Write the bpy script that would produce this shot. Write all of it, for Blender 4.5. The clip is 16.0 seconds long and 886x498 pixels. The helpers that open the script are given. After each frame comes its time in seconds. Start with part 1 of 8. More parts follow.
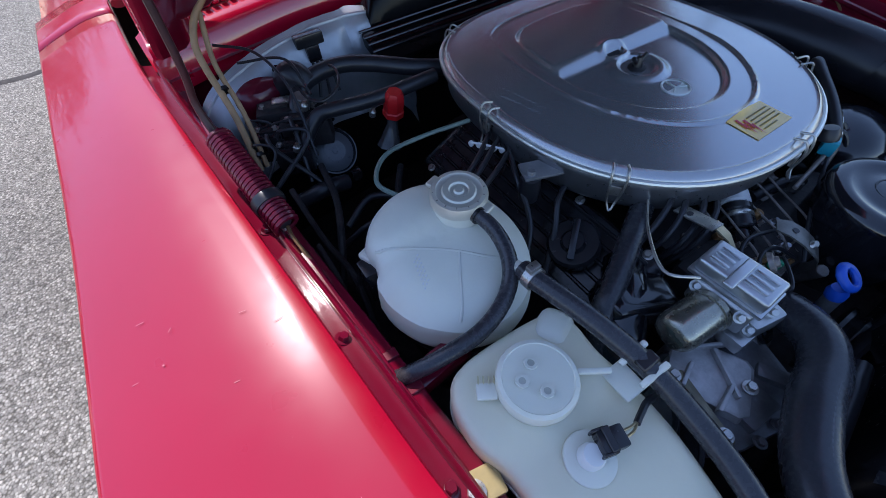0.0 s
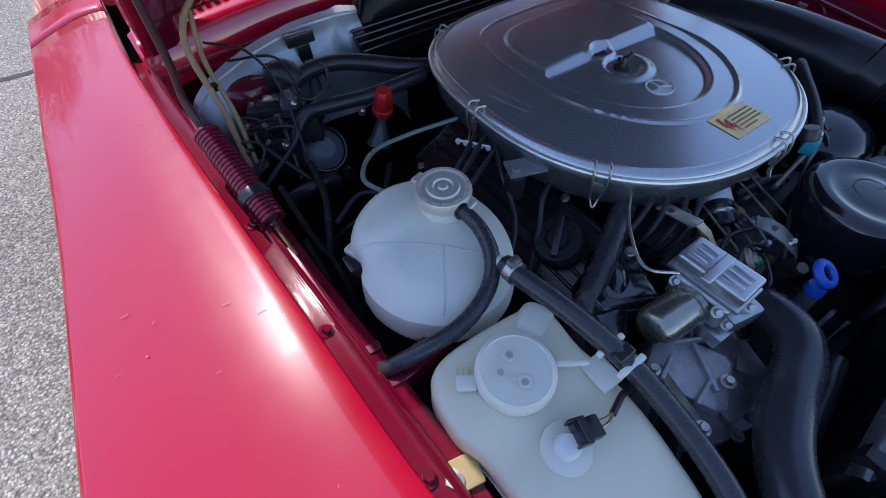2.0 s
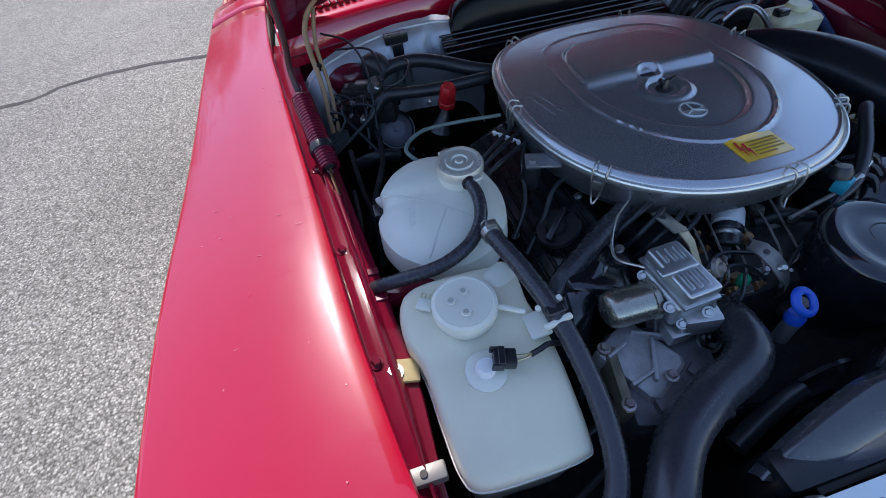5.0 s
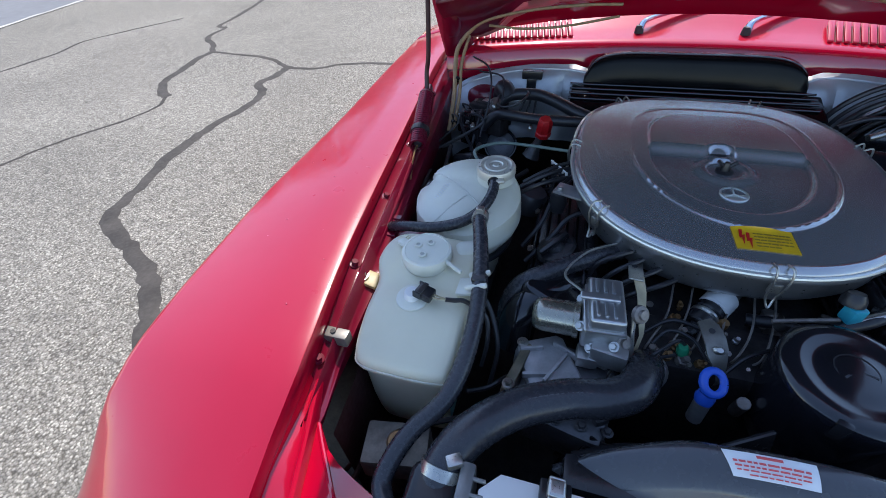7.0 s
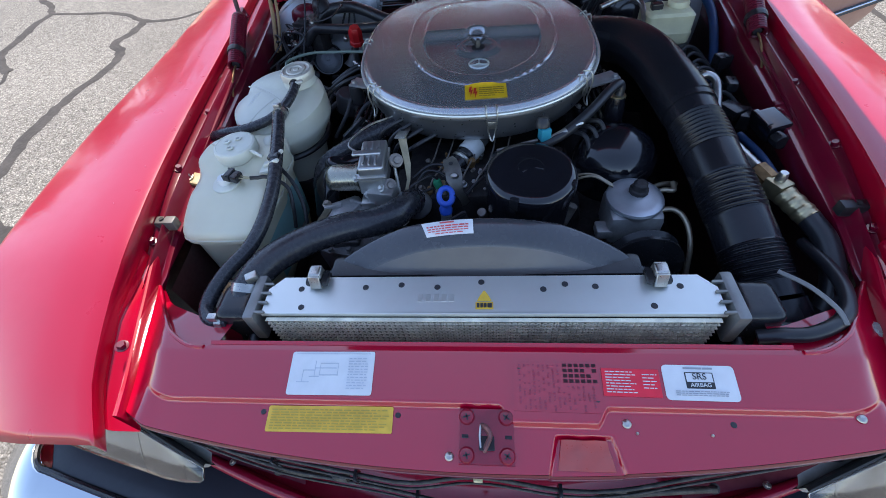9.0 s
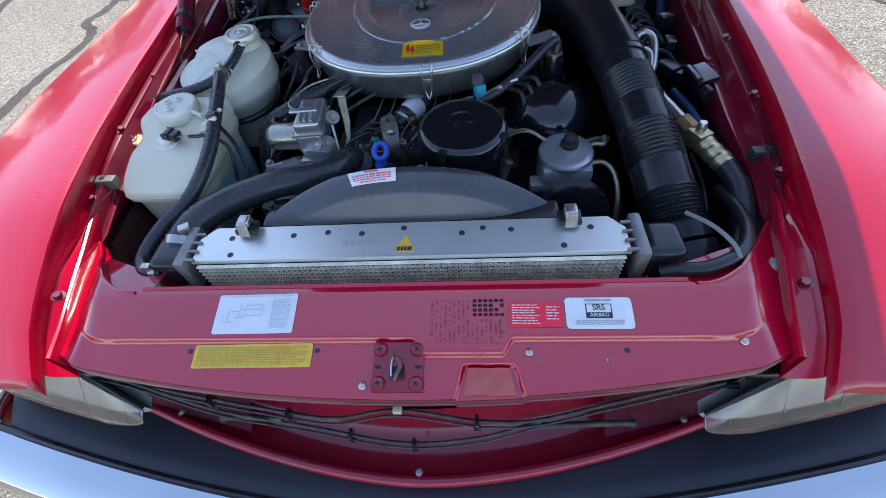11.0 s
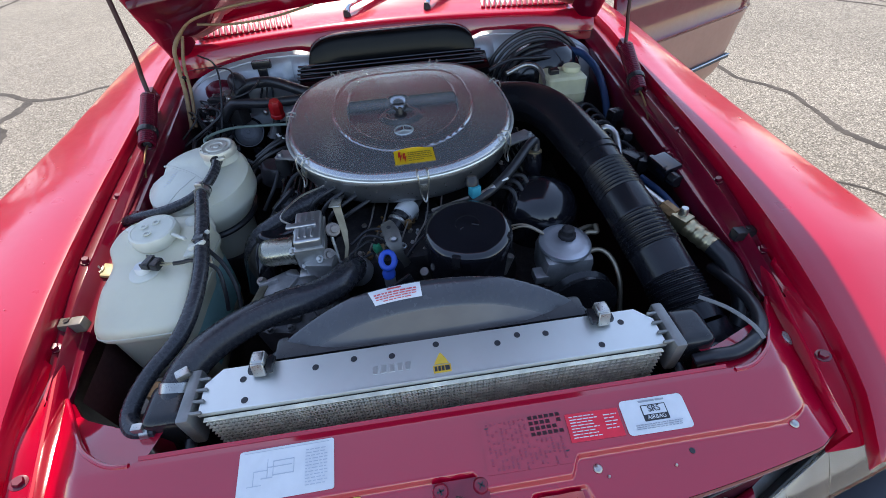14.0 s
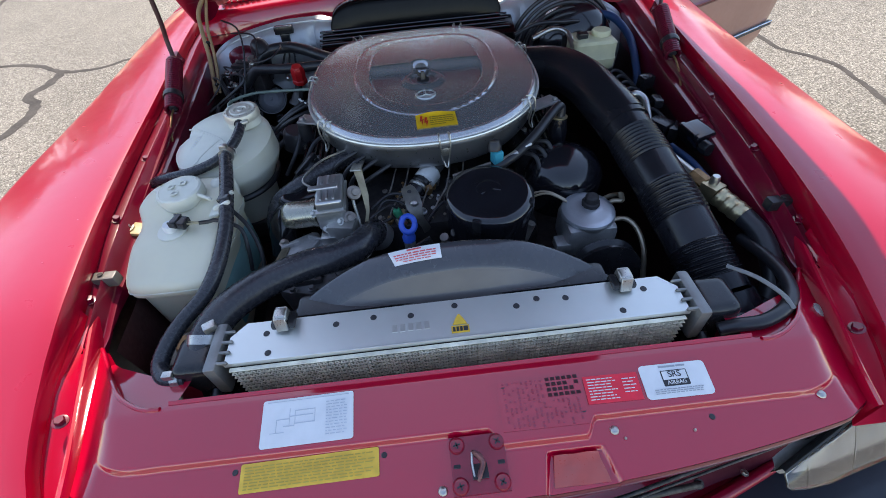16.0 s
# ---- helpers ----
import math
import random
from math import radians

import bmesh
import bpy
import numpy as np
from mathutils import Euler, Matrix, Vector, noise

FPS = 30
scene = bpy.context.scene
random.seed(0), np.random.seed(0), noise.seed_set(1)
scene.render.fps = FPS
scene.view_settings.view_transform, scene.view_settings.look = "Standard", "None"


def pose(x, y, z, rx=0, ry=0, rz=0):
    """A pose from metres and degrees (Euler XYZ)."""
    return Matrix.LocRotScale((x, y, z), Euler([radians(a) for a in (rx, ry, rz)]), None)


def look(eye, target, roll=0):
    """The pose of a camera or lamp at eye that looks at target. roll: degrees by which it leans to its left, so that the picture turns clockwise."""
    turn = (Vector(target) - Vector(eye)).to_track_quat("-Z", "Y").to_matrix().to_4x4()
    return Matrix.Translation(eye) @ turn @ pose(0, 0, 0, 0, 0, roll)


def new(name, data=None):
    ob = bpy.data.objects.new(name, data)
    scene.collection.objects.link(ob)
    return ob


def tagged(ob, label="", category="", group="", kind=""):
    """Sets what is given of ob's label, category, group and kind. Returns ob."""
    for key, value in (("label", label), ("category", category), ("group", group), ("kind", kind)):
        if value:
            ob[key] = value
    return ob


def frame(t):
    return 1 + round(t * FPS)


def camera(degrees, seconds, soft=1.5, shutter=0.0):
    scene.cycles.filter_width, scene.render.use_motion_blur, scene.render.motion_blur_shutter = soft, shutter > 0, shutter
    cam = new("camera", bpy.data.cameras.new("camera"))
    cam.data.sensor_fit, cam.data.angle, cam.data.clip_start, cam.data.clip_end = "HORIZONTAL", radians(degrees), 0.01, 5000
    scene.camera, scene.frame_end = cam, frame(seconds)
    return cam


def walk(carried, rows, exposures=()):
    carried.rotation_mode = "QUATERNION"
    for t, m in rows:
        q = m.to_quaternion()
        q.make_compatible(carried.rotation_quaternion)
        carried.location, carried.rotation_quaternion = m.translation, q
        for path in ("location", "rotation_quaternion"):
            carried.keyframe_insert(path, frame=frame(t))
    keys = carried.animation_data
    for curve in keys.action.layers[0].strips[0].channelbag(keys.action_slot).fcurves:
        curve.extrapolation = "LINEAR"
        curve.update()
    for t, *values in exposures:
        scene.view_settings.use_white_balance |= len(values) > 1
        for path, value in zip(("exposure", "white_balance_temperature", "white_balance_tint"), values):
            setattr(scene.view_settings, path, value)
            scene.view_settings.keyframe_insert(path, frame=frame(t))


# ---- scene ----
cam = camera(93.1, 16.0, 0.8)
PATH = [
    (0, (-0.6, 0.229, 1.254), (0.006, 1.289, -0.33), -4.6),
    (0.5, (-0.598, 0.222, 1.257), (0.009, 1.291, -0.32), -4.6),
    (1, (-0.595, 0.214, 1.255), (0.015, 1.287, -0.319), -4.4),
    (1.5, (-0.595, 0.211, 1.253), (0.023, 1.278, -0.321), -4.0),
    (2, (-0.592, 0.211, 1.253), (0.028, 1.271, -0.325), -3.9),
    (2.5, (-0.596, 0.219, 1.252), (0.032, 1.27, -0.33), -3.7),
    (3, (-0.605, 0.222, 1.246), (0.022, 1.275, -0.334), -3.9),
    (3.5, (-0.607, 0.228, 1.254), (-0.001, 1.302, -0.32), -4.4),
    (4, (-0.609, 0.217, 1.262), (-0.051, 1.337, -0.299), -5.2),
    (4.2, (-0.608, 0.194, 1.268), (-0.079, 1.339, -0.284), -5.5),
    (6.3, (-0.325, -0.15, 1.314), (-0.692, 1.26, -0.057), -5.6),
    (6.5, (-0.31, -0.151, 1.324), (-0.717, 1.27, -0.023), -4.5),
    (7, (-0.277, -0.147, 1.296), (-0.767, 1.272, -0.026), -4.2),
    (7.5, (-0.209, -0.108, 1.326), (-0.861, 1.302, 0.066), -4.2),
    (8, (-0.142, -0.14, 1.343), (-0.807, 1.251, 0.069), -5.4),
    (8.5, (-0.053, -0.234, 1.288), (-0.5, 1.092, -0.142), -8.9),
    (9, (0.008, -0.326, 1.303), (-0.198, 0.957, -0.217), -7.8),
    (9.5, (0.041, -0.381, 1.303), (-0.131, 0.876, -0.243), -7.6),
    (10, (0.097, -0.39, 1.299), (-0.087, 0.853, -0.258), -7.9),
    (10.2, (0.117, -0.39, 1.29), (-0.058, 0.854, -0.266), -7.7),
    (12.3, (0.03, -0.352, 1.265), (-0.166, 0.839, -0.329), -9.0),
    (12.5, (-0.029, -0.35, 1.26), (-0.216, 0.839, -0.337), -8.9),
    (13, (-0.094, -0.34, 1.25), (-0.217, 0.886, -0.326), -7.6),
    (13.5, (-0.079, -0.331, 1.263), (-0.08, 0.991, -0.238), -5.3),
    (14, (-0.01, -0.314, 1.316), (0.118, 1.134, -0.058), -4.1),
    (14.5, (0.019, -0.317, 1.339), (0.216, 1.196, 0.046), -4.0),
    (15, (0.033, -0.324, 1.346), (0.214, 1.182, 0.043), -4.6),
    (15.5, (0.024, -0.325, 1.334), (0.13, 1.123, -0.041), -5.3),
    (16, (-0.014, -0.328, 1.297), (0.01, 1.059, -0.144), -5.8),
]
EXPOSURES = [(0, 0.94, 6150, 17), (4.2, 0.94, 6150, 17), (6.3, 1.10, 6550, 12), (8.0, 1.15, 6550, 12), (9.0, 1.36, 6850, 14), (10.2, 1.40, 6850, 14), (12.3, 1.45, 7000, 14), (13.5, 1.41, 7250, 14), (16, 1.38, 7450, 14)]
walk(cam, [(t, look(eye, target, roll)) for t, eye, target, roll in PATH], EXPOSURES)

# Daylight: clear sky, high sun behind the car and a little to one side.
SUN_WAY = Vector((-0.066, 0.62, 1.0)).normalized()
world = bpy.data.worlds.new("world")
scene.world = world
world.use_nodes = True
wn = world.node_tree
sky = wn.nodes.new("ShaderNodeTexSky")
sky.sky_type, sky.sun_disc = "NISHITA", False
sky.sun_elevation = math.asin(SUN_WAY.z)
sky.sun_rotation = math.atan2(SUN_WAY.x, SUN_WAY.y)
sky.air_density, sky.dust_density, sky.ozone_density = 1.0, 0.35, 2.0
wn.links.new(sky.outputs[0], wn.nodes["Background"].inputs[0])
wn.nodes["Background"].inputs[1].default_value = 0.15
sun = new("sun", bpy.data.lights.new("sun", "SUN"))
sun.data.energy, sun.data.angle, sun.data.color = 2.6, radians(0.53), (1.0, 0.95, 0.88)
sun.matrix_world = look(SUN_WAY * 20, (0, 0, 0))


# ---------------------------------------------------------------- materials
def shade(name, col, rough=0.5, metal=0.0, coat=0.0, var=0.15, scale=14.0, bump=0.0, bscale=300.0, rvar=0.12, sss=0.0, spec=0.5, dust=0.0, trans=0.0, obj=0.0, aniso=0.0, tint=None, haze=(0.04, 0.12)):
    """A surface with colour drift at two sizes, uneven gloss and fine relief; dust settles in patches."""
    m = bpy.data.materials.new(name)
    m.use_nodes = True
    nt = m.node_tree
    b = nt.nodes["Principled BSDF"]
    co = nt.nodes.new("ShaderNodeTexCoord").outputs["Object"]

    def noise_at(s, detail=4.0):
        n = nt.nodes.new("ShaderNodeTexNoise")
        n.inputs["Scale"].default_value, n.inputs["Detail"].default_value = s, detail
        nt.links.new(co, n.inputs["Vector"])
        return n.outputs["Fac"]

    def remap(v, lo, hi, a=0.3, z=0.7):
        n = nt.nodes.new("ShaderNodeMapRange")
        for k, x in zip(("From Min", "From Max", "To Min", "To Max"), (a, z, lo, hi)):
            n.inputs[k].default_value = x
        nt.links.new(v, n.inputs["Value"])
        return n.outputs["Result"]

    def blend(fac, a, c, mode="MIX"):
        n = nt.nodes.new("ShaderNodeMix")
        n.data_type, n.blend_type = "RGBA", mode
        for sock, v in ((n.inputs[0], fac), (n.inputs[6], a), (n.inputs[7], c)):
            if hasattr(v, "is_linked"):
                nt.links.new(v, sock)
            else:
                sock.default_value = v
        return n.outputs[2]

    lo = [max(0.0, c * (1 - var)) for c in col] + [1]
    hi = [min(1.0, c * (1 + var)) for c in col] + [1]
    big, small = noise_at(scale), noise_at(scale * 9, 6.0)
    c = blend(remap(big, 0, 1), lo, hi)
    c = blend(remap(small, 0, 0.5 * var), c, [x * 0.5 for x in col] + [1])
    if obj:
        info = nt.nodes.new("ShaderNodeObjectInfo").outputs["Random"]
        c = blend(remap(info, 0, obj, 0, 1), c, [x * 0.4 for x in col] + [1])
    if tint:
        c = blend(remap(noise_at(scale * 0.8, 3.0), 0, 0.55, 0.46, 0.68), c, (*tint, 1))
    if dust:
        c = blend(remap(noise_at(scale * 2.3, 8.0), 0, dust, 0.45, 0.75), c, (0.36, 0.33, 0.29, 1))
    nt.links.new(c, b.inputs["Base Color"])
    nt.links.new(remap(small, max(0.02, rough - rvar * rough), min(1, rough + rvar * rough + dust * 0.3)), b.inputs["Roughness"])
    b.inputs["Metallic"].default_value = metal
    b.inputs["Specular IOR Level"].default_value = spec
    b.inputs["Coat Weight"].default_value = coat
    nt.links.new(remap(noise_at(scale * 2.0, 6.0), *haze), b.inputs["Coat Roughness"])
    b.inputs["Coat IOR"].default_value = 1.85
    b.inputs["Transmission Weight"].default_value = trans
    b.inputs["Anisotropic"].default_value = aniso
    if sss:
        b.inputs["Subsurface Weight"].default_value = sss
        b.inputs["Subsurface Radius"].default_value = (1.0, 1.0, 0.9)
        b.inputs["Subsurface Scale"].default_value = 0.02
    if bump:
        n = nt.nodes.new("ShaderNodeBump")
        n.inputs["Strength"].default_value, n.inputs["Distance"].default_value = 1.0, bump
        nt.links.new(noise_at(bscale, 3.0), n.inputs["Height"])
        nt.links.new(n.outputs[0], b.inputs["Normal"])
    return m


RED = shade("red_paint", (0.47, 0.001, 0.026), 0.36, 0.0, 1.0, 0.06, 3, 0.000012, 900, spec=0.08)
RED_WORN = shade("sun_worn_red_paint", (0.41, 0.001, 0.022), 0.31, 0.0, 0.62, 0.06, 3, 0.000012, 900, spec=0.26, haze=(0.03, 0.08))
# Darker copies of the body red, with the bay's shade put into the colour.
RED_SHADED = shade("shade_darkened_red", (0.15, 0.002, 0.020), 0.40, 0.0, 0.6, 0.12, 8, 0.00004, 400, dust=0.02, spec=0.1)
RED_RAIL_SHADED = shade("shade_darkened_rail_red", (0.18, 0.002, 0.020), 0.38, 0.0, 0.7, 0.12, 8, 0.00004, 400, dust=0.02, spec=0.1)
BLACK = shade("black_plastic", (0.016, 0.016, 0.019), 0.24, var=0.3, bump=0.00006, bscale=700, dust=0.025)
HOSE = shade("shiny_hose_rubber", (0.036, 0.036, 0.042), 0.27, var=0.1, scale=18, bump=0.00002, bscale=500, rvar=0.15)
GLOSS = shade("black_gloss", (0.010, 0.010, 0.014), 0.15, var=0.3, coat=0.25, bump=0.00003, bscale=500)
RUBBER = shade("black_rubber", (0.020, 0.020, 0.024), 0.34, var=0.2, scale=30, bump=0.00003, bscale=900, dust=0.01)
DARK = shade("grimy_engine", (0.024, 0.021, 0.023), 0.6, 0.2, var=0.5, scale=24, bump=0.0008, bscale=90, dust=0.06)
CAST = shade("cast_aluminium", (0.42, 0.42, 0.43), 0.42, 0.75, var=0.25, scale=25, bump=0.0003, bscale=350, dust=0.08)
ALU = shade("aluminium_sheet", (0.72, 0.75, 0.72), 0.38, 0.75, var=0.05, scale=9, rvar=0.0)
LID = shade("brushed_lid", (0.455, 0.46, 0.475), 0.25, 0.76, 0.0, var=0.0, scale=5, rvar=0.0)
STEEL = shade("zinc_steel", (0.50, 0.49, 0.46), 0.30, 0.9, var=0.15, scale=60, bump=0.0001, bscale=500)
BRASS = shade("yellow_zinc", (0.50, 0.42, 0.26), 0.34, 0.85, var=0.2, scale=60)
RUSTY = shade("brown_brass_fitting", (0.30, 0.17, 0.075), 0.45, 0.6, var=0.35, scale=80, bump=0.0002, bscale=600)
CHROME = shade("chrome", (0.60, 0.62, 0.65), 0.05, 1.0, var=0.03, scale=5)
DKRED = shade("dark_red_metal", (0.13, 0.003, 0.018), 0.4, 0.0, 0.35, 0.2, 20, spec=0.3)
TANK = shade("milky_plastic", (0.74, 0.73, 0.62), 0.38, var=0.06, scale=7, sss=0.35, tint=(0.72, 0.66, 0.44), bump=0.00008, bscale=260)
TANK_OLD = shade("yellowed_plastic", (0.62, 0.56, 0.33), 0.42, var=0.12, scale=18, sss=0.3, bump=0.00008, bscale=260)
FLUID = shade("teal_fluid_plastic", (0.28, 0.54, 0.53), 0.4, var=0.1, scale=12, sss=0.3)
WHITE = shade("white_plastic", (0.74, 0.74, 0.72), 0.4, var=0.06)
SHIELD = shade("silver_insulation", (0.44, 0.46, 0.49), 0.38, 0.45, var=0.2, scale=9, bump=0.002, bscale=22, dust=0.15)
PAPER = shade("white_label", (0.76, 0.77, 0.78), 0.35, var=0.05, scale=40)
YELLOW = shade("yellow_label", (0.85, 0.49, 0.015), 0.35, coat=1.0, var=0.10, scale=60)
YELLOW_P = shade("pale_yellow_label", (0.85, 0.52, 0.06), 0.4, var=0.12, scale=60)
REDLAB = shade("red_label", (0.90, 0.02, 0.05), 0.35, var=0.08, scale=60)
REDPL = shade("red_cap_plastic", (0.55, 0.012, 0.015), 0.4, var=0.1)
BLUE = shade("blue_plastic", (0.02, 0.10, 0.55), 0.35, var=0.1)
BLUEHOSE = shade("blue_hose", (0.014, 0.05, 0.14), 0.45, var=0.2)
TEAL = shade("teal_plastic", (0.02, 0.32, 0.42), 0.4, var=0.1)
GREEN = shade("green_plastic", (0.02, 0.28, 0.14), 0.4, var=0.1)
INK = shade("black_ink", (0.03, 0.03, 0.035), 0.5, var=0.1)
PALEINK = shade("grey_ink", (0.36, 0.38, 0.41), 0.5, var=0.1)
FAINT = shade("faint_ink", (0.52, 0.56, 0.62), 0.5, var=0.1)
REDINK = shade("red_ink", (0.66, 0.10, 0.10), 0.5, var=0.1)
TAN = shade("tan_loom", (0.32, 0.20, 0.10), 0.55, var=0.2, scale=60, bump=0.0003, bscale=400)
PAD_AND_VOID = shade("pad_and_void_black", (0.012, 0.012, 0.013), 0.9, var=0.4, scale=40, bump=0.001, bscale=120)
NAVY = shade("bumper_rubber", (0.022, 0.026, 0.036), 0.45, var=0.15, scale=12)
TAUPE = shade("taupe_cladding", (0.36, 0.18, 0.14), 0.4, coat=0.25, var=0.06, scale=5)
DUSTY = shade("dusty_cable", (0.032, 0.031, 0.030), 0.45, var=0.4, scale=40, dust=0.2)
TYRE = shade("tyre_rubber", (0.02, 0.02, 0.02), 0.8, var=0.3)
DASH = shade("dash_vinyl", (0.20, 0.13, 0.08), 0.6, var=0.2)
BARK = shade("bark", (0.10, 0.075, 0.055), 0.9, var=0.3, scale=6)
LEAF = shade("leaves", (0.05, 0.085, 0.03), 0.6, var=0.4, scale=0.6)
GRASS = shade("grass", (0.16, 0.20, 0.025), 0.9, var=0.4, scale=3)
SEAL = shade("crack_sealant", (0.062, 0.054, 0.046), 0.9, var=0.3, scale=6, bump=0.0006, bscale=120)


def glass(name, col, rough=0.0, ior=1.45):
    m = bpy.data.materials.new(name)
    m.use_nodes = True
    b = m.node_tree.nodes["Principled BSDF"]
    b.inputs["Base Color"].default_value = (*col, 1)
    b.inputs["Transmission Weight"].default_value = 1.0
    b.inputs["Roughness"].default_value = rough
    b.inputs["IOR"].default_value = ior
    return m


GLASS = glass("clear_glass", (0.9, 0.95, 0.93))
LENS = glass("lamp_glass", (0.93, 0.94, 0.95), 0.12)


def pavement_material():
    m = bpy.data.materials.new("asphalt_aggregate")
    m.use_nodes = True
    nt = m.node_tree
    b = nt.nodes["Principled BSDF"]
    co = nt.nodes.new("ShaderNodeTexCoord").outputs["Object"]

    def tex(kind, s, out, detail=None):
        n = nt.nodes.new(kind)
        n.inputs["Scale"].default_value = s
        if detail is not None:
            n.inputs["Detail"].default_value = detail
        nt.links.new(co, n.inputs["Vector"])
        return n.outputs[out]

    def ramp(v, stops):
        n = nt.nodes.new("ShaderNodeValToRGB")
        e = n.color_ramp.elements
        e[0].position, e[0].color = stops[0][0], (*stops[0][1], 1)
        e[1].position, e[1].color = stops[-1][0], (*stops[-1][1], 1)
        for p, c in stops[1:-1]:
            e.new(p).color = (*c, 1)
        nt.links.new(v, n.inputs[0])
        return n.outputs[0]

    def mul(a, c, fac=1.0):
        n = nt.nodes.new("ShaderNodeMix")
        n.data_type, n.blend_type = "RGBA", "MULTIPLY"
        n.inputs[0].default_value = fac
        nt.links.new(a, n.inputs[6]), nt.links.new(c, n.inputs[7])
        return n.outputs[2]

    stones = tex("ShaderNodeTexVoronoi", 125, "Color")
    sep = nt.nodes.new("ShaderNodeSeparateColor")
    nt.links.new(stones, sep.inputs[0])
    col = ramp(sep.outputs[0], [(0.0, (0.165, 0.153, 0.133)), (0.30, (0.24, 0.223, 0.193)), (0.70, (0.31, 0.289, 0.25)), (1.0, (0.52, 0.486, 0.425))])
    gaps = ramp(tex("ShaderNodeTexVoronoi", 125, "Distance"), [(0.0, (1.06, 1.06, 1.06)), (0.42, (0.98, 0.98, 0.98)), (0.80, (0.40, 0.385, 0.36))])
    stain = ramp(tex("ShaderNodeTexNoise", 0.7, "Fac", 8.0), [(0.3, (0.80, 0.79, 0.77)), (0.7, (1.1, 1.09, 1.06))])
    mott = ramp(tex("ShaderNodeTexNoise", 16, "Fac", 5.0), [(0.3, (0.85, 0.85, 0.85)), (0.7, (1.1, 1.1, 1.08))])
    nt.links.new(mul(mul(mul(col, gaps), stain), mott), b.inputs["Base Color"])
    b.inputs["Roughness"].default_value = 0.85
    n = nt.nodes.new("ShaderNodeBump")
    n.inputs["Strength"].default_value, n.inputs["Distance"].default_value = 0.8, 0.003
    n.invert = True
    nt.links.new(tex("ShaderNodeTexVoronoi", 125, "Distance"), n.inputs["Height"])
    nt.links.new(n.outputs[0], b.inputs["Normal"])
    return m


ASPHALT = pavement_material()


# ---------------------------------------------------------------- mesh helpers
def thing(name, at, label, category, group="", kind=""):
    """A top-level Empty at the base of a thing."""
    ob = new(name)
    ob.location = at
    ob.empty_display_size = 0.05
    return tagged(ob, label, category, group, kind)


def root_at(ob):
    p = Vector(ob.location)
    while ob.parent:
        ob = ob.parent
        p += ob.location
    return p


def part(name, bm, material, parent=None, label="", sharp=38):
    """Links a bmesh, given in world places, as one mesh under a thing or a part."""
    bmesh.ops.recalc_face_normals(bm, faces=bm.faces)
    if parent:
        bmesh.ops.translate(bm, verts=bm.verts, vec=-root_at(parent))
    me = bpy.data.meshes.new(name)
    bm.to_mesh(me)
    bm.free()
    me.materials.append(material)
    me.polygons.foreach_set("use_smooth", [True] * len(me.polygons))
    me.set_sharp_from_angle(angle=radians(sharp))
    ob = new(name, me)
    ob.parent = parent
    if label:
        ob["label"] = label
    return ob


def B():
    return bmesh.new()


def interp(table, v):
    """Smooth reading of a table of (key, value) rows."""
    ks, vs = [r[0] for r in table], [r[1] for r in table]
    if v <= ks[0]:
        return vs[0]
    if v >= ks[-1]:
        return vs[-1]
    i = max(k for k in range(len(ks)) if ks[k] <= v)
    h, t = ks[i + 1] - ks[i], (v - ks[i]) / (ks[i + 1] - ks[i])

    def slope(k):
        a, c = max(k - 1, 0), min(k + 1, len(ks) - 1)
        return (vs[c] - vs[a]) / (ks[c] - ks[a])

    a, c = slope(i) * h, slope(i + 1) * h
    return (2 * t**3 - 3 * t**2 + 1) * vs[i] + (t**3 - 2 * t**2 + t) * a + (3 * t**2 - 2 * t**3) * vs[i + 1] + (t**3 - t**2) * c


def step(v, a, c):
    t = min(1.0, max(0.0, (v - a) / (c - a)))
    return t * t * (3 - 2 * t)


def box(bm, at, size, bevel=0.004, turn=None, seg=2):
    """A box with rounded edges; turn: degrees about x, y, z."""
    m = Matrix.Translation(at) @ (Euler([radians(a) for a in turn]).to_matrix().to_4x4() if turn else Matrix()) @ Matrix.Diagonal((*size, 1))
    made = bmesh.ops.create_cube(bm, size=1, matrix=m)
    if bevel:
        edges = list({e for v in made["verts"] for e in v.link_edges})
        bmesh.ops.bevel(bm, geom=edges, offset=bevel, segments=seg, profile=0.6, affect="EDGES", clamp_overlap=True)
    return bm


def spline(pts, sub=8):
    p = [Vector(q) for q in pts]
    p = [2 * p[0] - p[1]] + p + [2 * p[-1] - p[-2]]
    out = []
    for i in range(1, len(p) - 2):
        for k in range(sub):
            t = k / sub
            a, b, c, d = p[i - 1], p[i], p[i + 1], p[i + 2]
            out.append(0.5 * (2 * b + (c - a) * t + (2 * a - 5 * b + 4 * c - d) * t * t + (3 * b - a - 3 * c + d) * t**3))
    return out + [p[-2]]


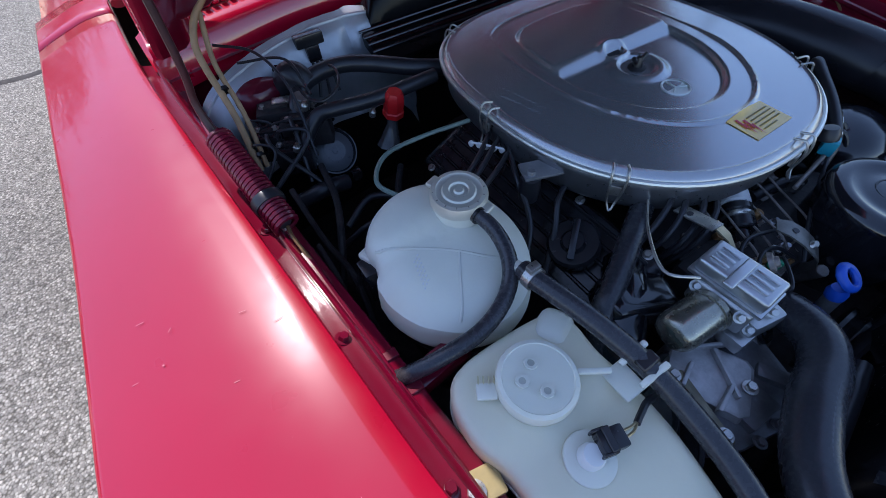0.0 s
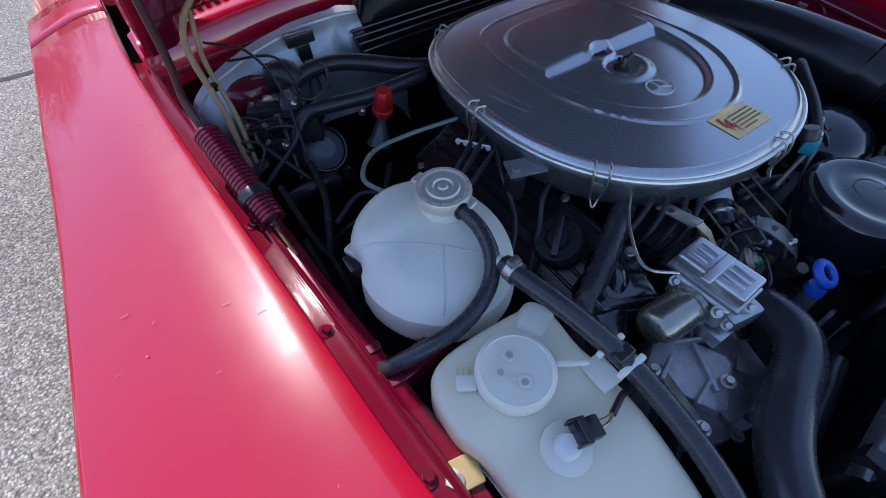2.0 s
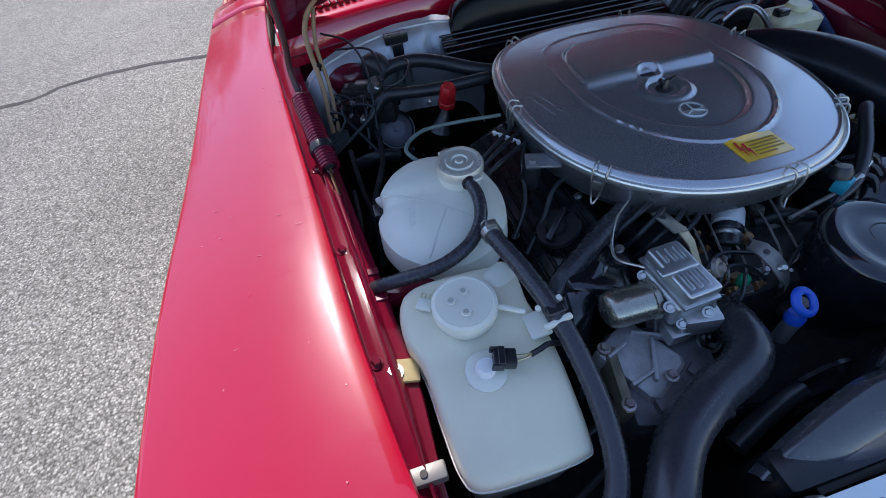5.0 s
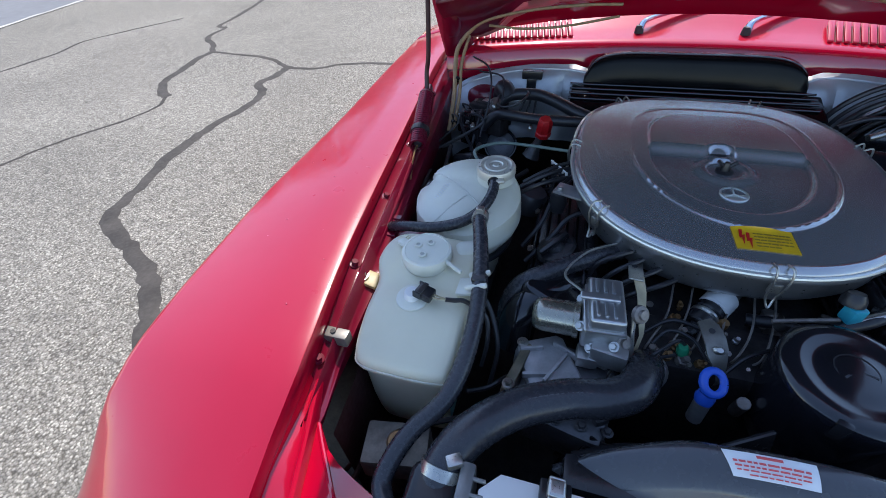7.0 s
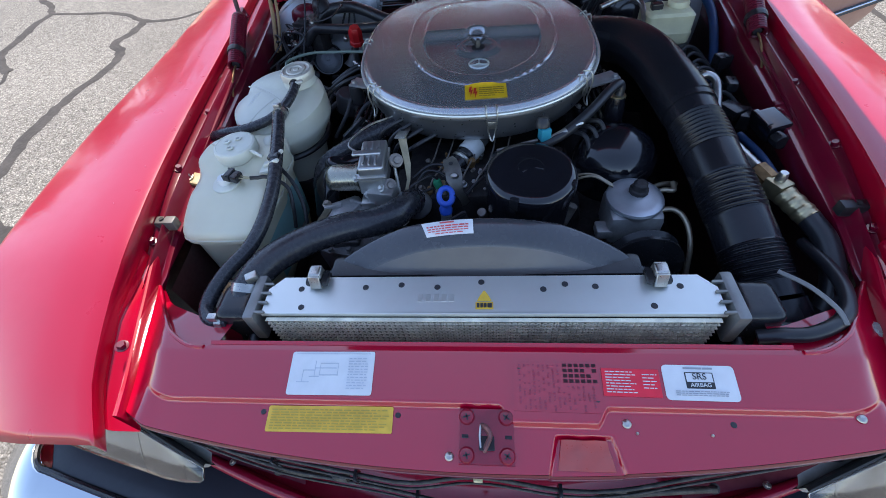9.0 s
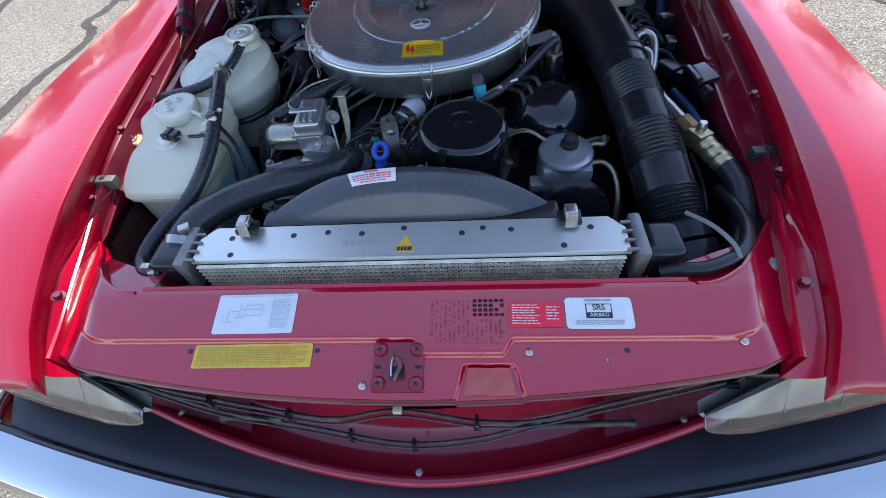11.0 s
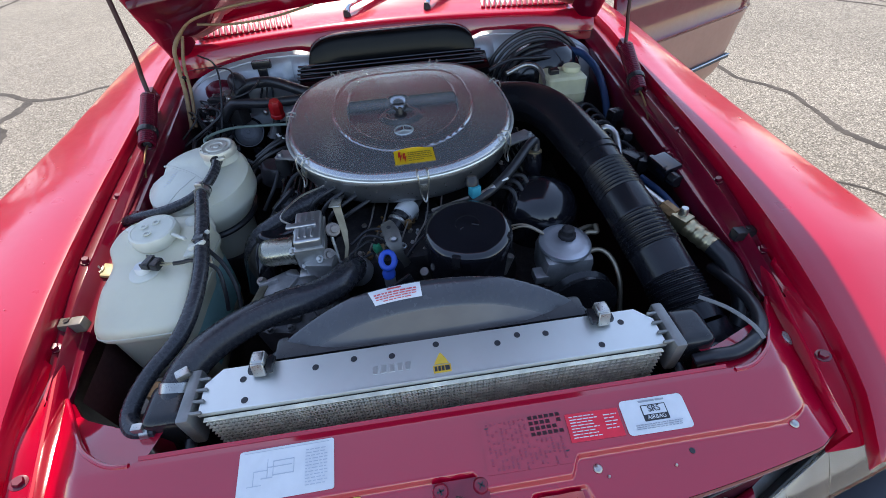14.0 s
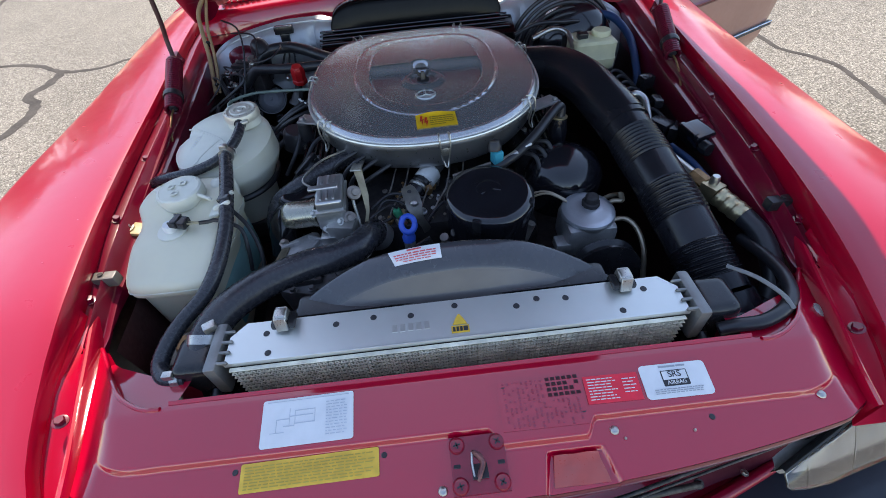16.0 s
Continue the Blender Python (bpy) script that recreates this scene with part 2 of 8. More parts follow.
def tube(bm, pts, r, seg=12, sub=8, flat=1.0):
    """A hose through the points; r is a radius or a function of the share of its length."""
    line = spline(pts, sub) if len(pts) > 2 or sub > 30 else [Vector(q) for q in pts]
    if len(pts) == 2 and sub > 30:
        line = [Vector(pts[0]).lerp(Vector(pts[1]), k / sub) for k in range(sub + 1)]
    ways = [(line[min(i + 1, len(line) - 1)] - line[max(i - 1, 0)]).normalized() for i in range(len(line))]
    side = ways[0].orthogonal().normalized()
    rings = []
    for i, (q, w) in enumerate(zip(line, ways)):
        side = (side - w * side.dot(w)).normalized()
        up = w.cross(side)
        rad = r(i / (len(line) - 1)) if callable(r) else r
        rings.append([bm.verts.new(q + rad * (math.cos(a) * side + flat * math.sin(a) * up)) for a in (2 * math.pi * k / seg for k in range(seg))])
    for a, c in zip(rings, rings[1:]):
        for k in range(seg):
            bm.faces.new((a[k], a[(k + 1) % seg], c[(k + 1) % seg], c[k]))
    bm.faces.new(rings[0]), bm.faces.new(rings[-1])
    return bm


def lathe(bm, profile, at, axis=(0, 0, 1), seg=32, sx=1.0, sy=1.0):
    """Turns rows of (radius, height) round an axis."""
    turn = Vector((0, 0, 1)).rotation_difference(Vector(axis)).to_matrix()
    at = Vector(at)
    rings = []
    for r, h in profile:
        if r < 1e-5:
            rings.append([bm.verts.new(at + turn @ Vector((0, 0, h)))])
        else:
            rings.append([bm.verts.new(at + turn @ Vector((sx * r * math.cos(2 * math.pi * k / seg), sy * r * math.sin(2 * math.pi * k / seg), h))) for k in range(seg)])
    for a, c in zip(rings, rings[1:]):
        for k in range(seg):
            j = (k + 1) % seg
            if len(a) == 1 and len(c) == 1:
                continue
            if len(a) == 1:
                bm.faces.new((a[0], c[j], c[k]))
            elif len(c) == 1:
                bm.faces.new((a[k], a[j], c[0]))
            else:
                bm.faces.new((a[k], a[j], c[j], c[k]))
    for ring in (rings[0], rings[-1]):
        if len(ring) > 2:
            bm.faces.new(ring)
    return bm


def rod(bm, a, c, r, seg=12, bevel=0.0):
    """A round bar from a to c."""
    a, c = Vector(a), Vector(c)
    h = (c - a).length
    e = bevel or r * 0.12
    return lathe(bm, [(0, 0), (r - e, 0), (r, e), (r, h - e), (r - e, h), (0, h)], a, c - a, seg)


def loft(bm, rows, closed=False, caps=False):
    vs = [[bm.verts.new(q) for q in row] for row in rows]
    n = len(vs[0])
    for a, c in zip(vs, vs[1:]):
        for k in range(n if closed else n - 1):
            j = (k + 1) % n
            bm.faces.new((a[k], a[j], c[j], c[k]))
    if caps and closed:
        bm.faces.new(vs[0]), bm.faces.new(vs[-1])
    return vs


def slab(bm, rows, thick):
    """A sheet through rows of points, with an under side at that depth below and closed edges."""
    top = loft(bm, rows)
    low = [[bm.verts.new(v.co + Vector((0, 0, -thick))) for v in row] for row in top]
    for a, c in zip(low, low[1:]):
        for k in range(len(a) - 1):
            bm.faces.new((a[k], c[k], c[k + 1], a[k + 1]))
    edge = [(top[0], low[0]), (top[-1], low[-1]), ([r[0] for r in top], [r[0] for r in low]), ([r[-1] for r in top], [r[-1] for r in low])]
    for t, u in edge:
        for k in range(len(t) - 1):
            bm.faces.new((t[k], t[k + 1], u[k + 1], u[k]))
    return bm


def bolt(bm, at, r=0.007, axis=(0, 0, 1)):
    lathe(bm, [(0, 0), (r * 1.5, 0), (r * 1.5, r * 0.25), (r, r * 0.3)], at, axis, 16)
    at = Vector(at) + Vector(axis).normalized() * r * 0.25
    lathe(bm, [(0, 0), (r, 0), (r, r * 0.8), (r * 0.85, r), (0, r)], at, axis, 6)
    return bm


def decal(bm, surf, cx, cy, w, h, ang, u0, u1, v0, v1, off, n=6, r=0.0):
    """A thin patch on a surface: shares u, v of a rectangle w by h round (cx, cy), turned by ang degrees, its corners rounded by r."""
    c, s = math.cos(radians(ang)), math.sin(radians(ang))
    us = [i / n for i in range(n + 1)]
    if r:
        us = sorted(set(us) | {r / w * k for k in (0.05, 0.2, 0.5, 1.0)} | {1 - r / w * k for k in (0.05, 0.2, 0.5, 1.0)})
    rows, m = [], 8 if n >= 6 else 2
    for j in range(m + 1):
        row = []
        for u in us:
            d = min(u, 1 - u) * w
            k = 1.0 if d >= r else (h / 2 - r + math.sqrt(max(0.0, r * r - (r - d) ** 2))) / (h / 2)
            a, b = (u0 + (u1 - u0) * u - 0.5) * w, (v0 + (v1 - v0) * (0.5 + (j / m - 0.5) * k) - 0.5) * h
            x, y = cx + a * c - b * s, cy + a * s + b * c
            row.append((x, y, surf(x, y) + off))
        rows.append(row)
    slab(bm, rows, 0.0005)
    return bm


def words(rng, u0, u1, v, tall, long=0.07, gap=0.014):
    """A row of print as word-long bars: (u0, u1, v0, v1) each."""
    row, u = [], u0
    while u < u1 - 0.02:
        w = min(rng.uniform(0.35, 1.3) * long, u1 - u)
        row.append((u, u + w, v, v + tall))
        u += w + gap
    return row


def sticker(label, surf, cx, cy, w, h, ang, paper, lines=(), ink=None, name="label_sticker", r=0.0):
    """A stuck label with its print as thin bars; each line is a list of (u0, u1, v0, v1)."""
    ob = thing(name, (cx, cy, surf(cx, cy)), label, "sticker")
    part("sheet", decal(B(), surf, cx, cy, w, h, ang, 0, 1, 0, 1, 0.0012, 6, r), paper, ob)
    for line in lines:
        bm = B()
        for u0, u1, v0, v1 in (line if isinstance(line, list) else [line]):
            decal(bm, surf, cx, cy, w, h, ang, u0, u1, v0, v1, 0.0021, 2)
        part("print_line", bm, ink or INK, ob)
    return ob


# ---------------------------------------------------------------- ground
bm = B()
loft(bm, [[(x, y, 0.0) for x in (-400, -40, -12, -4, 4, 12, 40, 400)] for y in (-400, -40, -12, 0, 6, 16, 40, 400)])
tagged(part("ground", bm, ASPHALT), "pale worn asphalt car park with coarse aggregate", "ground", kind="structure")

NEAR_CRACKS = [
    ([(-2.99, 3.49), (-2.98, 3.25), (-3.02, 3.05), (-2.86, 2.86), (-2.80, 2.60), (-2.83, 2.31), (-2.84, 2.0), (-2.81, 1.72), (-2.72, 1.42), (-2.66, 1.16), (-2.55, 1.02), (-2.3, 0.91), (-2.03, 0.76), (-1.86, 0.59), (-1.71, 0.41), (-1.45, 0.08)], 0.042),
    ([(-4.19, 3.85), (-3.86, 3.80), (-3.41, 3.73), (-3.2, 3.62), (-2.99, 3.49), (-2.68, 3.48), (-2.47, 3.63), (-2.0, 3.70), (-1.42, 3.64), (-1.1, 3.7)], 0.030),
    ([(-4.19, 3.85), (-4.38, 4.10), (-4.66, 4.36), (-4.74, 4.78), (-4.90, 4.88), (-5.02, 5.5), (-5.24, 6.3), (-5.5, 7.1), (-5.53, 8.0), (-5.5, 9.4)], 0.036),
    ([(-4.19, 3.85), (-4.17, 3.6), (-4.09, 3.28), (-4.02, 2.98), (-3.86, 2.78), (-3.69, 2.63)], 0.044),
    ([(-3.69, 2.63), (-3.60, 2.45), (-3.65, 2.17), (-3.81, 1.86), (-3.90, 1.62), (-3.96, 1.36), (-4.15, 0.9)], 0.016),
]
FAR_CRACKS = [
    ([(-5.80, 5.2), (-6.10, 4.6), (-6.32, 4.06), (-6.20, 3.6), (-6.21, 3.32), (-6.22, 2.95), (-6.4, 2.2)], 0.026),
    ([(2.5, 2.79), (2.49, 2.48), (2.58, 2.32), (2.65, 2.15), (2.62, 1.95), (2.60, 1.8), (2.57, 1.66), (2.58, 1.56), (2.63, 1.40), (2.71, 1.26), (2.9, 1.0)], 0.024),
    ([(4.28, 4.95), (4.33, 4.67), (4.57, 4.05), (4.83, 3.62), (4.84, 3.22), (5.0, 2.8)], 0.024),
    ([(4.33, 4.67), (4.75, 4.4), (4.95, 3.74), (4.90, 3.5)], 0.014),
    ([(2.04, 1.24), (2.17, 1.16), (2.26, 1.05), (2.32, 0.91), (2.5, 0.78)], 0.014),
]
for pts, half in NEAR_CRACKS + FAR_CRACKS:
    rng = random.Random(len(pts) * 7 + int(half * 1000))
    line = spline([(x, y, 0) for x, y in pts], 5)
    rows = []
    for i, q in enumerate(line):
        w = (line[min(i + 1, len(line) - 1)] - line[max(i - 1, 0)]).normalized()
        side = Vector((w.y, -w.x, 0))
        k = half * (0.92 + 0.10 * rng.random() + 0.35 * noise.noise(Vector((q.x * 2.2, q.y * 2.2, 1.7))))
        jog = side * rng.uniform(-0.28, 0.28) * half
        rows.append([q + jog - side * k, q + jog + Vector((0, 0, 0.004)), q + jog + side * k])
    bm = B()
    loft(bm, [[p + Vector((0, 0, 0.001)) for p in r] for r in rows])
    tagged(part("crack_seal", bm, SEAL), "dark tar sealant line along a pavement crack", "crack seal", "sealed cracks in the pavement", "structure")

def lawn_edge(x):
    """How far off the lawn begins."""
    return interp([(-30, 10.4), (-19, 8.57), (-15.6, 7.98), (-13.2, 7.60), (-11.7, 7.62), (-10.5, 7.9), (-9.6, 8.5), (-9.2, 9.4)], x)


def road_edge(y):
    return interp([(2.6, -8.7), (3.26, -8.5), (3.65, -8.4), (4.28, -8.44), (5.14, -8.69), (6.2, -8.95), (7.24, -9.22), (8.0, -9.6)], y)


bm = B()
loft(bm, [[(-30 + (road_edge(y) + 30) * k / 24, min(y, lawn_edge(-30 + (road_edge(y) + 30) * k / 24) + 0.1) if y > 6 else y, 0.004) for k in range(25)] for y in (2.0, 3.0, 3.6, 4.3, 5.1, 6.0, 6.8, 7.4, 8.0, 9.0)])
tagged(part("road", bm, shade("smooth_asphalt", (0.19, 0.195, 0.205), 0.9, var=0.05, scale=0.8)), "smoother grey asphalt drive at the lot's edge", "road", kind="structure")
bm = B()
loft(bm, [[(road_edge(y) - o + 0.05 * noise.noise(Vector((y * 3, 0, o))), y, 0.008) for o in (0.0, 0.09)] for y in [2.6 + 0.15 * k for k in range(33)]])
tagged(part("pale_seam", bm, shade("pale_concrete", (0.50, 0.48, 0.44), 0.9, var=0.3, scale=3)), "broken pale seam between lot and drive", "seam", kind="structure")

bm = B()
rng = random.Random(5)
for _ in range(9000):
    x, y = rng.uniform(-26, -9.4), rng.uniform(7.6, 15)
    if y < lawn_edge(x) + 0.03 * rng.random():
        continue
    h, a, w = rng.uniform(0.03, 0.08), rng.uniform(0, 6.28), rng.uniform(0.012, 0.04)
    d = Vector((math.cos(a), math.sin(a), 0)) * w
    q = Vector((x, y, 0.0))
    tip = q + Vector((rng.uniform(-0.04, 0.04), rng.uniform(-0.04, 0.04), h))
    bm.faces.new([bm.verts.new(v) for v in (q - d, q + d, tip)])
loft(bm, [[(x, lawn_edge(x) + o, 0.014) for x in [-30 + 0.42 * k for k in range(50)]] for o in (0, 1.0, 4.0, 12.0)])
tagged(part("grass", bm, GRASS), "short green lawn beyond the pavement", "grass", kind="stuff")


# Trees behind the car, seen as reflections in the paint and the glass.
def leafy_tree(at, height, seed, low=0.08):
    rng = random.Random(seed)
    ob = thing("tree", at, "leafy green tree behind the car park", "tree", "trees behind the car park")
    base, bm = Vector(at), B()
    tips = []
    tube(bm, [base, base + Vector((0.1, 0.1, height * 0.25)), base + Vector((0, 0.2, height * 0.55))], lambda t: 0.22 * (1 - 0.6 * t), 10, 5)
    for k in range(9):
        a, lift = k * 2.4 + rng.random(), rng.uniform(low, 0.95) * height
        start = base + Vector((0, 0.1, height * rng.uniform(low * 0.6, 0.5)))
        reach = height * rng.uniform(0.18, 0.36)
        end = base + Vector((math.cos(a) * reach, math.sin(a) * reach, max(lift, start.z - base.z - 0.2)))
        tube(bm, [start, start.lerp(end, 0.5) + Vector((0, 0, 0.25)), end], lambda t: 0.09 * (1 - 0.8 * t), 7, 4)
        tips += [end, start.lerp(end, 0.65)]
    tips.append(base + Vector((0, 0, height * 0.92)))
    part("trunk", bm, BARK, ob)
    vs, fs = [], []
    for tip in tips:
        for _ in range(640):
            q = tip + Vector([rng.gauss(0, height * 0.085) for _ in range(3)])
            u = Vector([rng.uniform(-1, 1) for _ in range(3)]).normalized() * rng.uniform(0.06, 0.14)
            w = u.orthogonal().normalized() * u.length * 0.5
            n = len(vs)
            vs += [q - u, q + w, q + u, q - w]
            fs.append((n, n + 1, n + 2, n + 3))
    me = bpy.data.meshes.new("crown")
    me.from_pydata([v - base for v in vs], [], fs)
    me.materials.append(LEAF)
    crown = new("crown", me)
    crown.parent = ob
    return ob


# The last three, out of view, are added to darken the wing's reflections.
for i, (x, y, h) in enumerate([(-14.5, 17, 12), (-10, 20, 11), (-5.5, 22, 13), (-1, 23, 11.5), (3.5, 22.5, 13), (8, 21, 12), (12, 18.5, 13), (16, 15, 11), (19, 10, 10), (21, 5, 9), (-19, 14.5, 11), (-22, 10.5, 10), (-24.5, 6, 10)]):
    leafy_tree((x, y, 0), h * (0.72 if -16 < x < 6 else 0.58), 40 + i)


# ---------------------------------------------------------------- car body
car = thing("car", (0, 1.4, 0), "red roadster parked with its hood open", "car")
EDGE_X = [(-0.19, 0.528), (-0.165, 0.535), (-0.12, 0.5465), (-0.06, 0.5505), (0.0, 0.552), (0.05, 0.553), (0.1, 0.557), (0.15, 0.565), (0.2, 0.573), (0.3, 0.588), (0.45, 0.604), (0.6, 0.620), (0.75, 0.636), (0.9, 0.652), (1.05, 0.667), (1.25, 0.676), (1.45, 0.68)]
EDGE_Z = [(-0.19, 0.737), (-0.12, 0.776), (-0.06, 0.803), (0.0, 0.827), (0.05, 0.843), (0.1, 0.853), (0.2, 0.861), (0.3, 0.866), (0.45, 0.875), (0.6, 0.881), (0.75, 0.888), (0.9, 0.896), (1.05, 0.904), (1.25, 0.910), (1.45, 0.915)]


RIDGE_X = [(-0.19, 0.471), (-0.155, 0.479), (-0.12, 0.487), (-0.085, 0.4975), (-0.04, 0.511), (0.012, 0.525), (0.08, 0.544), (0.12, 0.550)]
RIDGE_Z = [(-0.19, 0.783), (-0.12, 0.788), (-0.06, 0.792), (0.0, 0.796), (0.05, 0.800), (0.12, 0.807)]
OUTER_X = [(-0.19, 0.846), (0.0, 0.835), (0.1, 0.838), (0.25, 0.845), (0.4, 0.848), (0.8, 0.835), (1.48, 0.834)]
OUTER_X_FAR = [(-0.19, 0.815), (0.0, 0.797), (0.1, 0.793), (0.4, 0.782), (0.8, 0.790), (1.48, 0.812)]


def fender_row(y, side):
    xi, zi = interp(EDGE_X, y), interp(EDGE_Z, y)
    k = 1 - step(y, -0.19, 0.04)
    cut = 0.0
    if abs(y - 0.42) < 0.36:
        cut = 0.31 + math.sqrt(0.36**2 - (y - 0.42) ** 2)
    row = []
    for f, dx, z in ((0, 0.004, zi - 0.030 - 0.026 * step(y, -0.10, 0.02)), (0, 0.001, zi - 0.024), (0, 0, zi - 0.008), (0, 0.002, zi - 0.002), (0, 0.008, zi), (0.10, 0, zi + 0.0002), (0.2, 0, zi - 0.0002), (0.3, 0, zi - 0.0016), (0.4, 0, zi - 0.0044), (0.6, 0, zi - 0.0130), (0.78, 0, zi - 0.0215),
                     (0.90, 0, zi - 0.0278), (0.955, 0, zi - 0.0308), (0.98, 0, zi - 0.0322), (0.994, 0, zi - 0.037), (1.0, 0, zi - 0.047), (1.05, 0, zi - 0.083), (1.12, 0, zi - 0.14), (1.20, 0, 0.61), (1.20, 0, 0.58), (1.12, 0, 0.45), (1.0, 0, 0.30)):
        x = xi + (interp(OUTER_X if side < 0 else OUTER_X_FAR, y) - xi) * f + dx
        g = max(0.0, min(1.0, f))
        zz = z - k * 0.012 * g if z > 0.61 else z
        zz -= 0.022 * (y - 0.5) * math.exp(-(((y - 0.5) / 0.18) ** 2)) * step(f, 0.0, 0.12) * (1 - step(f, 0.7, 0.95))
        yy = y + k * 0.088 * g**5
        if f >= 0.98 and z <= 0.61:
            zz = max(zz, cut)
        row.append((side * x, yy, zz))
    return row


YS = [-0.19, -0.175, -0.15, -0.12, -0.09, -0.05, 0.0, 0.05, 0.08, 0.12, 0.18, 0.24, 0.3, 0.36, 0.42, 0.48, 0.54, 0.6, 0.66, 0.72, 0.77, 0.85, 0.93, 1.0, 1.08, 1.15, 1.22, 1.29, 1.335]
for side in (-1, 1):
    bm = B()
    loft(bm, [fender_row(y, side) for y in YS])
    fen = part("fender", bm, RED_WORN, car, sharp=50)
    sol = fen.modifiers.new("sheet", "SOLIDIFY")
    sol.thickness, sol.offset = 0.0025, -1.0
    # rear piece of the wing with its own joint line, up to the screen pillar
    bm = B()
    loft(bm, [fender_row(y, side) for y in (1.341, 1.38, 1.43, 1.48)])
    pan = part("scuttle_side", bm, RED, car, sharp=50)
    sol = pan.modifiers.new("sheet", "SOLIDIFY")
    sol.thickness, sol.offset = 0.0025, -1.0
    # inner wing: gutter, rib and wall
    rows = []
    for y in [0.04 + 0.04 * k for k in range(29)]:
        xi, zi = interp(EDGE_X, y), interp(EDGE_Z, y)
        zi -= 0.020 * (1 - step(y, 0.06, 0.30))
        g = 1 - 0.55 * (1 - step(y, 0.10, 0.30))
        rows.append([(side * (xi + o * (g if o < 0 else 1)), y, z) for o, z in ((0.003, zi - 0.028), (-0.002, zi - 0.034), (-0.018, zi - 0.038), (-0.020, zi - 0.026), (-0.024, zi - 0.023), (-0.027, zi - 0.027), (-0.030, zi - 0.050), (-0.033, zi - 0.053), (-0.046, zi - 0.056), (-0.048, zi - 0.060), (-0.048, 0.772))])
    # rail and wall reds are darkened for the shade down here
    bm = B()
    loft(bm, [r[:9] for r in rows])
    inner = part("wing_rail", bm, RED_RAIL_SHADED, car, sharp=50)
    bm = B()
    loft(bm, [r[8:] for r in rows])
    part("inner_wing", bm, RED_SHADED, car)
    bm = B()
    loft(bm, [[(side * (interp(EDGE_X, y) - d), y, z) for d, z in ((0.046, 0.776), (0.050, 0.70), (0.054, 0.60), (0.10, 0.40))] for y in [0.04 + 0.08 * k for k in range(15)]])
    # panel below the rail in a near-black red
    part("wheel_arch_panel", bm, shade("near_black_red", (0.035, 0.006, 0.008), 0.55, var=0.4, scale=14, bump=0.0004, bscale=120) if side < 0 else bpy.data.materials["near_black_red"], car, "near-black red inner panel")
    # gutter at the front corner: double lip of the lock panel, then a deep channel
    rows = []
    for y in [-0.165 + 0.0198 * k for k in range(14)]:
        xi, zi = interp(EDGE_X, y), interp(EDGE_Z, y)
        rx, rz = interp(RIDGE_X, y), interp(RIDGE_Z, y)
        floor = min(zi - 0.034, rz - 0.009)
        rows.append([(side * x, y, z) for x, z in ((rx - 0.001, rz - 0.030), (rx - 0.003, rz - 0.006), (rx - 0.001, rz - 0.001), (rx + 0.002, rz + 0.0005), (rx + 0.005, rz - 0.001), (rx + 0.007, rz - 0.005), (rx + 0.009, floor + 0.002), (rx + 0.013, floor), (xi - 0.006, floor), (xi + 0.001, floor + 0.003), (xi + 0.004, zi - 0.016))])
    bm = B()
    loft(bm, rows)
    part("front_gutter", bm, RED, car, sharp=30)
    for bx, by, bz in ((0.597, 0.467, 0.842), (0.581, 0.285, 0.834), (0.563, 0.118, 0.811), (0.5245, -0.067, 0.789), (0.616, 0.66, 0.850)):
        part("fender_bolt", bolt(B(), (side * bx, by, bz - 0.003), 0.0062, (-side * 0.35, 0, 1)), RED_SHADED, car)
    for jy in (0.385, 0.43):
        xi, zi = interp(EDGE_X, jy), interp(EDGE_Z, jy)
        part("rail_lap", box(B(), (side * (xi - 0.038), jy, zi - 0.053), (0.020, 0.012, 0.004), 0.001, None, 1), RED_SHADED, inner)
    part("rail_rivet", bolt(B(), (side * 0.558, 0.405, 0.819), 0.003), RED_SHADED, inner)
    # hood rest buffer on the rail
    bm = box(B(), (side * 0.556, 0.157, 0.812), (0.046, 0.018, 0.02), 0.003)
    box(bm, (side * 0.566, 0.160, 0.798), (0.02, 0.014, 0.03), 0.002)
    buf = part("hood_buffer", bm, shade("grey_rubber", (0.17, 0.16, 0.145), 0.42, 0.4, var=0.2) if side < 0 else RUBBER, car, "grey rubber hood rest on a bracket")
    part("buffer_pin", lathe(B(), [(0, 0), (0.004, 0), (0.004, 0.002), (0, 0.002)], (side * 0.556, 0.157, 0.8225), seg=12), DARK, buf)

SCRATCH = shade("bare_scratch", (0.60, 0.14, 0.18), 0.4)
rng = random.Random(91)
for k in range(15):
    y, f = rng.uniform(0.12, 0.62), rng.uniform(0.08, 0.8)
    xi, zi = interp(EDGE_X, y), interp(EDGE_Z, y)
    x = xi + (interp(OUTER_X, y) - xi) * f
    long = rng.uniform(0.003, 0.010) if k % 3 else rng.uniform(0.0012, 0.0022)
    z = zi + interp([(0.0, 0.0), (0.1, 0.0002), (0.2, -0.0002), (0.4, -0.0044), (0.6, -0.013), (0.78, -0.0232), (0.9, -0.031)], f) + 0.0012
    part("paint_scratch", box(B(), (-x, y, z), (long, 0.0005 if k % 3 else 0.0015, 0.0005), 0, (0, 0, rng.uniform(-50, 60))), SCRATCH, car)

# Lock panel across the front.
def panel_front(x):
    return -0.212 + 0.055 * (abs(x) / 0.52) ** 2


def panel_rear(x):
    a = abs(x)
    return interp([(0.372, -0.068), (0.380, -0.074), (0.40, -0.074), (0.435, -0.060), (0.47, -0.034), (0.50, -0.004), (0.525, 0.026), (0.545, 0.060)], a) if a > 0.372 else -0.068


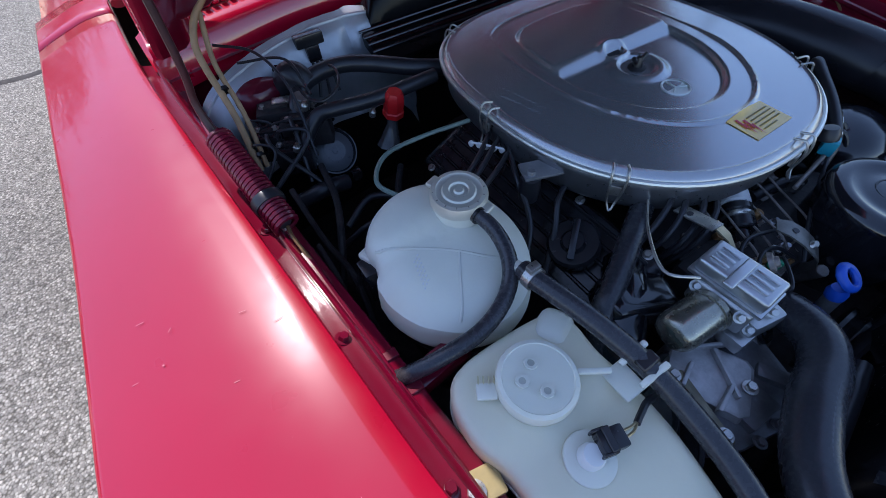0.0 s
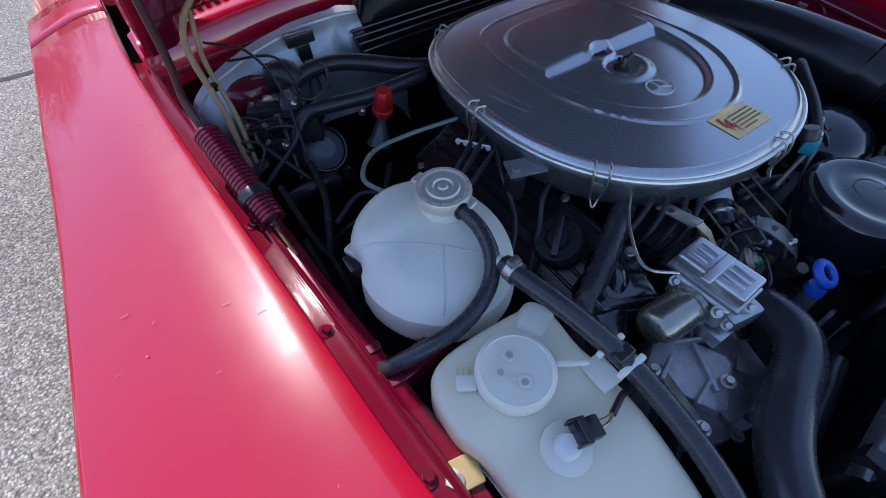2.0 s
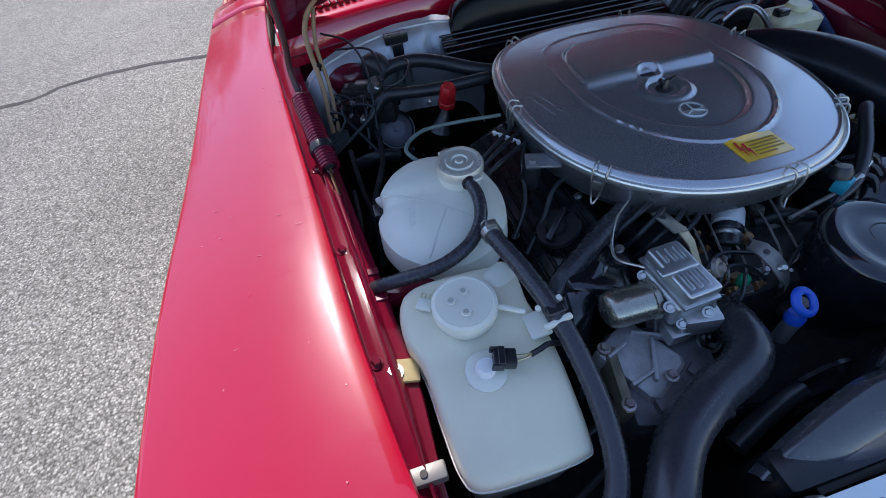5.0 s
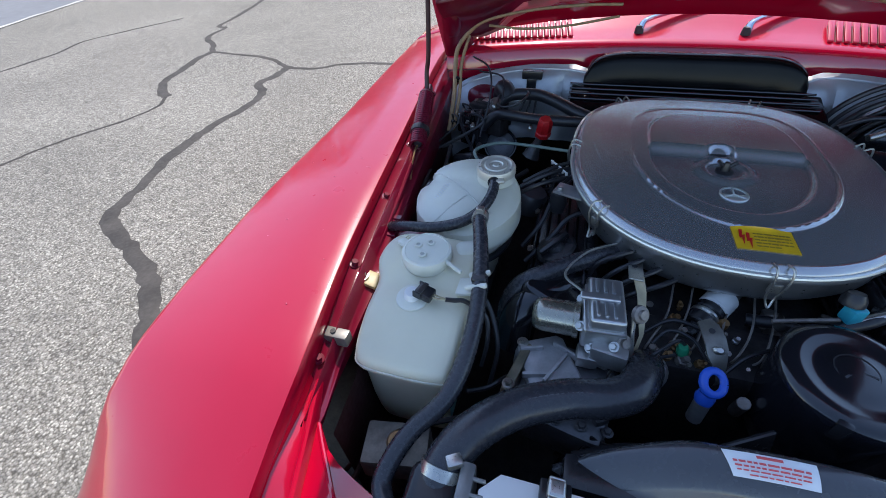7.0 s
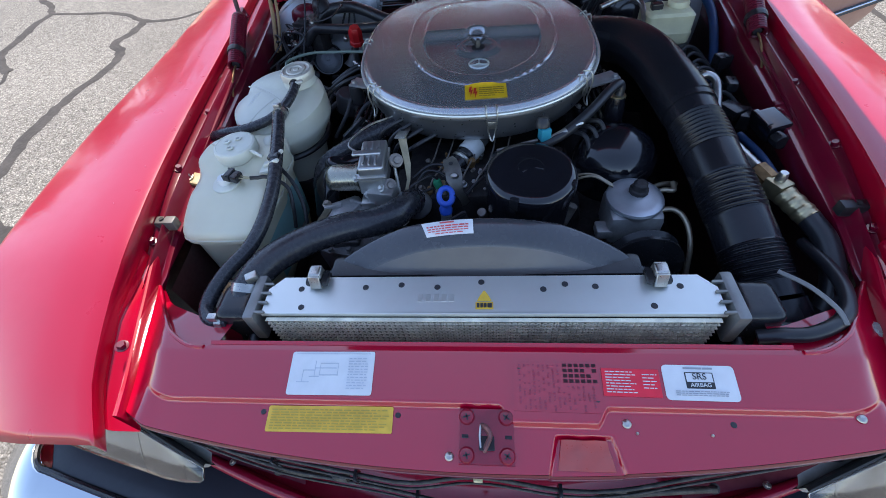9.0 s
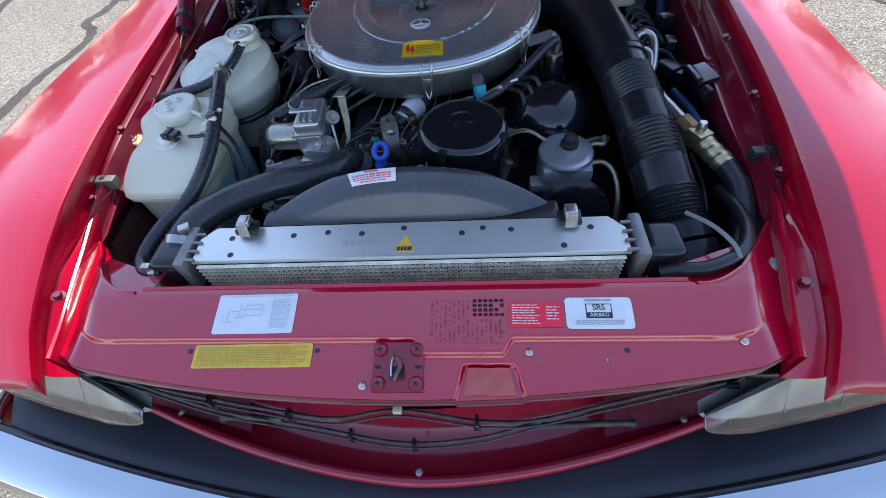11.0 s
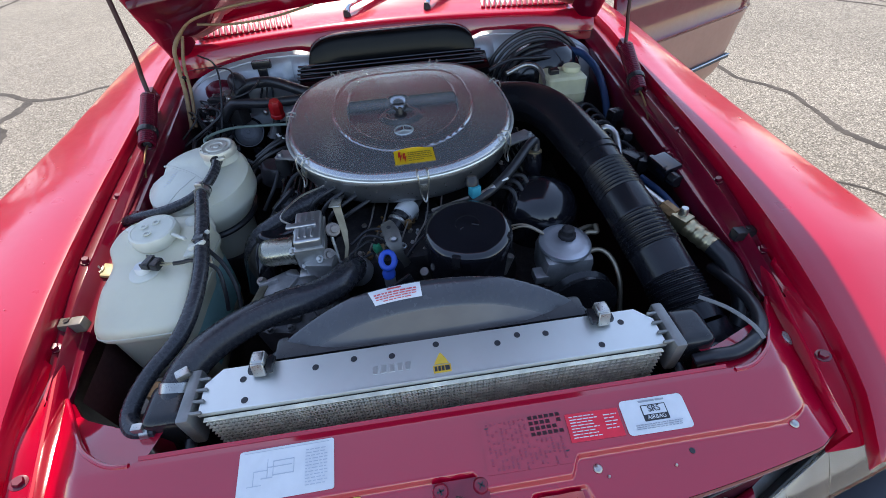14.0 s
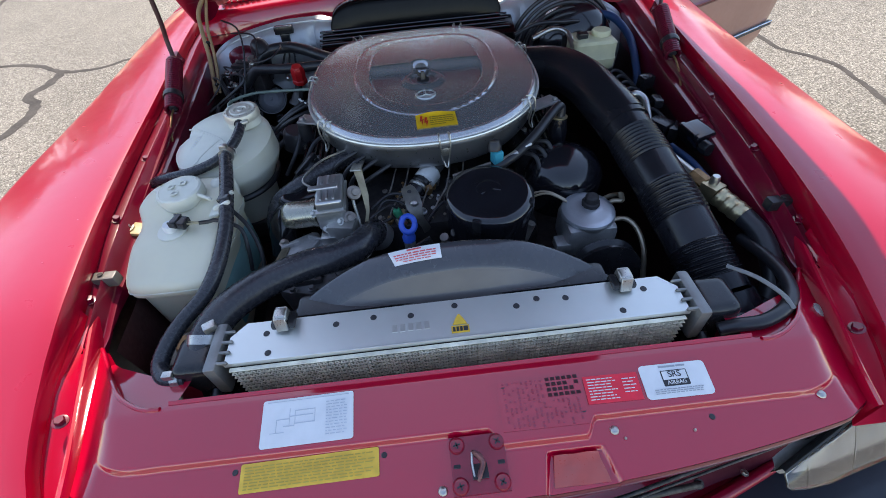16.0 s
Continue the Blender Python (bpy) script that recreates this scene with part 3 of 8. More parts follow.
def crease_y(x):
    return -0.141 - 0.019 * step(x, 0.020, 0.036) * (1 - step(x, 0.134, 0.150)) + 0.02 * step(abs(x), 0.41, 0.47)


def panel_z(x, y):
    e = interp(RIDGE_X, y)
    z = 0.803 - 0.20 * max(0.0, -0.078 - y)
    z -= 0.008 * step(crease_y(x) - y, -0.0030, 0.0045) * (1 - step(abs(x), 0.425, 0.455))
    dent = step(x, 0.084 + 0.25 * (y + 0.168), 0.090 + 0.25 * (y + 0.168)) * (1 - step(x, 0.146 - 0.28 * (y + 0.168), 0.152 - 0.28 * (y + 0.168))) * step(-0.168 - y, 0.0, 0.005)
    z -= 0.007 * dent
    k = step(abs(x), e - 0.060, e + 0.004)
    return z + (0.772 + 0.03 * max(0.0, y) - z) * k


def panel_at(u, s):
    """A place on the lock panel: u across, s from its front edge (0) to its rear edge (1)."""
    y = panel_front(u) + (panel_rear(u) - panel_front(u)) * s
    x = u
    if abs(u) > 0.44:
        x = math.copysign(0.44 + (abs(u) - 0.44) * (interp(RIDGE_X, y) + 0.003 - 0.44) / 0.105, u)
    return x, y, panel_z(x, y)


bm = B()
xs = sorted({round(-0.545 + 0.01 * k, 4) for k in range(110)} | {round(0.012 + 0.002 * k, 4) for k in range(76)} | {-0.376, 0.376, -0.384, 0.384})
rows = [[panel_at(x, k / 110) for x in xs] for k in range(111)]
slab(bm, rows, 0.004)
lock_panel = part("lock_panel", bm, RED, car, "glossy red panel behind the grille opening", sharp=60)
bm = B()
slab(bm, [[(x, -0.071 + 0.004 * k, panel_z(x, -0.068) + 0.001 + (0.003 if k else 0)) for x in [-0.374 + 0.022 * i for i in range(35)]] for k in range(2)], 0.02)
part("panel_lip", bm, RED, car)
for side in (-1, 1):
    bm = B()
    pts = [panel_at(side * x, 1) for x in (0.384, 0.40, 0.42, 0.45, 0.475, 0.50, 0.52, 0.538)]
    tube(bm, pts, 0.003, 8, 4)
    part("cutout_rim", bm, RED, car)
    shelf = []
    for x in (0.376, 0.384, 0.40, 0.42, 0.45, 0.475, 0.50, 0.52, 0.542):
        q, w = Vector(panel_at(side * x, 1)), 0.046 * (1 - step(x, 0.42, 0.545))
        shelf.append([q + Vector((-side * 0.25 * w * a, w * a, -d)) for a, d in ((0, 0.001), (0.02, 0.010), (0.5, 0.013), (0.97, 0.015), (1.0, 0.018))])
    bm = B()
    loft(bm, shelf)
    part("cutout_shelf", bm, RED, car, sharp=40)
    bm = B()
    loft(bm, [[r[-1] + Vector((side * 0.1 * d, -0.2 * d, -d)) for d in (0, 0.05, 0.15, 0.33)] for r in shelf])
    part("cutout_wall", bm, RED_SHADED, car)
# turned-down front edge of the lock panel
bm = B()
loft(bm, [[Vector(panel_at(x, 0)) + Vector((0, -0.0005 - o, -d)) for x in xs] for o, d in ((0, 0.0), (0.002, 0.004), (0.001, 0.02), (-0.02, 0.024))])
part("panel_flange", bm, RED_SHADED, car)
# slots, holes and screws in the lock panel
for x, y in ((-0.104, -0.153), (-0.279, -0.153), (0.286, -0.154), (0.046, -0.096), (0.137, -0.133), (-0.519, -0.019)):
    bm = B()
    lathe(bm, [(0, 0.0009), (0.0032, 0.0009), (0.0036, 0.0)], (x, y, panel_z(x, y)), seg=14)
    part("panel_hole", bm, INK, lock_panel)
for x, y in ((0.168, -0.156), (-0.039, -0.196), (0.423, -0.144), (0.178, -0.166), (0.260, -0.166)):
    r = 0.0055 if x not in (0.178, 0.260) else 0.0018
    bm = B()
    lathe(bm, [(0, 0.0032), (r * 0.55, 0.0032), (r * 0.9, 0.002), (r, 0.0005)], (x, y, panel_z(x, y)), seg=14)
    box(bm, (x, y, panel_z(x, y) + 0.0033), (r * 1.2, r * 0.25, 0.0006), 0)
    part("panel_screw", bm, STEEL, lock_panel)
bm = B()
lathe(bm, [(0, 0.003), (0.005, 0.003), (0.0055, 0.002), (0.0074, 0.003), (0.0084, 0.001), (0.0108, 0.0008), (0.011, 0)], (0.510, -0.026, panel_z(0.510, -0.026)), (0.12, -0.05, 1), seg=24)
part("panel_plug", bm, shade("grey_plug", (0.42, 0.42, 0.40), 0.4, 0.4), lock_panel)
# stamped plate with a punched grid and columns of marks
plate = part("stamped_plate", decal(B(), panel_z, 0.090, -0.1195, 0.104, 0.057, -0.5, 0, 1, 0, 1, 0.0012, 10, 0.002), RED, lock_panel)
rng = random.Random(3)
HOLES = shade("dark_red_holes", (0.05, 0.003, 0.008), 0.6)
for j in range(4):
    for i in range(6):
        if rng.random() < 0.85:
            x, y = 0.1015 + 0.0070 * i, -0.0940 - 0.0062 * j
            part("punched_hole", box(B(), (x, y, panel_z(x, y) + 0.0014), (0.0050, 0.0042, 0.0006), 0), HOLES, plate)
STAMP = shade("stamped_pink", (0.42, 0.05, 0.09), 0.4)
bm = B()
for k in range(16):
    x = 0.0465 + 0.0058 * k
    y = -0.0935 if x < 0.098 else -0.1185
    while y > -0.1445:
        long = rng.choice((0.0012, 0.0022, 0.0034))
        if rng.random() < 0.8:
            box(bm, (x, y - long / 2, panel_z(x, y) + 0.0014), (0.0024, long, 0.0006), 0)
        y -= long + (0.0012 if rng.random() < 0.75 else 0.005)
part("stamped_text", bm, STAMP, plate)["kind"] = "stuff"
# hood latch plate
LX, LY = 0.005, -0.1745
LATCH = shade("latch_red", (0.27, 0.006, 0.026), 0.42, 0.0, 0.5, 0.25, 40, spec=0.2)
LZ = panel_z(LX, LY)
bm = B()
slab(bm, [[(LX + a * 0.032, LY + b * 0.0295, panel_z(LX, LY + b * 0.0295) + 0.0045) for a in (-1, -0.94, -0.5, 0, 0.5, 0.94, 1)] for b in (-1, -0.92, -0.4, 0, 0.4, 0.92, 1)], 0.004)
latch = part("latch_plate", bm, LATCH, car, "red painted hood latch plate with four screws")
for sx in (-1, 1):
    part("latch_slot", box(B(), (LX + sx * 0.0255, LY, LZ + 0.0044), (0.008, 0.006, 0.0012), 0.0004, (-11, 0, 0), 1), INK, latch)
    for sy in (-1, 1):
        q = Vector((LX + sx * 0.0235, LY + sy * 0.0205, panel_z(LX, LY + sy * 0.0205) + 0.0042))
        boss = part("latch_screw", lathe(B(), [(0, 0.0055), (0.004, 0.0055), (0.0075, 0.0045), (0.0092, 0.002), (0.0096, 0)], q, (0, -0.2, 1), 18), LATCH, latch)
        bm = B()
        for a in (35 + 20 * sx, 125 + 20 * sx):
            box(bm, q + Vector((0, -0.0011, 0.0056)), (0.0085, 0.0016, 0.0008), 0, (0, 0, a))
        part("screw_cross", bm, INK, boss)
part("latch_opening", box(B(), (LX, LY - 0.002, LZ + 0.0042), (0.018, 0.030, 0.0014), 0.0004, (-11, 0, 0), 1), INK, latch)
bm = tube(B(), [(LX - 0.006, LY + 0.012, LZ + 0.004), (LX + 0.001, LY + 0.006, LZ + 0.010), (LX + 0.004, LY - 0.002, LZ + 0.011), (LX, LY - 0.011, LZ + 0.008), (LX - 0.003, LY - 0.016, LZ + 0.003)], 0.0042, 10, 5, 0.7)
part("latch_hook", bm, shade("worn_hook", (0.22, 0.09, 0.09), 0.4, 0.4, var=0.4, scale=90), latch, "worn red and grey latch hook")
part("latch_spring", tube(B(), [(LX - 0.007, LY - 0.014, LZ + 0.006), (LX - 0.008, LY, LZ + 0.007), (LX - 0.007, LY + 0.012, LZ + 0.006)], 0.0014, 8, 4), STEEL, latch)
bm = B()
slab(bm, [[(0.118 + (0.026 + 0.006 * j / 5) * (i / 4 - 1), -0.174 - 0.0062 * j, panel_z(0.118, -0.174 - 0.0062 * j) + 0.002 + 0.0012 * math.sin(i * 1.3 + j) + 0.003 * (j == 0)) for i in range(9)] for j in range(6)], 0.001)
# orange-red of the catch holds light bounced into the recess
part("safety_catch", bm, shade("bounce_lit_catch", (0.50, 0.05, 0.03), 0.3, 0.0, 0.6, var=0.15, scale=30), latch, "bent safety catch in a recess, bounced light put in as orange-red", sharp=60)
horn_disc = thing("horn", (-0.003, -0.12, 0.424), "dusty dark grey horn disc behind the grille gap", "horn")
part("horn_face", lathe(B(), [(0.055, -0.02), (0.058, -0.004), (0.055, 0.002), (0.040, 0.005), (0.038, 0.002), (0.014, 0.006), (0, 0.006)], (-0.003, -0.135, 0.454), (0, -0.75, 0.66), 40), shade("dusty_horn", (0.055, 0.052, 0.046), 0.5, 0.3, var=0.3, scale=20, dust=0.2), horn_disc)
part("horn_nut", bolt(B(), (-0.003, -0.140, 0.458), 0.007, (0, -0.75, 0.66)), STEEL, horn_disc)
part("horn_stay", box(B(), (-0.003, -0.115, 0.434), (0.03, 0.03, 0.004), 0.001, (40, 0, 0)), DARK, horn_disc)

# Lower front: valance, slam gap, bumper.
def nose(x, a=0.264, k=0.105):
    return -a + k * (abs(x) / 0.5) ** 1.7


XN = [-0.53 + 0.0265 * k for k in range(41)]
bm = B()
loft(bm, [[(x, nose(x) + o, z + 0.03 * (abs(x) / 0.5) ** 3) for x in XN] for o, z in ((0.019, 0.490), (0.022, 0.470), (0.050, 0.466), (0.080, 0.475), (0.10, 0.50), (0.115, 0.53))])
# valance and lip share a red with their shade put into it
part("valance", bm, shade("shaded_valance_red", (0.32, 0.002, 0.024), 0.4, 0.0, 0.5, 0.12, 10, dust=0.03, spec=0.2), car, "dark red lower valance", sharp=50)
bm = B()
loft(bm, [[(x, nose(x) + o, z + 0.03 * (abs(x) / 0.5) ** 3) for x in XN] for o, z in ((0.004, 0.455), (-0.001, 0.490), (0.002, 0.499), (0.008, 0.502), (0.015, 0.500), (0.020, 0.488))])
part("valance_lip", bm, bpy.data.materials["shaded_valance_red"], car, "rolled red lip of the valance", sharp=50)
for x in (-0.445, 0.437, 0.0):
    part("valance_screw", bolt(B(), (x, nose(x) + 0.02, 0.505 + 0.03 * (abs(x) / 0.5) ** 3), 0.004), STEEL, car)
for side in (-1, 1):
    bm = B()
    loft(bm, [[(side * x, y, z) for x, y, z in ((0.30, -0.13, 0.60), (0.40, -0.125, 0.64), (0.50, -0.12, 0.66), (0.54, -0.11, 0.66))], [(side * x, y, z) for x, y, z in ((0.31, -0.15, 0.53), (0.40, -0.145, 0.535), (0.50, -0.14, 0.54), (0.54, -0.13, 0.54))],
              [(side * x, y, z) for x, y, z in ((0.31, -0.185, 0.508), (0.40, -0.165, 0.512), (0.50, -0.15, 0.52), (0.54, -0.14, 0.52))]])
    # gap's shade is put into the dark red of this sheet
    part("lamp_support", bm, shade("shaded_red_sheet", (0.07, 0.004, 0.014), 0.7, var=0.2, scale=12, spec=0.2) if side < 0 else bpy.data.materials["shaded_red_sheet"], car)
    part("mount_bolt", bolt(B(), (side * 0.348, -0.172, 0.545), 0.0055, (0, -0.5, 0.8)), DARK, car)
# black sheet puts the deep shade of the grille gap into colour
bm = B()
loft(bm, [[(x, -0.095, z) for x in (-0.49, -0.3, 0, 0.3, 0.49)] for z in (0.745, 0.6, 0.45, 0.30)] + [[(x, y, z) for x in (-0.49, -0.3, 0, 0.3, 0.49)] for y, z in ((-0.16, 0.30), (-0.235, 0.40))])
part("grille_backing", bm, PAD_AND_VOID, car, "black sheet standing for the void behind the missing grille")
# cables strung through the grille gap
UPPER_RUN = [(-0.50, -0.150, 0.70), (-0.40, -0.166, 0.685), (-0.30, -0.18, 0.67), (-0.18, -0.195, 0.655), (-0.10, -0.205, 0.665), (-0.01, -0.20, 0.69), (0.10, -0.205, 0.66), (0.18, -0.20, 0.648), (0.28, -0.185, 0.675), (0.42, -0.165, 0.725)]
LOWER_RUN = [(-0.42, -0.165, 0.70), (-0.30, -0.188, 0.64), (-0.16, -0.20, 0.60), (-0.02, -0.215, 0.575), (0.10, -0.21, 0.59), (0.19, -0.2, 0.645)]
STUBS = [[(-0.345, -0.175, 0.555), (-0.30, -0.182, 0.585), (-0.2, -0.195, 0.625)], [(0.345, -0.175, 0.553), (0.30, -0.182, 0.575), (0.18, -0.2, 0.62)]]


def beside(run):
    """A thinner cable clipped just below and in front of another."""
    return [(x, y - 0.005, z - 0.009) for x, y, z in run]


for pts, r in ((UPPER_RUN, 0.0027), (beside(UPPER_RUN), 0.0018), (LOWER_RUN, 0.0026), (beside(LOWER_RUN), 0.0016), (STUBS[0], 0.005), (STUBS[1], 0.005)):
    tagged(part("grille_cable", tube(B(), pts, r, 10, 6), DUSTY), "thin dusty black cable strung through the grille gap", "cable", "cables in the grille gap")
for x, y, z in ((-0.30, -0.182, 0.668), (-0.18, -0.197, 0.652), (-0.1, -0.207, 0.585), (0.0, -0.217, 0.573), (0.1, -0.207, 0.66)):
    bm = B()
    box(bm, (x, y, z), (0.005, 0.016, 0.022), 0.001)
    box(bm, (x, y - 0.004, z - 0.014), (0.010, 0.005, 0.012), 0.001)
    tagged(part("cable_clip", bm, BLACK), "small black plastic clip on a cable", "clip", "clips on the grille cables")
tagged(part("cable_clip", box(B(), (-0.007, -0.203, 0.70), (0.012, 0.010, 0.010), 0.002), TANK_OLD), "small cream plastic clip on a cable", "clip")

bumper = thing("front_bumper", (0, -0.25, 0.33), "chrome front bumper with a black rubber top", "bumper")


def bump_y(x, a=0.312, k=0.128):
    return -a + k * (abs(x) / 0.84) ** 1.6


BLADE = [(-0.925, 0.07), (-0.925, -0.03)]
for k in range(7):
    g = radians(15 * k)
    BLADE.append((-0.865 - 0.060 * math.cos(g), bump_y(0.865) + 0.075 - 0.075 * math.sin(g)))
BLADE += [(-0.84 + 0.042 * k, bump_y(-0.84 + 0.042 * k)) for k in range(41)]
BLADE += [(-x, y) for x, y in reversed(BLADE[:9])]


def along_blade(o, z):
    """The bumper's plan line, set out by o and at height z."""
    row = []
    for k, (x, y) in enumerate(BLADE):
        (x0, y0), (x1, y1) = BLADE[max(k - 1, 0)], BLADE[min(k + 1, len(BLADE) - 1)]
        n = Vector((y1 - y0, x0 - x1, 0)).normalized()
        row.append(Vector((x, y, z)) + n * o)
    return row


bm = B()
loft(bm, [along_blade(o, z) for o, z in ((-0.010, 0.452), (-0.004, 0.458), (0.001, 0.461), (0.010, 0.459), (0.072, 0.436), (0.078, 0.43), (0.094, 0.39), (0.092, 0.36), (0.07, 0.33), (0.02, 0.315))])
part("chrome_blade", bm, CHROME, bumper, "bright chrome bumper blade", sharp=30)
bm = B()
tube(bm, along_blade(-0.007, 0.459), 0.0055, 8, 1)
part("edge_strip", bm, BLACK, bumper, "black strip between rubber and chrome")
XB = [-0.90 + 0.045 * k for k in range(41)]
bm = B()
loft(bm, [[(x, bump_y(x) + o + (0.03 * step(abs(x), 0.80, 0.90) if o > 0.1 else 0.05 * step(abs(x), 0.86, 0.90)), z - 0.008 * step(abs(x), 0.84, 0.90)) for x in XB] for o, z in ((0.20, 0.425), (0.17, 0.440), (0.10, 0.452), (0.04, 0.459), (0.015, 0.460), (0.006, 0.455), (0.004, 0.44))])
part("rubber_top", bm, NAVY, bumper, "black rubber top of the bumper")
for side in (-1, 1):
    part("bumper_arm", box(B(), (side * 0.42, -0.13, 0.36), (0.07, 0.26, 0.08), 0.01), DARK, bumper)

# Head lamps with ribbed glass.
for side in (-1, 1):
    lamp = thing("headlamp", (side * 0.56, -0.16, 0.56), "large headlamp with a ribbed clear glass cover", "headlamp", "front headlamps")
    secs = []
    for x, yt, zt, yb, zb in ((0.404, -0.198, 0.667, -0.210, 0.655), (0.412, -0.194, 0.669, -0.214, 0.650), (0.44, -0.182, 0.678, -0.213, 0.640), (0.48, -0.165, 0.690, -0.208, 0.631), (0.52, -0.148, 0.698, -0.199, 0.626), (0.60, -0.143, 0.694, -0.182, 0.625), (0.68, -0.130, 0.688, -0.163, 0.628), (0.76, -0.108, 0.682, -0.138, 0.632), (0.83, -0.062, 0.676, -0.095, 0.636)):
        secs.append([(side * x, yt + (yb - yt) * t - 0.003 * math.sin(math.pi * t), zt + (zb - zt) * t) for t in (0, 0.12, 0.25, 0.4, 0.55, 0.7, 0.85, 1.0)])
    fine = []
    for a, c in zip(secs, secs[1:]):
        n = max(2, int((c[0][0] - a[0][0]) * side / 0.0016))
        for k in range(n):
            w = 0.0005 * (k % 2)
            fine.append([Vector(p).lerp(Vector(q), k / n) + Vector((0, -w, 0)) for p, q in zip(a, c)])
    fine.append([Vector(p) for p in secs[-1]])
    bm = B()
    loft(bm, fine)
    cover = part("lamp_glass", bm, LENS, lamp, "ribbed clear lamp glass", sharp=80)
    cover.visible_shadow = False
    sol = cover.modifiers.new("sheet", "SOLIDIFY")
    sol.thickness, sol.offset = 0.003, -1.0
    bm = B()
    loft(bm, [[Vector(p) + Vector((0, 0.022, -0.006)) for p in r] for r in secs])
    part("reflector", bm, shade("lamp_reflector", (0.30, 0.29, 0.27), 0.45, 0.5, var=0.25, scale=25) if side < 0 else bpy.data.materials["lamp_reflector"], lamp)
    bm = B()
    loft(bm, [[Vector(r[0]) + Vector((0, o, z)) for r in secs] for o, z in ((-0.0005, 0.0005), (0.002, 0.002), (0.006, 0.0), (0.010, -0.03))])
    part("lamp_rim", bm, shade("black_lamp_seal", (0.02, 0.02, 0.02), 0.5) if side < 0 else bpy.data.materials["black_lamp_seal"], lamp)
    bm = box(B(), (side * 0.478, -0.146, 0.70), (0.035, 0.022, 0.02), 0.003)
    box(bm, (side * 0.44, -0.155, 0.67), (0.04, 0.012, 0.012), 0.002)
    part("lamp_bracket", bm, BLACK, lamp)

# ---------------------------------------------------------------- scuttle, firewall, screen
def cowl_y(x):
    return 1.185 - 0.075 * (abs(x) / 0.62) ** 2


XC = [-0.645 + 0.043 * k for k in range(31)]
bm = B()
loft(bm, [[(x, cowl_y(x) + o, z - 0.012 * (abs(x) / 0.62) ** 2) for x in XC] for o, z in ((-0.036, 0.862), (-0.032, 0.90), (-0.026, 0.922), (-0.019, 0.934), (-0.010, 0.9395), (0.004, 0.942), (0.02, 0.9445), (0.045, 0.949), (0.06, 0.9530), (0.075, 0.9578), (0.085, 0.9615), (0.095, 0.9654), (0.105, 0.9694), (0.115, 0.9734), (0.125, 0.977), (0.14, 0.979), (0.17, 0.980), (0.19, 0.968))])
part("cowl", bm, RED, car, "red cowl panel below the windscreen", sharp=50)
for side in (-1, 1):
    # darker red floor stands for the shade between the slats
    vent = part("cowl_vent", box(B(), (side * 0.45, cowl_y(0.45) + 0.055, 0.9505), (0.28, 0.07, 0.004), 0, (18, 0, side * -9)), DKRED, car)
    for k in range(17):
        x = 0.315 + 0.0165 * k
        y = cowl_y(x) + 0.052
        part("vent_slat", box(B(), (side * x, y, 0.9575), (0.0128, 0.082, 0.008), 0.0035, (20, 0, side * -10), 2), RED, vent)
    rows = [[(side * x, y, z) for x, y, z in ((0.60, cowl_y(0.6) - 0.05, 0.87), (0.655, 1.12, 0.874), (0.655, 1.12, 0.80))], [(side * x, y, z) for x, y, z in ((0.60, 1.20, 0.94), (0.66, 1.22, 0.90), (0.66, 1.22, 0.82))]]
    bm = B()
    loft(bm, rows)
    part("cowl_corner", bm, RED, car)
# upper firewall lip in shade-darkened body red, lower wall with silver insulation
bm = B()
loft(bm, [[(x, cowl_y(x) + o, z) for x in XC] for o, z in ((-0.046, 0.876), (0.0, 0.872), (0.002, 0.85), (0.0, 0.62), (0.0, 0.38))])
part("firewall", bm, RED_SHADED, car)
INS_TOP = [(0.18, 0.80), (0.20, 0.845), (0.235, 0.882), (0.28, 0.897), (0.34, 0.903), (0.43, 0.899), (0.515, 0.886), (0.562, 0.872), (0.60, 0.85), (0.63, 0.82)]
for side, x0, x1 in ((-1, 0.18, 0.63), (1, 0.20, 0.63)):
    rows = []
    for j in range(22):
        t = j / 21
        row = []
        for i in range(46):
            x = x0 + (x1 - x0) * i / 45
            z = interp(INS_TOP, x) - t * 0.19
            bulge = 0.020 * math.sin(math.pi * min(1, t * 1.3)) + 0.012 * noise.noise(Vector((x * 11, z * 10, side * 3))) + 0.004 * noise.noise(Vector((x * 34, z * 30, side)))
            fold = 0.012 * math.exp(-((math.hypot(x - 0.26, z - 0.85) - 0.055) / 0.010) ** 2)
            roll = -0.03 * (1 - step(t, 0.0, 0.10))
            row.append((side * x, cowl_y(x) - 0.105 - 0.045 * t - bulge + fold - 0.5 * roll, z))
        rows.append(row)
    bm = B()
    loft(bm, rows)
    ins = part("firewall_insulation", bm, SHIELD, car, "crumpled silver heat insulation on the firewall")
    part("insulation_hem", tube(B(), [rows[1][k] for k in range(0, 46, 5)], 0.004, 8, 4), SHIELD, ins)
    for x, z in ((0.47, 0.86), (0.30, 0.80)):
        part("insulation_clip", lathe(B(), [(0, 0.004), (0.006, 0.003), (0.008, 0)], (side * x, cowl_y(x) - 0.125, z), (0, -1, 0.3), 12), BLACK, ins)
# black air intake cover in the middle of the firewall
air = thing("air_intake_cover", (0, 1.05, 0.83), "black moulded air intake cover on the firewall", "cover")
bm = B()
rows = []
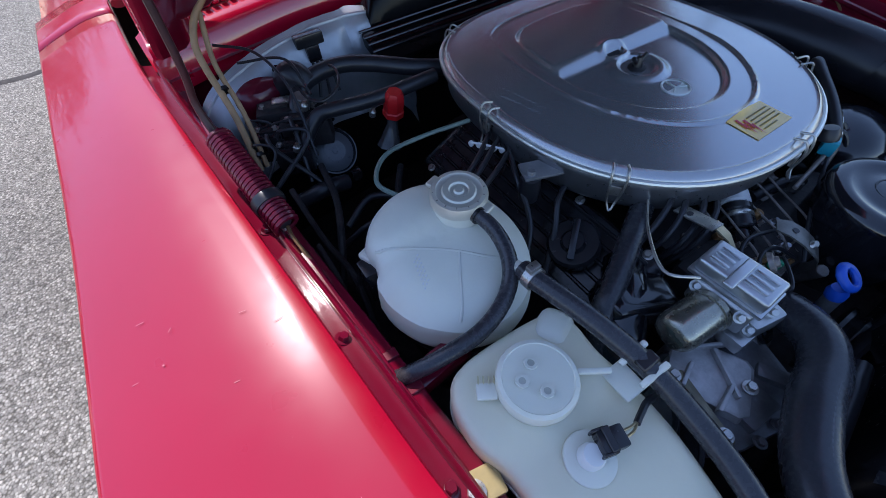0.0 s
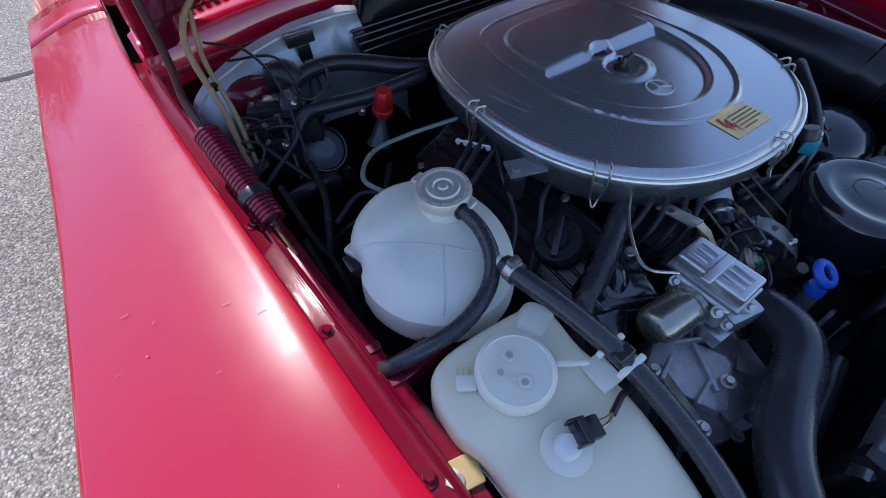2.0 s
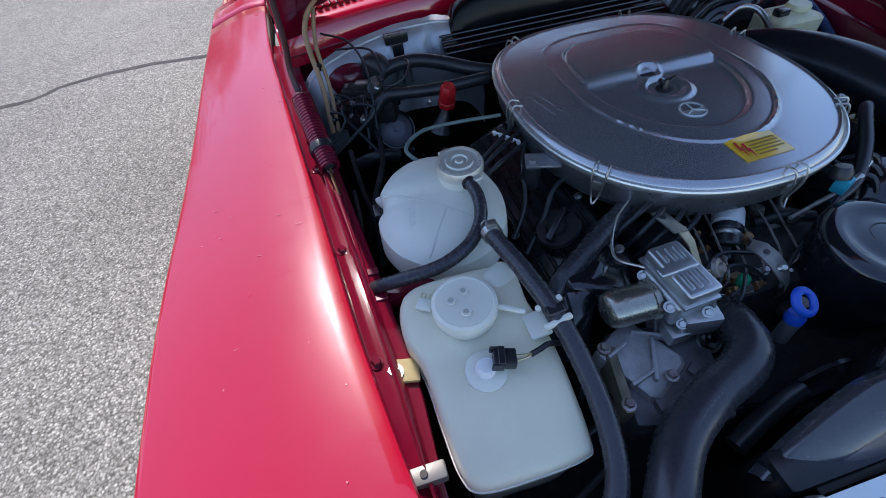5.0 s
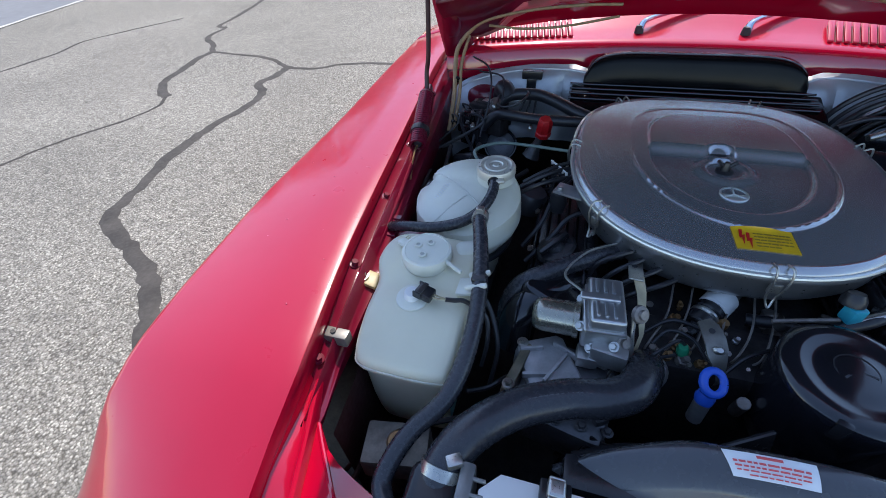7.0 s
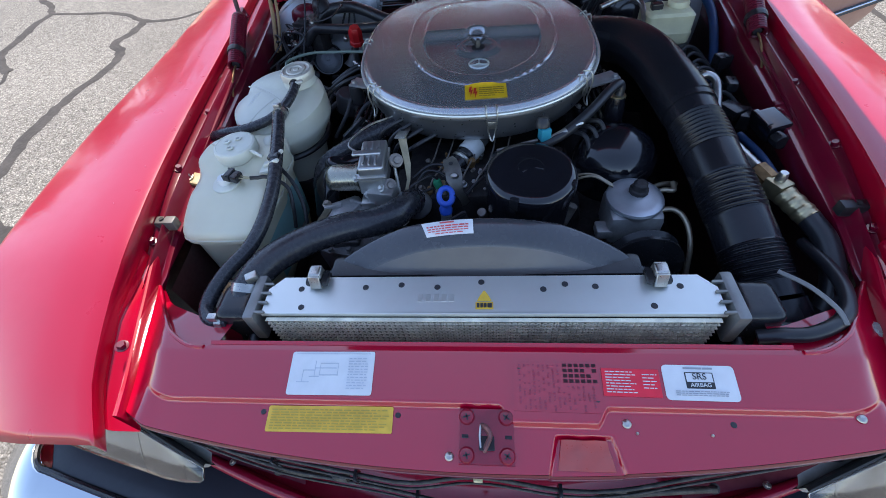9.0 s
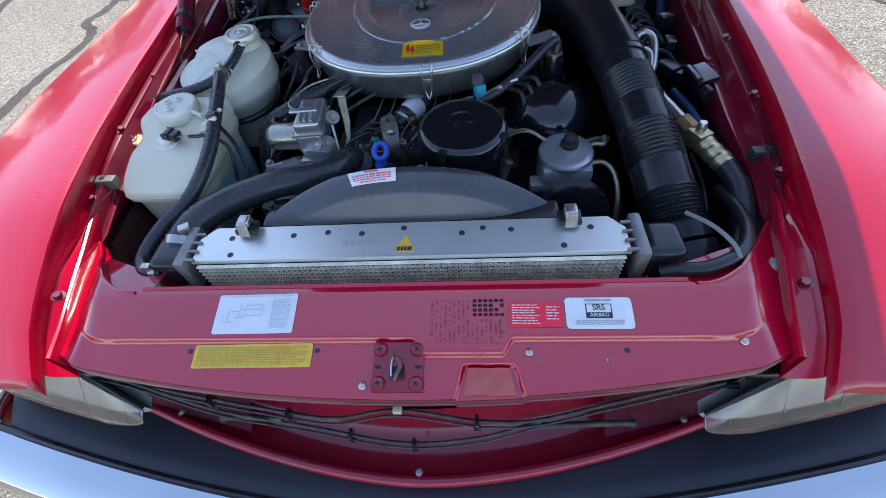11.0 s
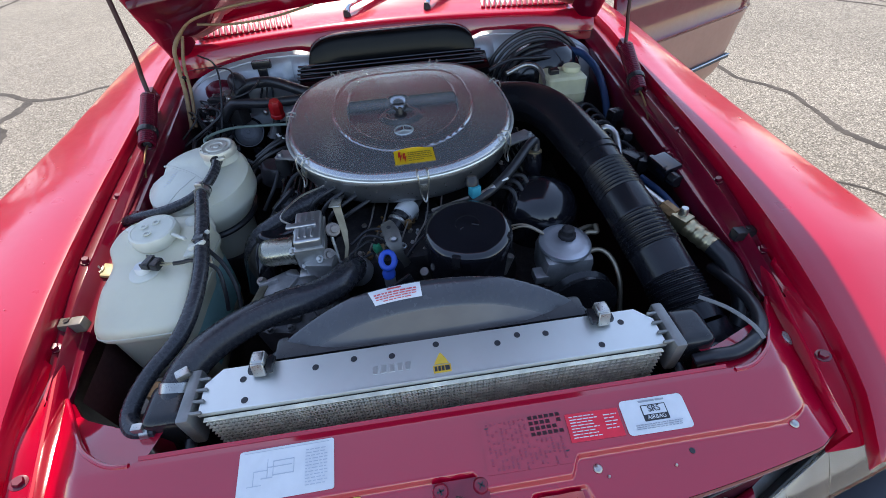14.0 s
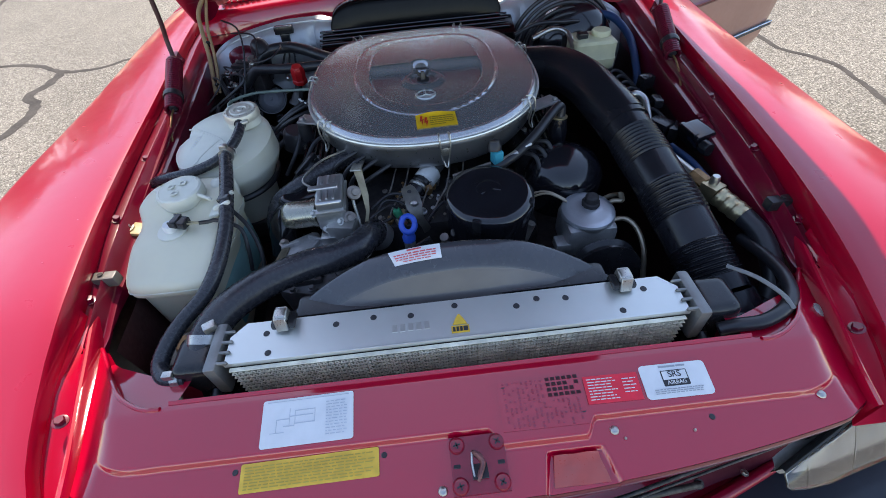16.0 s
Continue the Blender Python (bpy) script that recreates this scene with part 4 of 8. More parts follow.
for k in range(31):
    x = -0.26 + 0.52 * k / 30
    e = 1 - abs(x / 0.26) ** 6
    h = 0.03 + 0.066 * max(0, e) ** 0.5
    rows.append([(x, 1.10, 0.84), (x, 1.10, 0.835 + h), (x, 1.09, 0.842 + h), (x, 1.062, 0.842 + h), (x, 1.052, 0.836 + h), (x, 1.047, 0.826 + h), (x, 1.040, 0.835), (x, 1.03, 0.833), (x, 1.0, 0.832), (x, 0.998, 0.822)])
loft(bm, rows)
SATIN = shade("satin_black", (0.006, 0.006, 0.007), 0.14, var=0.3, spec=0.14, bump=0.00005, bscale=600)
part("cover_shell", bm, SATIN, air)
for y, z in ((1.034, 0.866), (1.016, 0.861), (0.999, 0.855), (0.982, 0.848)):
    part("cover_rib", tube(B(), [(-0.29, y, z), (0.0, y - 0.004, z + 0.002), (0.27, y, z)], 0.003, 8, 8), GLOSS, air)
for x in (-0.2, -0.06, 0.1, 0.22):
    part("cover_screw", bolt(B(), (x, 0.996, 0.838), 0.0045), STEEL, air)
part("cover_tray", box(B(), (0, 1.0, 0.838), (0.57, 0.09, 0.022), 0.004, (16, 0, 0)), SATIN, air)

# windscreen, pillars, wipers
bm = B()
rows = []
for j in range(6):
    t = j / 5
    rows.append([(x * (1 - 0.10 * t), cowl_y(x) + 0.175 + 0.40 * t + 0.03 * (abs(x) / 0.6) ** 2, 0.966 - 0.012 * (abs(x) / 0.62) ** 2 + 0.32 * t) for x in XC])
loft(bm, rows)
ws = part("windscreen", bm, GLASS, car, "clear windscreen glass")
ws.visible_shadow = False
sol = ws.modifiers.new("sheet", "SOLIDIFY")
sol.thickness = 0.005
bm = tube(B(), [(x, cowl_y(x) + 0.17 + 0.03 * (abs(x) / 0.6) ** 2, 0.968 - 0.012 * (abs(x) / 0.62) ** 2) for x in XC[::3]], 0.011, 10, 4)
part("screen_trim", bm, CHROME, car)
for side in (-1, 1):
    part("screen_pillar", tube(B(), [(side * 0.655, 1.32, 0.93), (side * 0.63, 1.5, 1.10), (side * 0.585, 1.75, 1.29)], 0.022, 10, 5, 0.7), RED, car)
part("screen_header", tube(B(), [(-0.585, 1.75, 1.288), (0, 1.79, 1.295), (0.585, 1.75, 1.288)], 0.02, 10, 6), RED, car)
for x in (-0.13, 0.13):
    wiper = part("wiper", tube(B(), [(x, cowl_y(x) + 0.035, 0.955), (x + 0.02, cowl_y(x) + 0.06, 0.975), (x + 0.12, cowl_y(x) + 0.12, 0.987), (x + 0.30, cowl_y(x) + 0.18, 0.99)], lambda t: 0.013 - 0.006 * t, 10, 6, 0.6), CHROME, car, "chromed wiper arm")
    part("wiper_blade", tube(B(), [(x + 0.02, cowl_y(x) + 0.17, 0.988), (x + 0.3, cowl_y(x) + 0.19, 0.993), (x + 0.46, cowl_y(x) + 0.19, 0.985)], 0.004, 8, 5), RUBBER, wiper)
    part("wiper_pivot", lathe(B(), [(0, 0.02), (0.009, 0.019), (0.011, 0.012), (0.012, 0)], (x, cowl_y(x) + 0.035, 0.946), seg=16), DARK, wiper)
part("dashboard", box(B(), (0, 1.62, 0.93), (1.15, 0.34, 0.10), 0.04), DASH, car)

# simple body behind the screen
secs = []
for y, w, z in ((1.45, 0.87, 0.90), (2.5, 0.89, 0.89), (2.9, 0.89, 0.90), (3.3, 0.86, 0.86), (3.65, 0.80, 0.78), (3.72, 0.76, 0.70)):
    secs.append([(-w * 0.97, y, 0.30), (-w, y, 0.45), (-w, y, 0.60), (-w * 0.96, y, z - 0.05), (-w * 0.86, y, z), (w * 0.86, y, z), (w * 0.96, y, z - 0.05), (w, y, 0.60), (w, y, 0.45), (w * 0.97, y, 0.30)])
bm = B()
vs = loft(bm, secs)
bm.faces.new(vs[-1])
part("rear_body", bm, RED, car)
# Added black sheets darken the bay's rear corners and lower firewall.
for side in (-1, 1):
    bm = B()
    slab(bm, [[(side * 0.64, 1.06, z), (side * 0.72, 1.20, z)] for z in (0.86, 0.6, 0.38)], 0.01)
    part("bay_corner", bm, PAD_AND_VOID, car)
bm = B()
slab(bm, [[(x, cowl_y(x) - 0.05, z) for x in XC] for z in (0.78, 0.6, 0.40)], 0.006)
part("firewall_mat", bm, PAD_AND_VOID, car, "black sheet added over the lower firewall")
part("bay_floor", box(B(), (0, 0.56, 0.39), (1.24, 1.32, 0.02), 0.004), DARK, car)
for side in (-1, 1):
    part("wheel_house", lathe(B(), [(0.34, 0), (0.345, 0.10), (0.33, 0.22), (0.26, 0.25), (0, 0.25)], (side * 0.80, 0.42, 0.32), (-side, 0, 0), 28), DARK, car)
for x, y in ((-0.72, 0.42), (0.72, 0.42), (-0.72, 2.86), (0.72, 2.86)):
    wheel = part("wheel", lathe(B(), [(0, 0.05), (0.20, 0.06), (0.21, 0.10), (0, 0.09)], (x, y, 0.31), (1 if x > 0 else -1, 0, 0), 32), CAST, car)
    part("tyre", lathe(B(), [(0.20, -0.09), (0.29, -0.09), (0.308, -0.06), (0.31, 0.06), (0.29, 0.10), (0.205, 0.10)], (x, y, 0.31), (1 if x > 0 else -1, 0, 0), 40), TYRE, wheel)

# open front door on the far side of the screen
dl, da = 1.10, radians(63)
dh = Vector((0.88, 1.40, 0))
du, dn = Vector((math.sin(da), math.cos(da), 0)), Vector((math.cos(da), -math.sin(da), 0))


def on_door(u, z, w=0.0):
    return dh + du * u + dn * w + Vector((0, 0, z))


def door_rows(profile):
    rows = []
    for k in range(17):
        u = dl * k / 16
        bot = 0.26 + 0.10 * step(u, 0.95, 1.10)
        end = 0.02 * step(u, 1.0, 1.10)
        rows.append([on_door(u - (0.03 if k == 16 else 0) * t, max(z, bot), w - end) for t, z, w in profile])
    return rows


bm = B()
loft(bm, door_rows(((0, 0.885, -0.06), (0, 0.89, -0.02), (0, 0.875, 0.0), (0, 0.80, 0.012), (0, 0.672, 0.02), (0, 0.662, 0.028), (0, 0.654, 0.026), (0, 0.650, 0.018))))
# the door's shaded side is put into this darker red
door = part("door", bm, RED_SHADED, car, "open red front door with taupe lower cladding", sharp=45)
bm = B()
loft(bm, door_rows(((0, 0.650, 0.017), (0, 0.646, 0.022), (1, 0.56, 0.02), (2, 0.46, 0.012), (3, 0.36, 0.0), (4, 0.29, -0.02), (4, 0.26, -0.06))))
part("door_cladding", bm, TAUPE, door, "taupe painted lower cladding", sharp=45)
sol = door.modifiers.new("sheet", "SOLIDIFY")
sol.thickness, sol.offset = 0.02, -1.0
part("rub_strip", tube(B(), [on_door(0.01, 0.425, 0.018), on_door(0.5, 0.425, 0.018), on_door(1.05, 0.425, 0.012)], 0.014, 8, 6, 0.6), NAVY, door, "black rubbing strip with a chrome line")
part("strip_chrome", tube(B(), [on_door(0.01, 0.432, 0.026), on_door(0.5, 0.432, 0.026), on_door(1.05, 0.432, 0.020)], 0.004, 6, 6), CHROME, door)
bm = B()
tube(bm, [on_door(0.90, 0.775, 0.02), on_door(0.97, 0.775, 0.042), on_door(1.03, 0.775, 0.036), on_door(1.07, 0.775, 0.012)], 0.010, 10, 6)
part("door_handle", bm, CHROME, door, "chrome door handle")
bm = lathe(B(), [(0, 0.06), (0.06, 0.055), (0.085, 0.03), (0.09, 0), (0, 0)], on_door(0.03, 1.03, 0.10), (0.25, -1, 0), 24, 1.0, 0.62)
mir = part("door_mirror", bm, RED, door, "red door mirror")
part("mirror_stalk", box(B(), on_door(0.04, 0.935, 0.06), (0.05, 0.05, 0.09), 0.01), BLACK, mir)

# ---------------------------------------------------------------- hood
HY, HZ, HA = 1.045, 0.935, radians(49)

def on_hood(x, v, w=0.0):
    """A place on the hood: x across, v up from the hinge, w below its skin."""
    w -= 0.075 * max(0.0, 1 - (x / 0.63) ** 2)
    return Vector((x, HY - v * math.cos(HA) - w * math.sin(HA), HZ + v * math.sin(HA) - w * math.cos(HA)))


# unseen upper taper is narrowed to shape the hood's cast shadow
def hood_half(v):
    return interp([(0.0, 0.640), (0.2, 0.626), (0.4, 0.608), (0.63, 0.580), (0.87, 0.545), (1.05, 0.520), (1.25, 0.49)], max(0.0, v))


def hood_bend(x, v):
    return 0.03 * step(v, 1.05, 1.25)


def rear_v(u):
    """How far the hood's rear edge stands off the hinge line."""
    return 0.150 - 0.105 * step(abs(u), 0.66, 0.86)


def rear_skin(u):
    """How far the outer skin's rear edge stands off the hinge line."""
    return 0.02


def rear_edge(x, lift=0.0):
    """The hood's rear edge, standing over the cowl."""
    return Vector((x, 1.150 - 0.02 * (x / 0.6) ** 2, interp([(0.0, 1.018), (0.20, 1.014), (0.33, 1.004), (0.42, 0.990), (0.50, 0.968), (0.58, 0.940), (0.64, 0.925)], abs(x)) + lift))


bm = B()
rows = []
VS = [0.0, 0.03, 0.06, 0.14, 0.25, 0.4, 0.55, 0.7, 0.85, 1.0, 1.1, 1.18, 1.24]
for v in VS:
    rows.append([on_hood(hood_half(v) * u, v + rear_skin(u) * (1 - v / 1.24), hood_bend(hood_half(v) * u, v) - 0.03) for u in [-1 + 0.1 * k for k in range(21)]])
rows.insert(0, [rear_edge(hood_half(0.0) * u, 0.008) for u in [-1 + 0.1 * k for k in range(21)]])
loft(bm, rows)
hood = part("hood", bm, RED, car, "red hood propped open", sharp=50)
sol = hood.modifiers.new("sheet", "SOLIDIFY")
sol.thickness, sol.offset = 0.003, 0.0
# inner frame: rim, ribs and pad
for side in (-1, 1):
    bm = B()
    loft(bm, [[on_hood(side * (hood_half(v) - o), v, w + hood_bend(hood_half(v), v)) for v in (-0.01, 0.06, 0.14, 0.25, 0.4, 0.55, 0.7, 0.85, 1.0, 1.1, 1.2)] for o, w in ((0.0, -0.03), (0.002, 0.005), (0.01, 0.010), (0.05, 0.012), (0.06, 0.006), (0.075, -0.02))])
    part("hood_rim", bm, RED_SHADED, hood)
bm = B()
US = [-1 + 0.0625 * k for k in range(33)]


def pad_edge(u):
    return 0.180 + 0.030 * step(abs(u), 0.40, 0.62) + 0.01 * step(abs(u), 0.72, 0.95)


# crossmember takes a darker red for the shade under the hood
loft(bm, [[on_hood(0.61 * u, rear_v(u) + t * (pad_edge(u) - rear_v(u)), w) for u in US] for t, w in ((0.0, -0.02), (0.02, 0.004), (0.15, 0.012), (0.35, 0.004), (0.55, 0.010), (0.80, 0.022), (0.95, 0.024), (1.0, 0.016), (1.03, -0.01))])
part("hood_crossmember", bm, DKRED, hood)
bm = B()
rows = []
for t in (0.0, 0.15, 0.3, 0.45, 0.6, 0.75, 0.9, 1.0):
    rows.append([on_hood(0.60 * u, rear_v(u) + 0.006, 0.0).lerp(rear_edge(0.61 * u), t) + Vector((0, 0, 0.014 * noise.noise(Vector((u * 7, t * 3.0, 4))) * math.sin(math.pi * t))) for u in US])
loft(bm, rows)
# brown reflections and shade on the red paint put into base colour
part("hood_rear_panel", bm, shade("reflection_brown", (0.34, 0.20, 0.18), 0.32, coat=0.6, var=0.35, scale=9), hood, "inner hood panel with its reflections put in as brown", sharp=12)
bm = B()
tube(bm, [on_hood(0.57 * u, pad_edge(u) + 0.004, 0.016) for u in US[1:-1:2]], 0.004, 8, 4)
part("pad_piping", bm, shade("pad_piping", (0.42, 0.25, 0.24), 0.5), hood)
bm = B()
loft(bm, [[on_hood(0.555 * u * (1 - 0.08 * v), pad_edge(u) * (1 - t) + t * 1.12 + 0.004, 0.008 + 0.004 * noise.noise(Vector((u * 7, v * 9, 0)))) for u in US] for t, v in [(k / 14, 1.2 * k / 14) for k in range(15)]])
part("insulation_pad", bm, PAD_AND_VOID, hood, "black foam insulation pad")
bm = B()
loft(bm, [[on_hood(x, v, 0.022) for x in (-0.272, -0.25, -0.222)] for v in (0.228, 0.246)])
part("hood_label", bm, PAPER, hood, "small white label on the hood's underside")
# tan wiring loom along the hood and down into the bay
loom = thing("wiring_loom", (-0.565, 0.62, 0.74), "tan sleeved wiring loom running up to the hood", "wiring loom")
part("loom_sleeve", tube(B(), [(-0.580, 0.848, 0.795), (-0.579, 0.862, 0.815), (-0.576, 0.90, 0.875), (-0.581, 0.942, 0.94), (-0.576, 0.955, 0.972), on_hood(-0.552, 0.10, 0.03), on_hood(-0.50, 0.135, 0.03), on_hood(-0.40, 0.145, 0.028), on_hood(-0.28, 0.14, 0.026), on_hood(-0.2, 0.125, 0.02)], lambda t: 0.0054 - 0.002 * step(t, 0.5, 0.65), 10, 7), TAN, loom)
part("loom_branch", tube(B(), [on_hood(-0.552, 0.09, 0.03), (-0.566, 0.944, 0.935), (-0.562, 0.90, 0.872), (-0.568, 0.85, 0.797)], 0.0042, 10, 7), TAN, loom)
part("loom_wire", tube(B(), [on_hood(-0.50, 0.115, 0.03), on_hood(-0.42, 0.085, 0.03), on_hood(-0.32, 0.075, 0.028), on_hood(-0.2, 0.085, 0.02)], 0.003, 8, 7), TAN, loom)
part("loom_wire", tube(B(), [on_hood(0.20, 0.16, 0.026), on_hood(0.25, 0.165, 0.03), on_hood(0.30, 0.15, 0.03), on_hood(0.34, 0.165, 0.025)], 0.005, 8, 7), TAN, loom)
for p in ((-0.572, 0.925, 0.905), (-0.570, 0.865, 0.815)):
    part("loom_tie", lathe(B(), [(0, 0), (0.0085, 0), (0.0085, 0.006), (0, 0.006)], p, (0, -0.8, -0.5), 12), BLACK, loom)
for pts in ([(-0.552, 1.02, 0.93), (-0.50, 0.97, 0.92), (-0.48, 0.9, 0.88), (-0.49, 0.82, 0.80)], [(-0.53, 1.0, 0.90), (-0.46, 0.96, 0.9), (-0.45, 0.9, 0.86)]):
    part("loom_wire", tube(B(), pts, 0.0025, 6, 8), RUBBER, loom)

# support rods and counterbalance springs
for side in (-1, 1):
    prop = thing("hood_spring", (side * 0.60, 0.66, 0.80), "dark red coil spring with a support rod for the hood", "spring", "hood counterbalance springs")
    a, c = Vector((side * 0.612, 0.790, 0.914)), Vector((side * 0.590, 0.638, 0.860))
    line, n = [], 25 * 12
    w = (c - a).normalized()
    u = w.orthogonal().normalized()
    v = w.cross(u)
    for k in range(n + 1):
        t = k / n
        ang = 2 * math.pi * 25 * t
        line.append(a.lerp(c, t) + 0.0155 * (math.cos(ang) * u + math.sin(ang) * v))
    part("coil", tube(B(), line, 0.0036, 6, 1), DKRED, prop)
    part("spring_core", rod(B(), a.lerp(c, 0.02), a.lerp(c, 0.98), 0.009, 10), INK, prop)
    part("spring_collar", lathe(B(), [(0.0135, 0), (0.021, 0), (0.022, 0.006), (0.021, 0.014), (0.0135, 0.014)], a.lerp(c, 0.70), w, 20), RUBBER, prop)
    top = on_hood(side * 0.60, 0.345, 0.0)
    part("support_rod", tube(B(), [a + Vector((0, 0, -0.01)), a + Vector((side * 0.004, 0.02, 0.04)), a.lerp(top, 0.35) + Vector((0, 0.012, 0)), top], 0.0056, 10, 6, 0.8), shade("brown_red_rod", (0.05, 0.012, 0.014), 0.4, var=0.3) if side < 0 else bpy.data.materials["brown_red_rod"], prop)
    part("rod_bracket", box(B(), top + Vector((0, 0.01, 0.005)), (0.016, 0.03, 0.05), 0.004, (49, 0, 0)), RED_SHADED, prop)
    part("spring_hook", tube(B(), [c, c + Vector((0.0, -0.02, -0.006)), c + Vector((-side * 0.006, -0.06, -0.02)), c + Vector((-side * 0.012, -0.10, -0.05))], 0.0024, 8, 6), RUSTY, prop)
    bm = box(B(), a + Vector((side * 0.004, 0.012, -0.012)), (0.014, 0.06, 0.03), 0.004, (20, 0, 0))
    bolt(bm, a + Vector((-side * 0.006, 0.02, -0.008)), 0.006, (-side, 0, 0.3))
    part("spring_bracket", bm, RED_SHADED, prop)
    bm = rod(B(), (side * 0.588, 0.60, 0.842), (side * 0.565, 0.31, 0.816), 0.0055, 8)
    part("rail_rod", bm, RED_SHADED, prop)


# ---------------------------------------------------------------- engine
engine = thing("engine", (0, 0.55, 0.42), "grimy dark V8 engine with black valve covers", "engine")
bm = box(B(), (0, 0.58, 0.60), (0.40, 0.62, 0.22), 0.03)
box(bm, (0, 0.30, 0.66), (0.34, 0.10, 0.22), 0.02)
box(bm, (-0.05, 0.36, 0.745), (0.20, 0.16, 0.03), 0.012)
part("engine_block", bm, DARK, engine)
rng = random.Random(21)
FITTING = shade("dull_fittings", (0.26, 0.23, 0.21), 0.45, 0.5, var=0.5, scale=40, bump=0.0004, bscale=200)
for _ in range(46):
    bm = B()
    x, y = rng.uniform(-0.15, 0.17), rng.uniform(0.24, 0.44)
    s = rng.uniform(0.012, 0.034)
    if rng.random() < 0.5:
        box(bm, (x, y, 0.715 + rng.uniform(0, 0.03)), (s, s * rng.uniform(0.6, 1.6), s), 0.003, (0, 0, rng.uniform(0, 90)))
    else:
        rod(bm, (x, y, 0.70), (x + rng.uniform(-0.02, 0.02), y + rng.uniform(-0.02, 0.02), 0.735 + rng.uniform(0, 0.03)), s * 0.35, 10)
    part("fuel_fitting", bm, FITTING, engine)
rng = random.Random(58)
for k in range(26):
    x, y = rng.uniform(-0.13, 0.03), rng.uniform(0.255, 0.40)
    z = 0.742 + rng.uniform(0, 0.03)
    r = rng.uniform(0.0045, 0.009)
    bm = lathe(B(), [(0, 0.016), (r * 0.6, 0.016), (r * 0.7, 0.009), (r, 0.008), (r, 0)], (x, y, z), (rng.uniform(-0.4, 0.4), -0.3, 1), 6)
    rod(bm, (x, y, z - 0.04), (x, y, z), r * 0.8, 8)
    part("fuel_union", bm, (STEEL, RUSTY, CAST, FITTING)[k % 4], engine)
for k in range(6):
    x = -0.13 + 0.028 * k
    part("fuel_pipe", tube(B(), [(x, 0.27 + 0.01 * (k % 3), 0.745), (x + 0.01, 0.28, 0.785), (x + 0.035, 0.33 + 0.008 * (k % 4), 0.790), (x + 0.05, 0.40, 0.80)], 0.0017, 6, 7), FITTING, engine)
for side in (-1, 1):
    tilt = side * 28
    at = Vector((side * 0.245, 0.56, 0.735))
    bm = box(B(), at, (0.135, 0.44, 0.07), 0.018, (0, tilt, 0), 3)
    cover = part("valve_cover", bm, BLACK, engine, "black finned valve cover")
    for k in range(6):
        o = Euler((0, radians(tilt), 0)).to_matrix() @ Vector((-0.05 + 0.02 * k, 0, 0.037))
        part("cover_fin", box(B(), at + o, (0.006, 0.40, 0.008), 0.002, (0, tilt, 0), 1), BLACK, cover)
    for k in range(4):
        for s in (-1, 1):
            o = Euler((0, radians(tilt), 0)).to_matrix() @ Vector((s * 0.061, -0.19 + 0.125 * k, 0.033))
            part("cover_bolt", bolt(B(), at + o, 0.005, Euler((0, radians(tilt), 0)).to_matrix() @ Vector((0, 0, 1))), STEEL, cover)
oil = part("oil_filler_cap", lathe(B(), [(0, 0.026), (0.014, 0.026), (0.018, 0.020), (0.033, 0.020), (0.037, 0.016), (0.038, 0.004), (0.036, 0.0), (0, 0)], (-0.262, 0.445, 0.775), (-0.45, -0.1, 1), 28), BLACK, engine, "black round oil filler cap")
part("cap_grip", box(B(), (-0.272, 0.443, 0.80), (0.06, 0.010, 0.012), 0.003, (0, -24, 40)), BLACK, oil)
# bare metal casting with gearbox-grey housing on the front left
bm = box(B(), (-0.225, 0.205, 0.70), (0.13, 0.13, 0.10), 0.018, (8, 0, -12))
box(bm, (-0.245, 0.17, 0.745), (0.05, 0.03, 0.02), 0.004)
box(bm, (-0.19, 0.175, 0.748), (0.02, 0.05, 0.016), 0.004, (0, 0, 30))
for k in range(4):
    bolt(bm, (-0.27 + 0.033 * k, 0.145, 0.745), 0.005)
part("front_casting", bm, shade("dull_cast", (0.17, 0.17, 0.18), 0.5, 0.6, var=0.35, scale=30, bump=0.0006, bscale=160), engine, "dull grey cast housing")
for side, x, z in ((1, 0.27, 0.66), (-1, -0.16, 0.62), (1, 0.05, 0.60)):
    bm = lathe(B(), [(0, 0.0), (0.05, 0.0), (0.066, 0.004), (0.066, 0.010), (0.055, 0.018), (0.066, 0.026), (0.066, 0.034), (0.04, 0.04), (0, 0.04)], (x, 0.165, z), (0, -1, 0.05), 36)
    part("belt_pulley", bm, BLACK, engine)
bm = B()
for k, (x, z) in enumerate(((0.10, 0.71), (0.21, 0.70))):
    tube(bm, [(-0.1, 0.135, z - 0.03), (0.05, 0.133, z), (0.25, 0.135, z - 0.015)], 0.006, 8, 6, 1.6)
part("drive_belt", bm, RUBBER, engine)

# plug leads and small lines round the air cleaner
LEADS = [
    [(-0.21, 0.40, 0.76), (-0.20, 0.385, 0.82), (-0.15, 0.40, 0.845), (-0.11, 0.44, 0.83)],
    [(-0.195, 0.385, 0.76), (-0.18, 0.37, 0.815), (-0.14, 0.385, 0.84), (-0.09, 0.43, 0.83)],
    [(-0.18, 0.37, 0.75), (-0.165, 0.355, 0.81), (-0.12, 0.37, 0.835), (-0.07, 0.42, 0.83)],
    [(-0.165, 0.36, 0.75), (-0.15, 0.345, 0.80), (-0.10, 0.36, 0.825), (-0.05, 0.41, 0.82)],
    [(0.19, 0.40, 0.82), (0.225, 0.38, 0.83), (0.235, 0.36, 0.79), (0.22, 0.36, 0.74)],
    [(0.18, 0.39, 0.82), (0.21, 0.365, 0.825), (0.22, 0.34, 0.79), (0.20, 0.345, 0.74)],
]
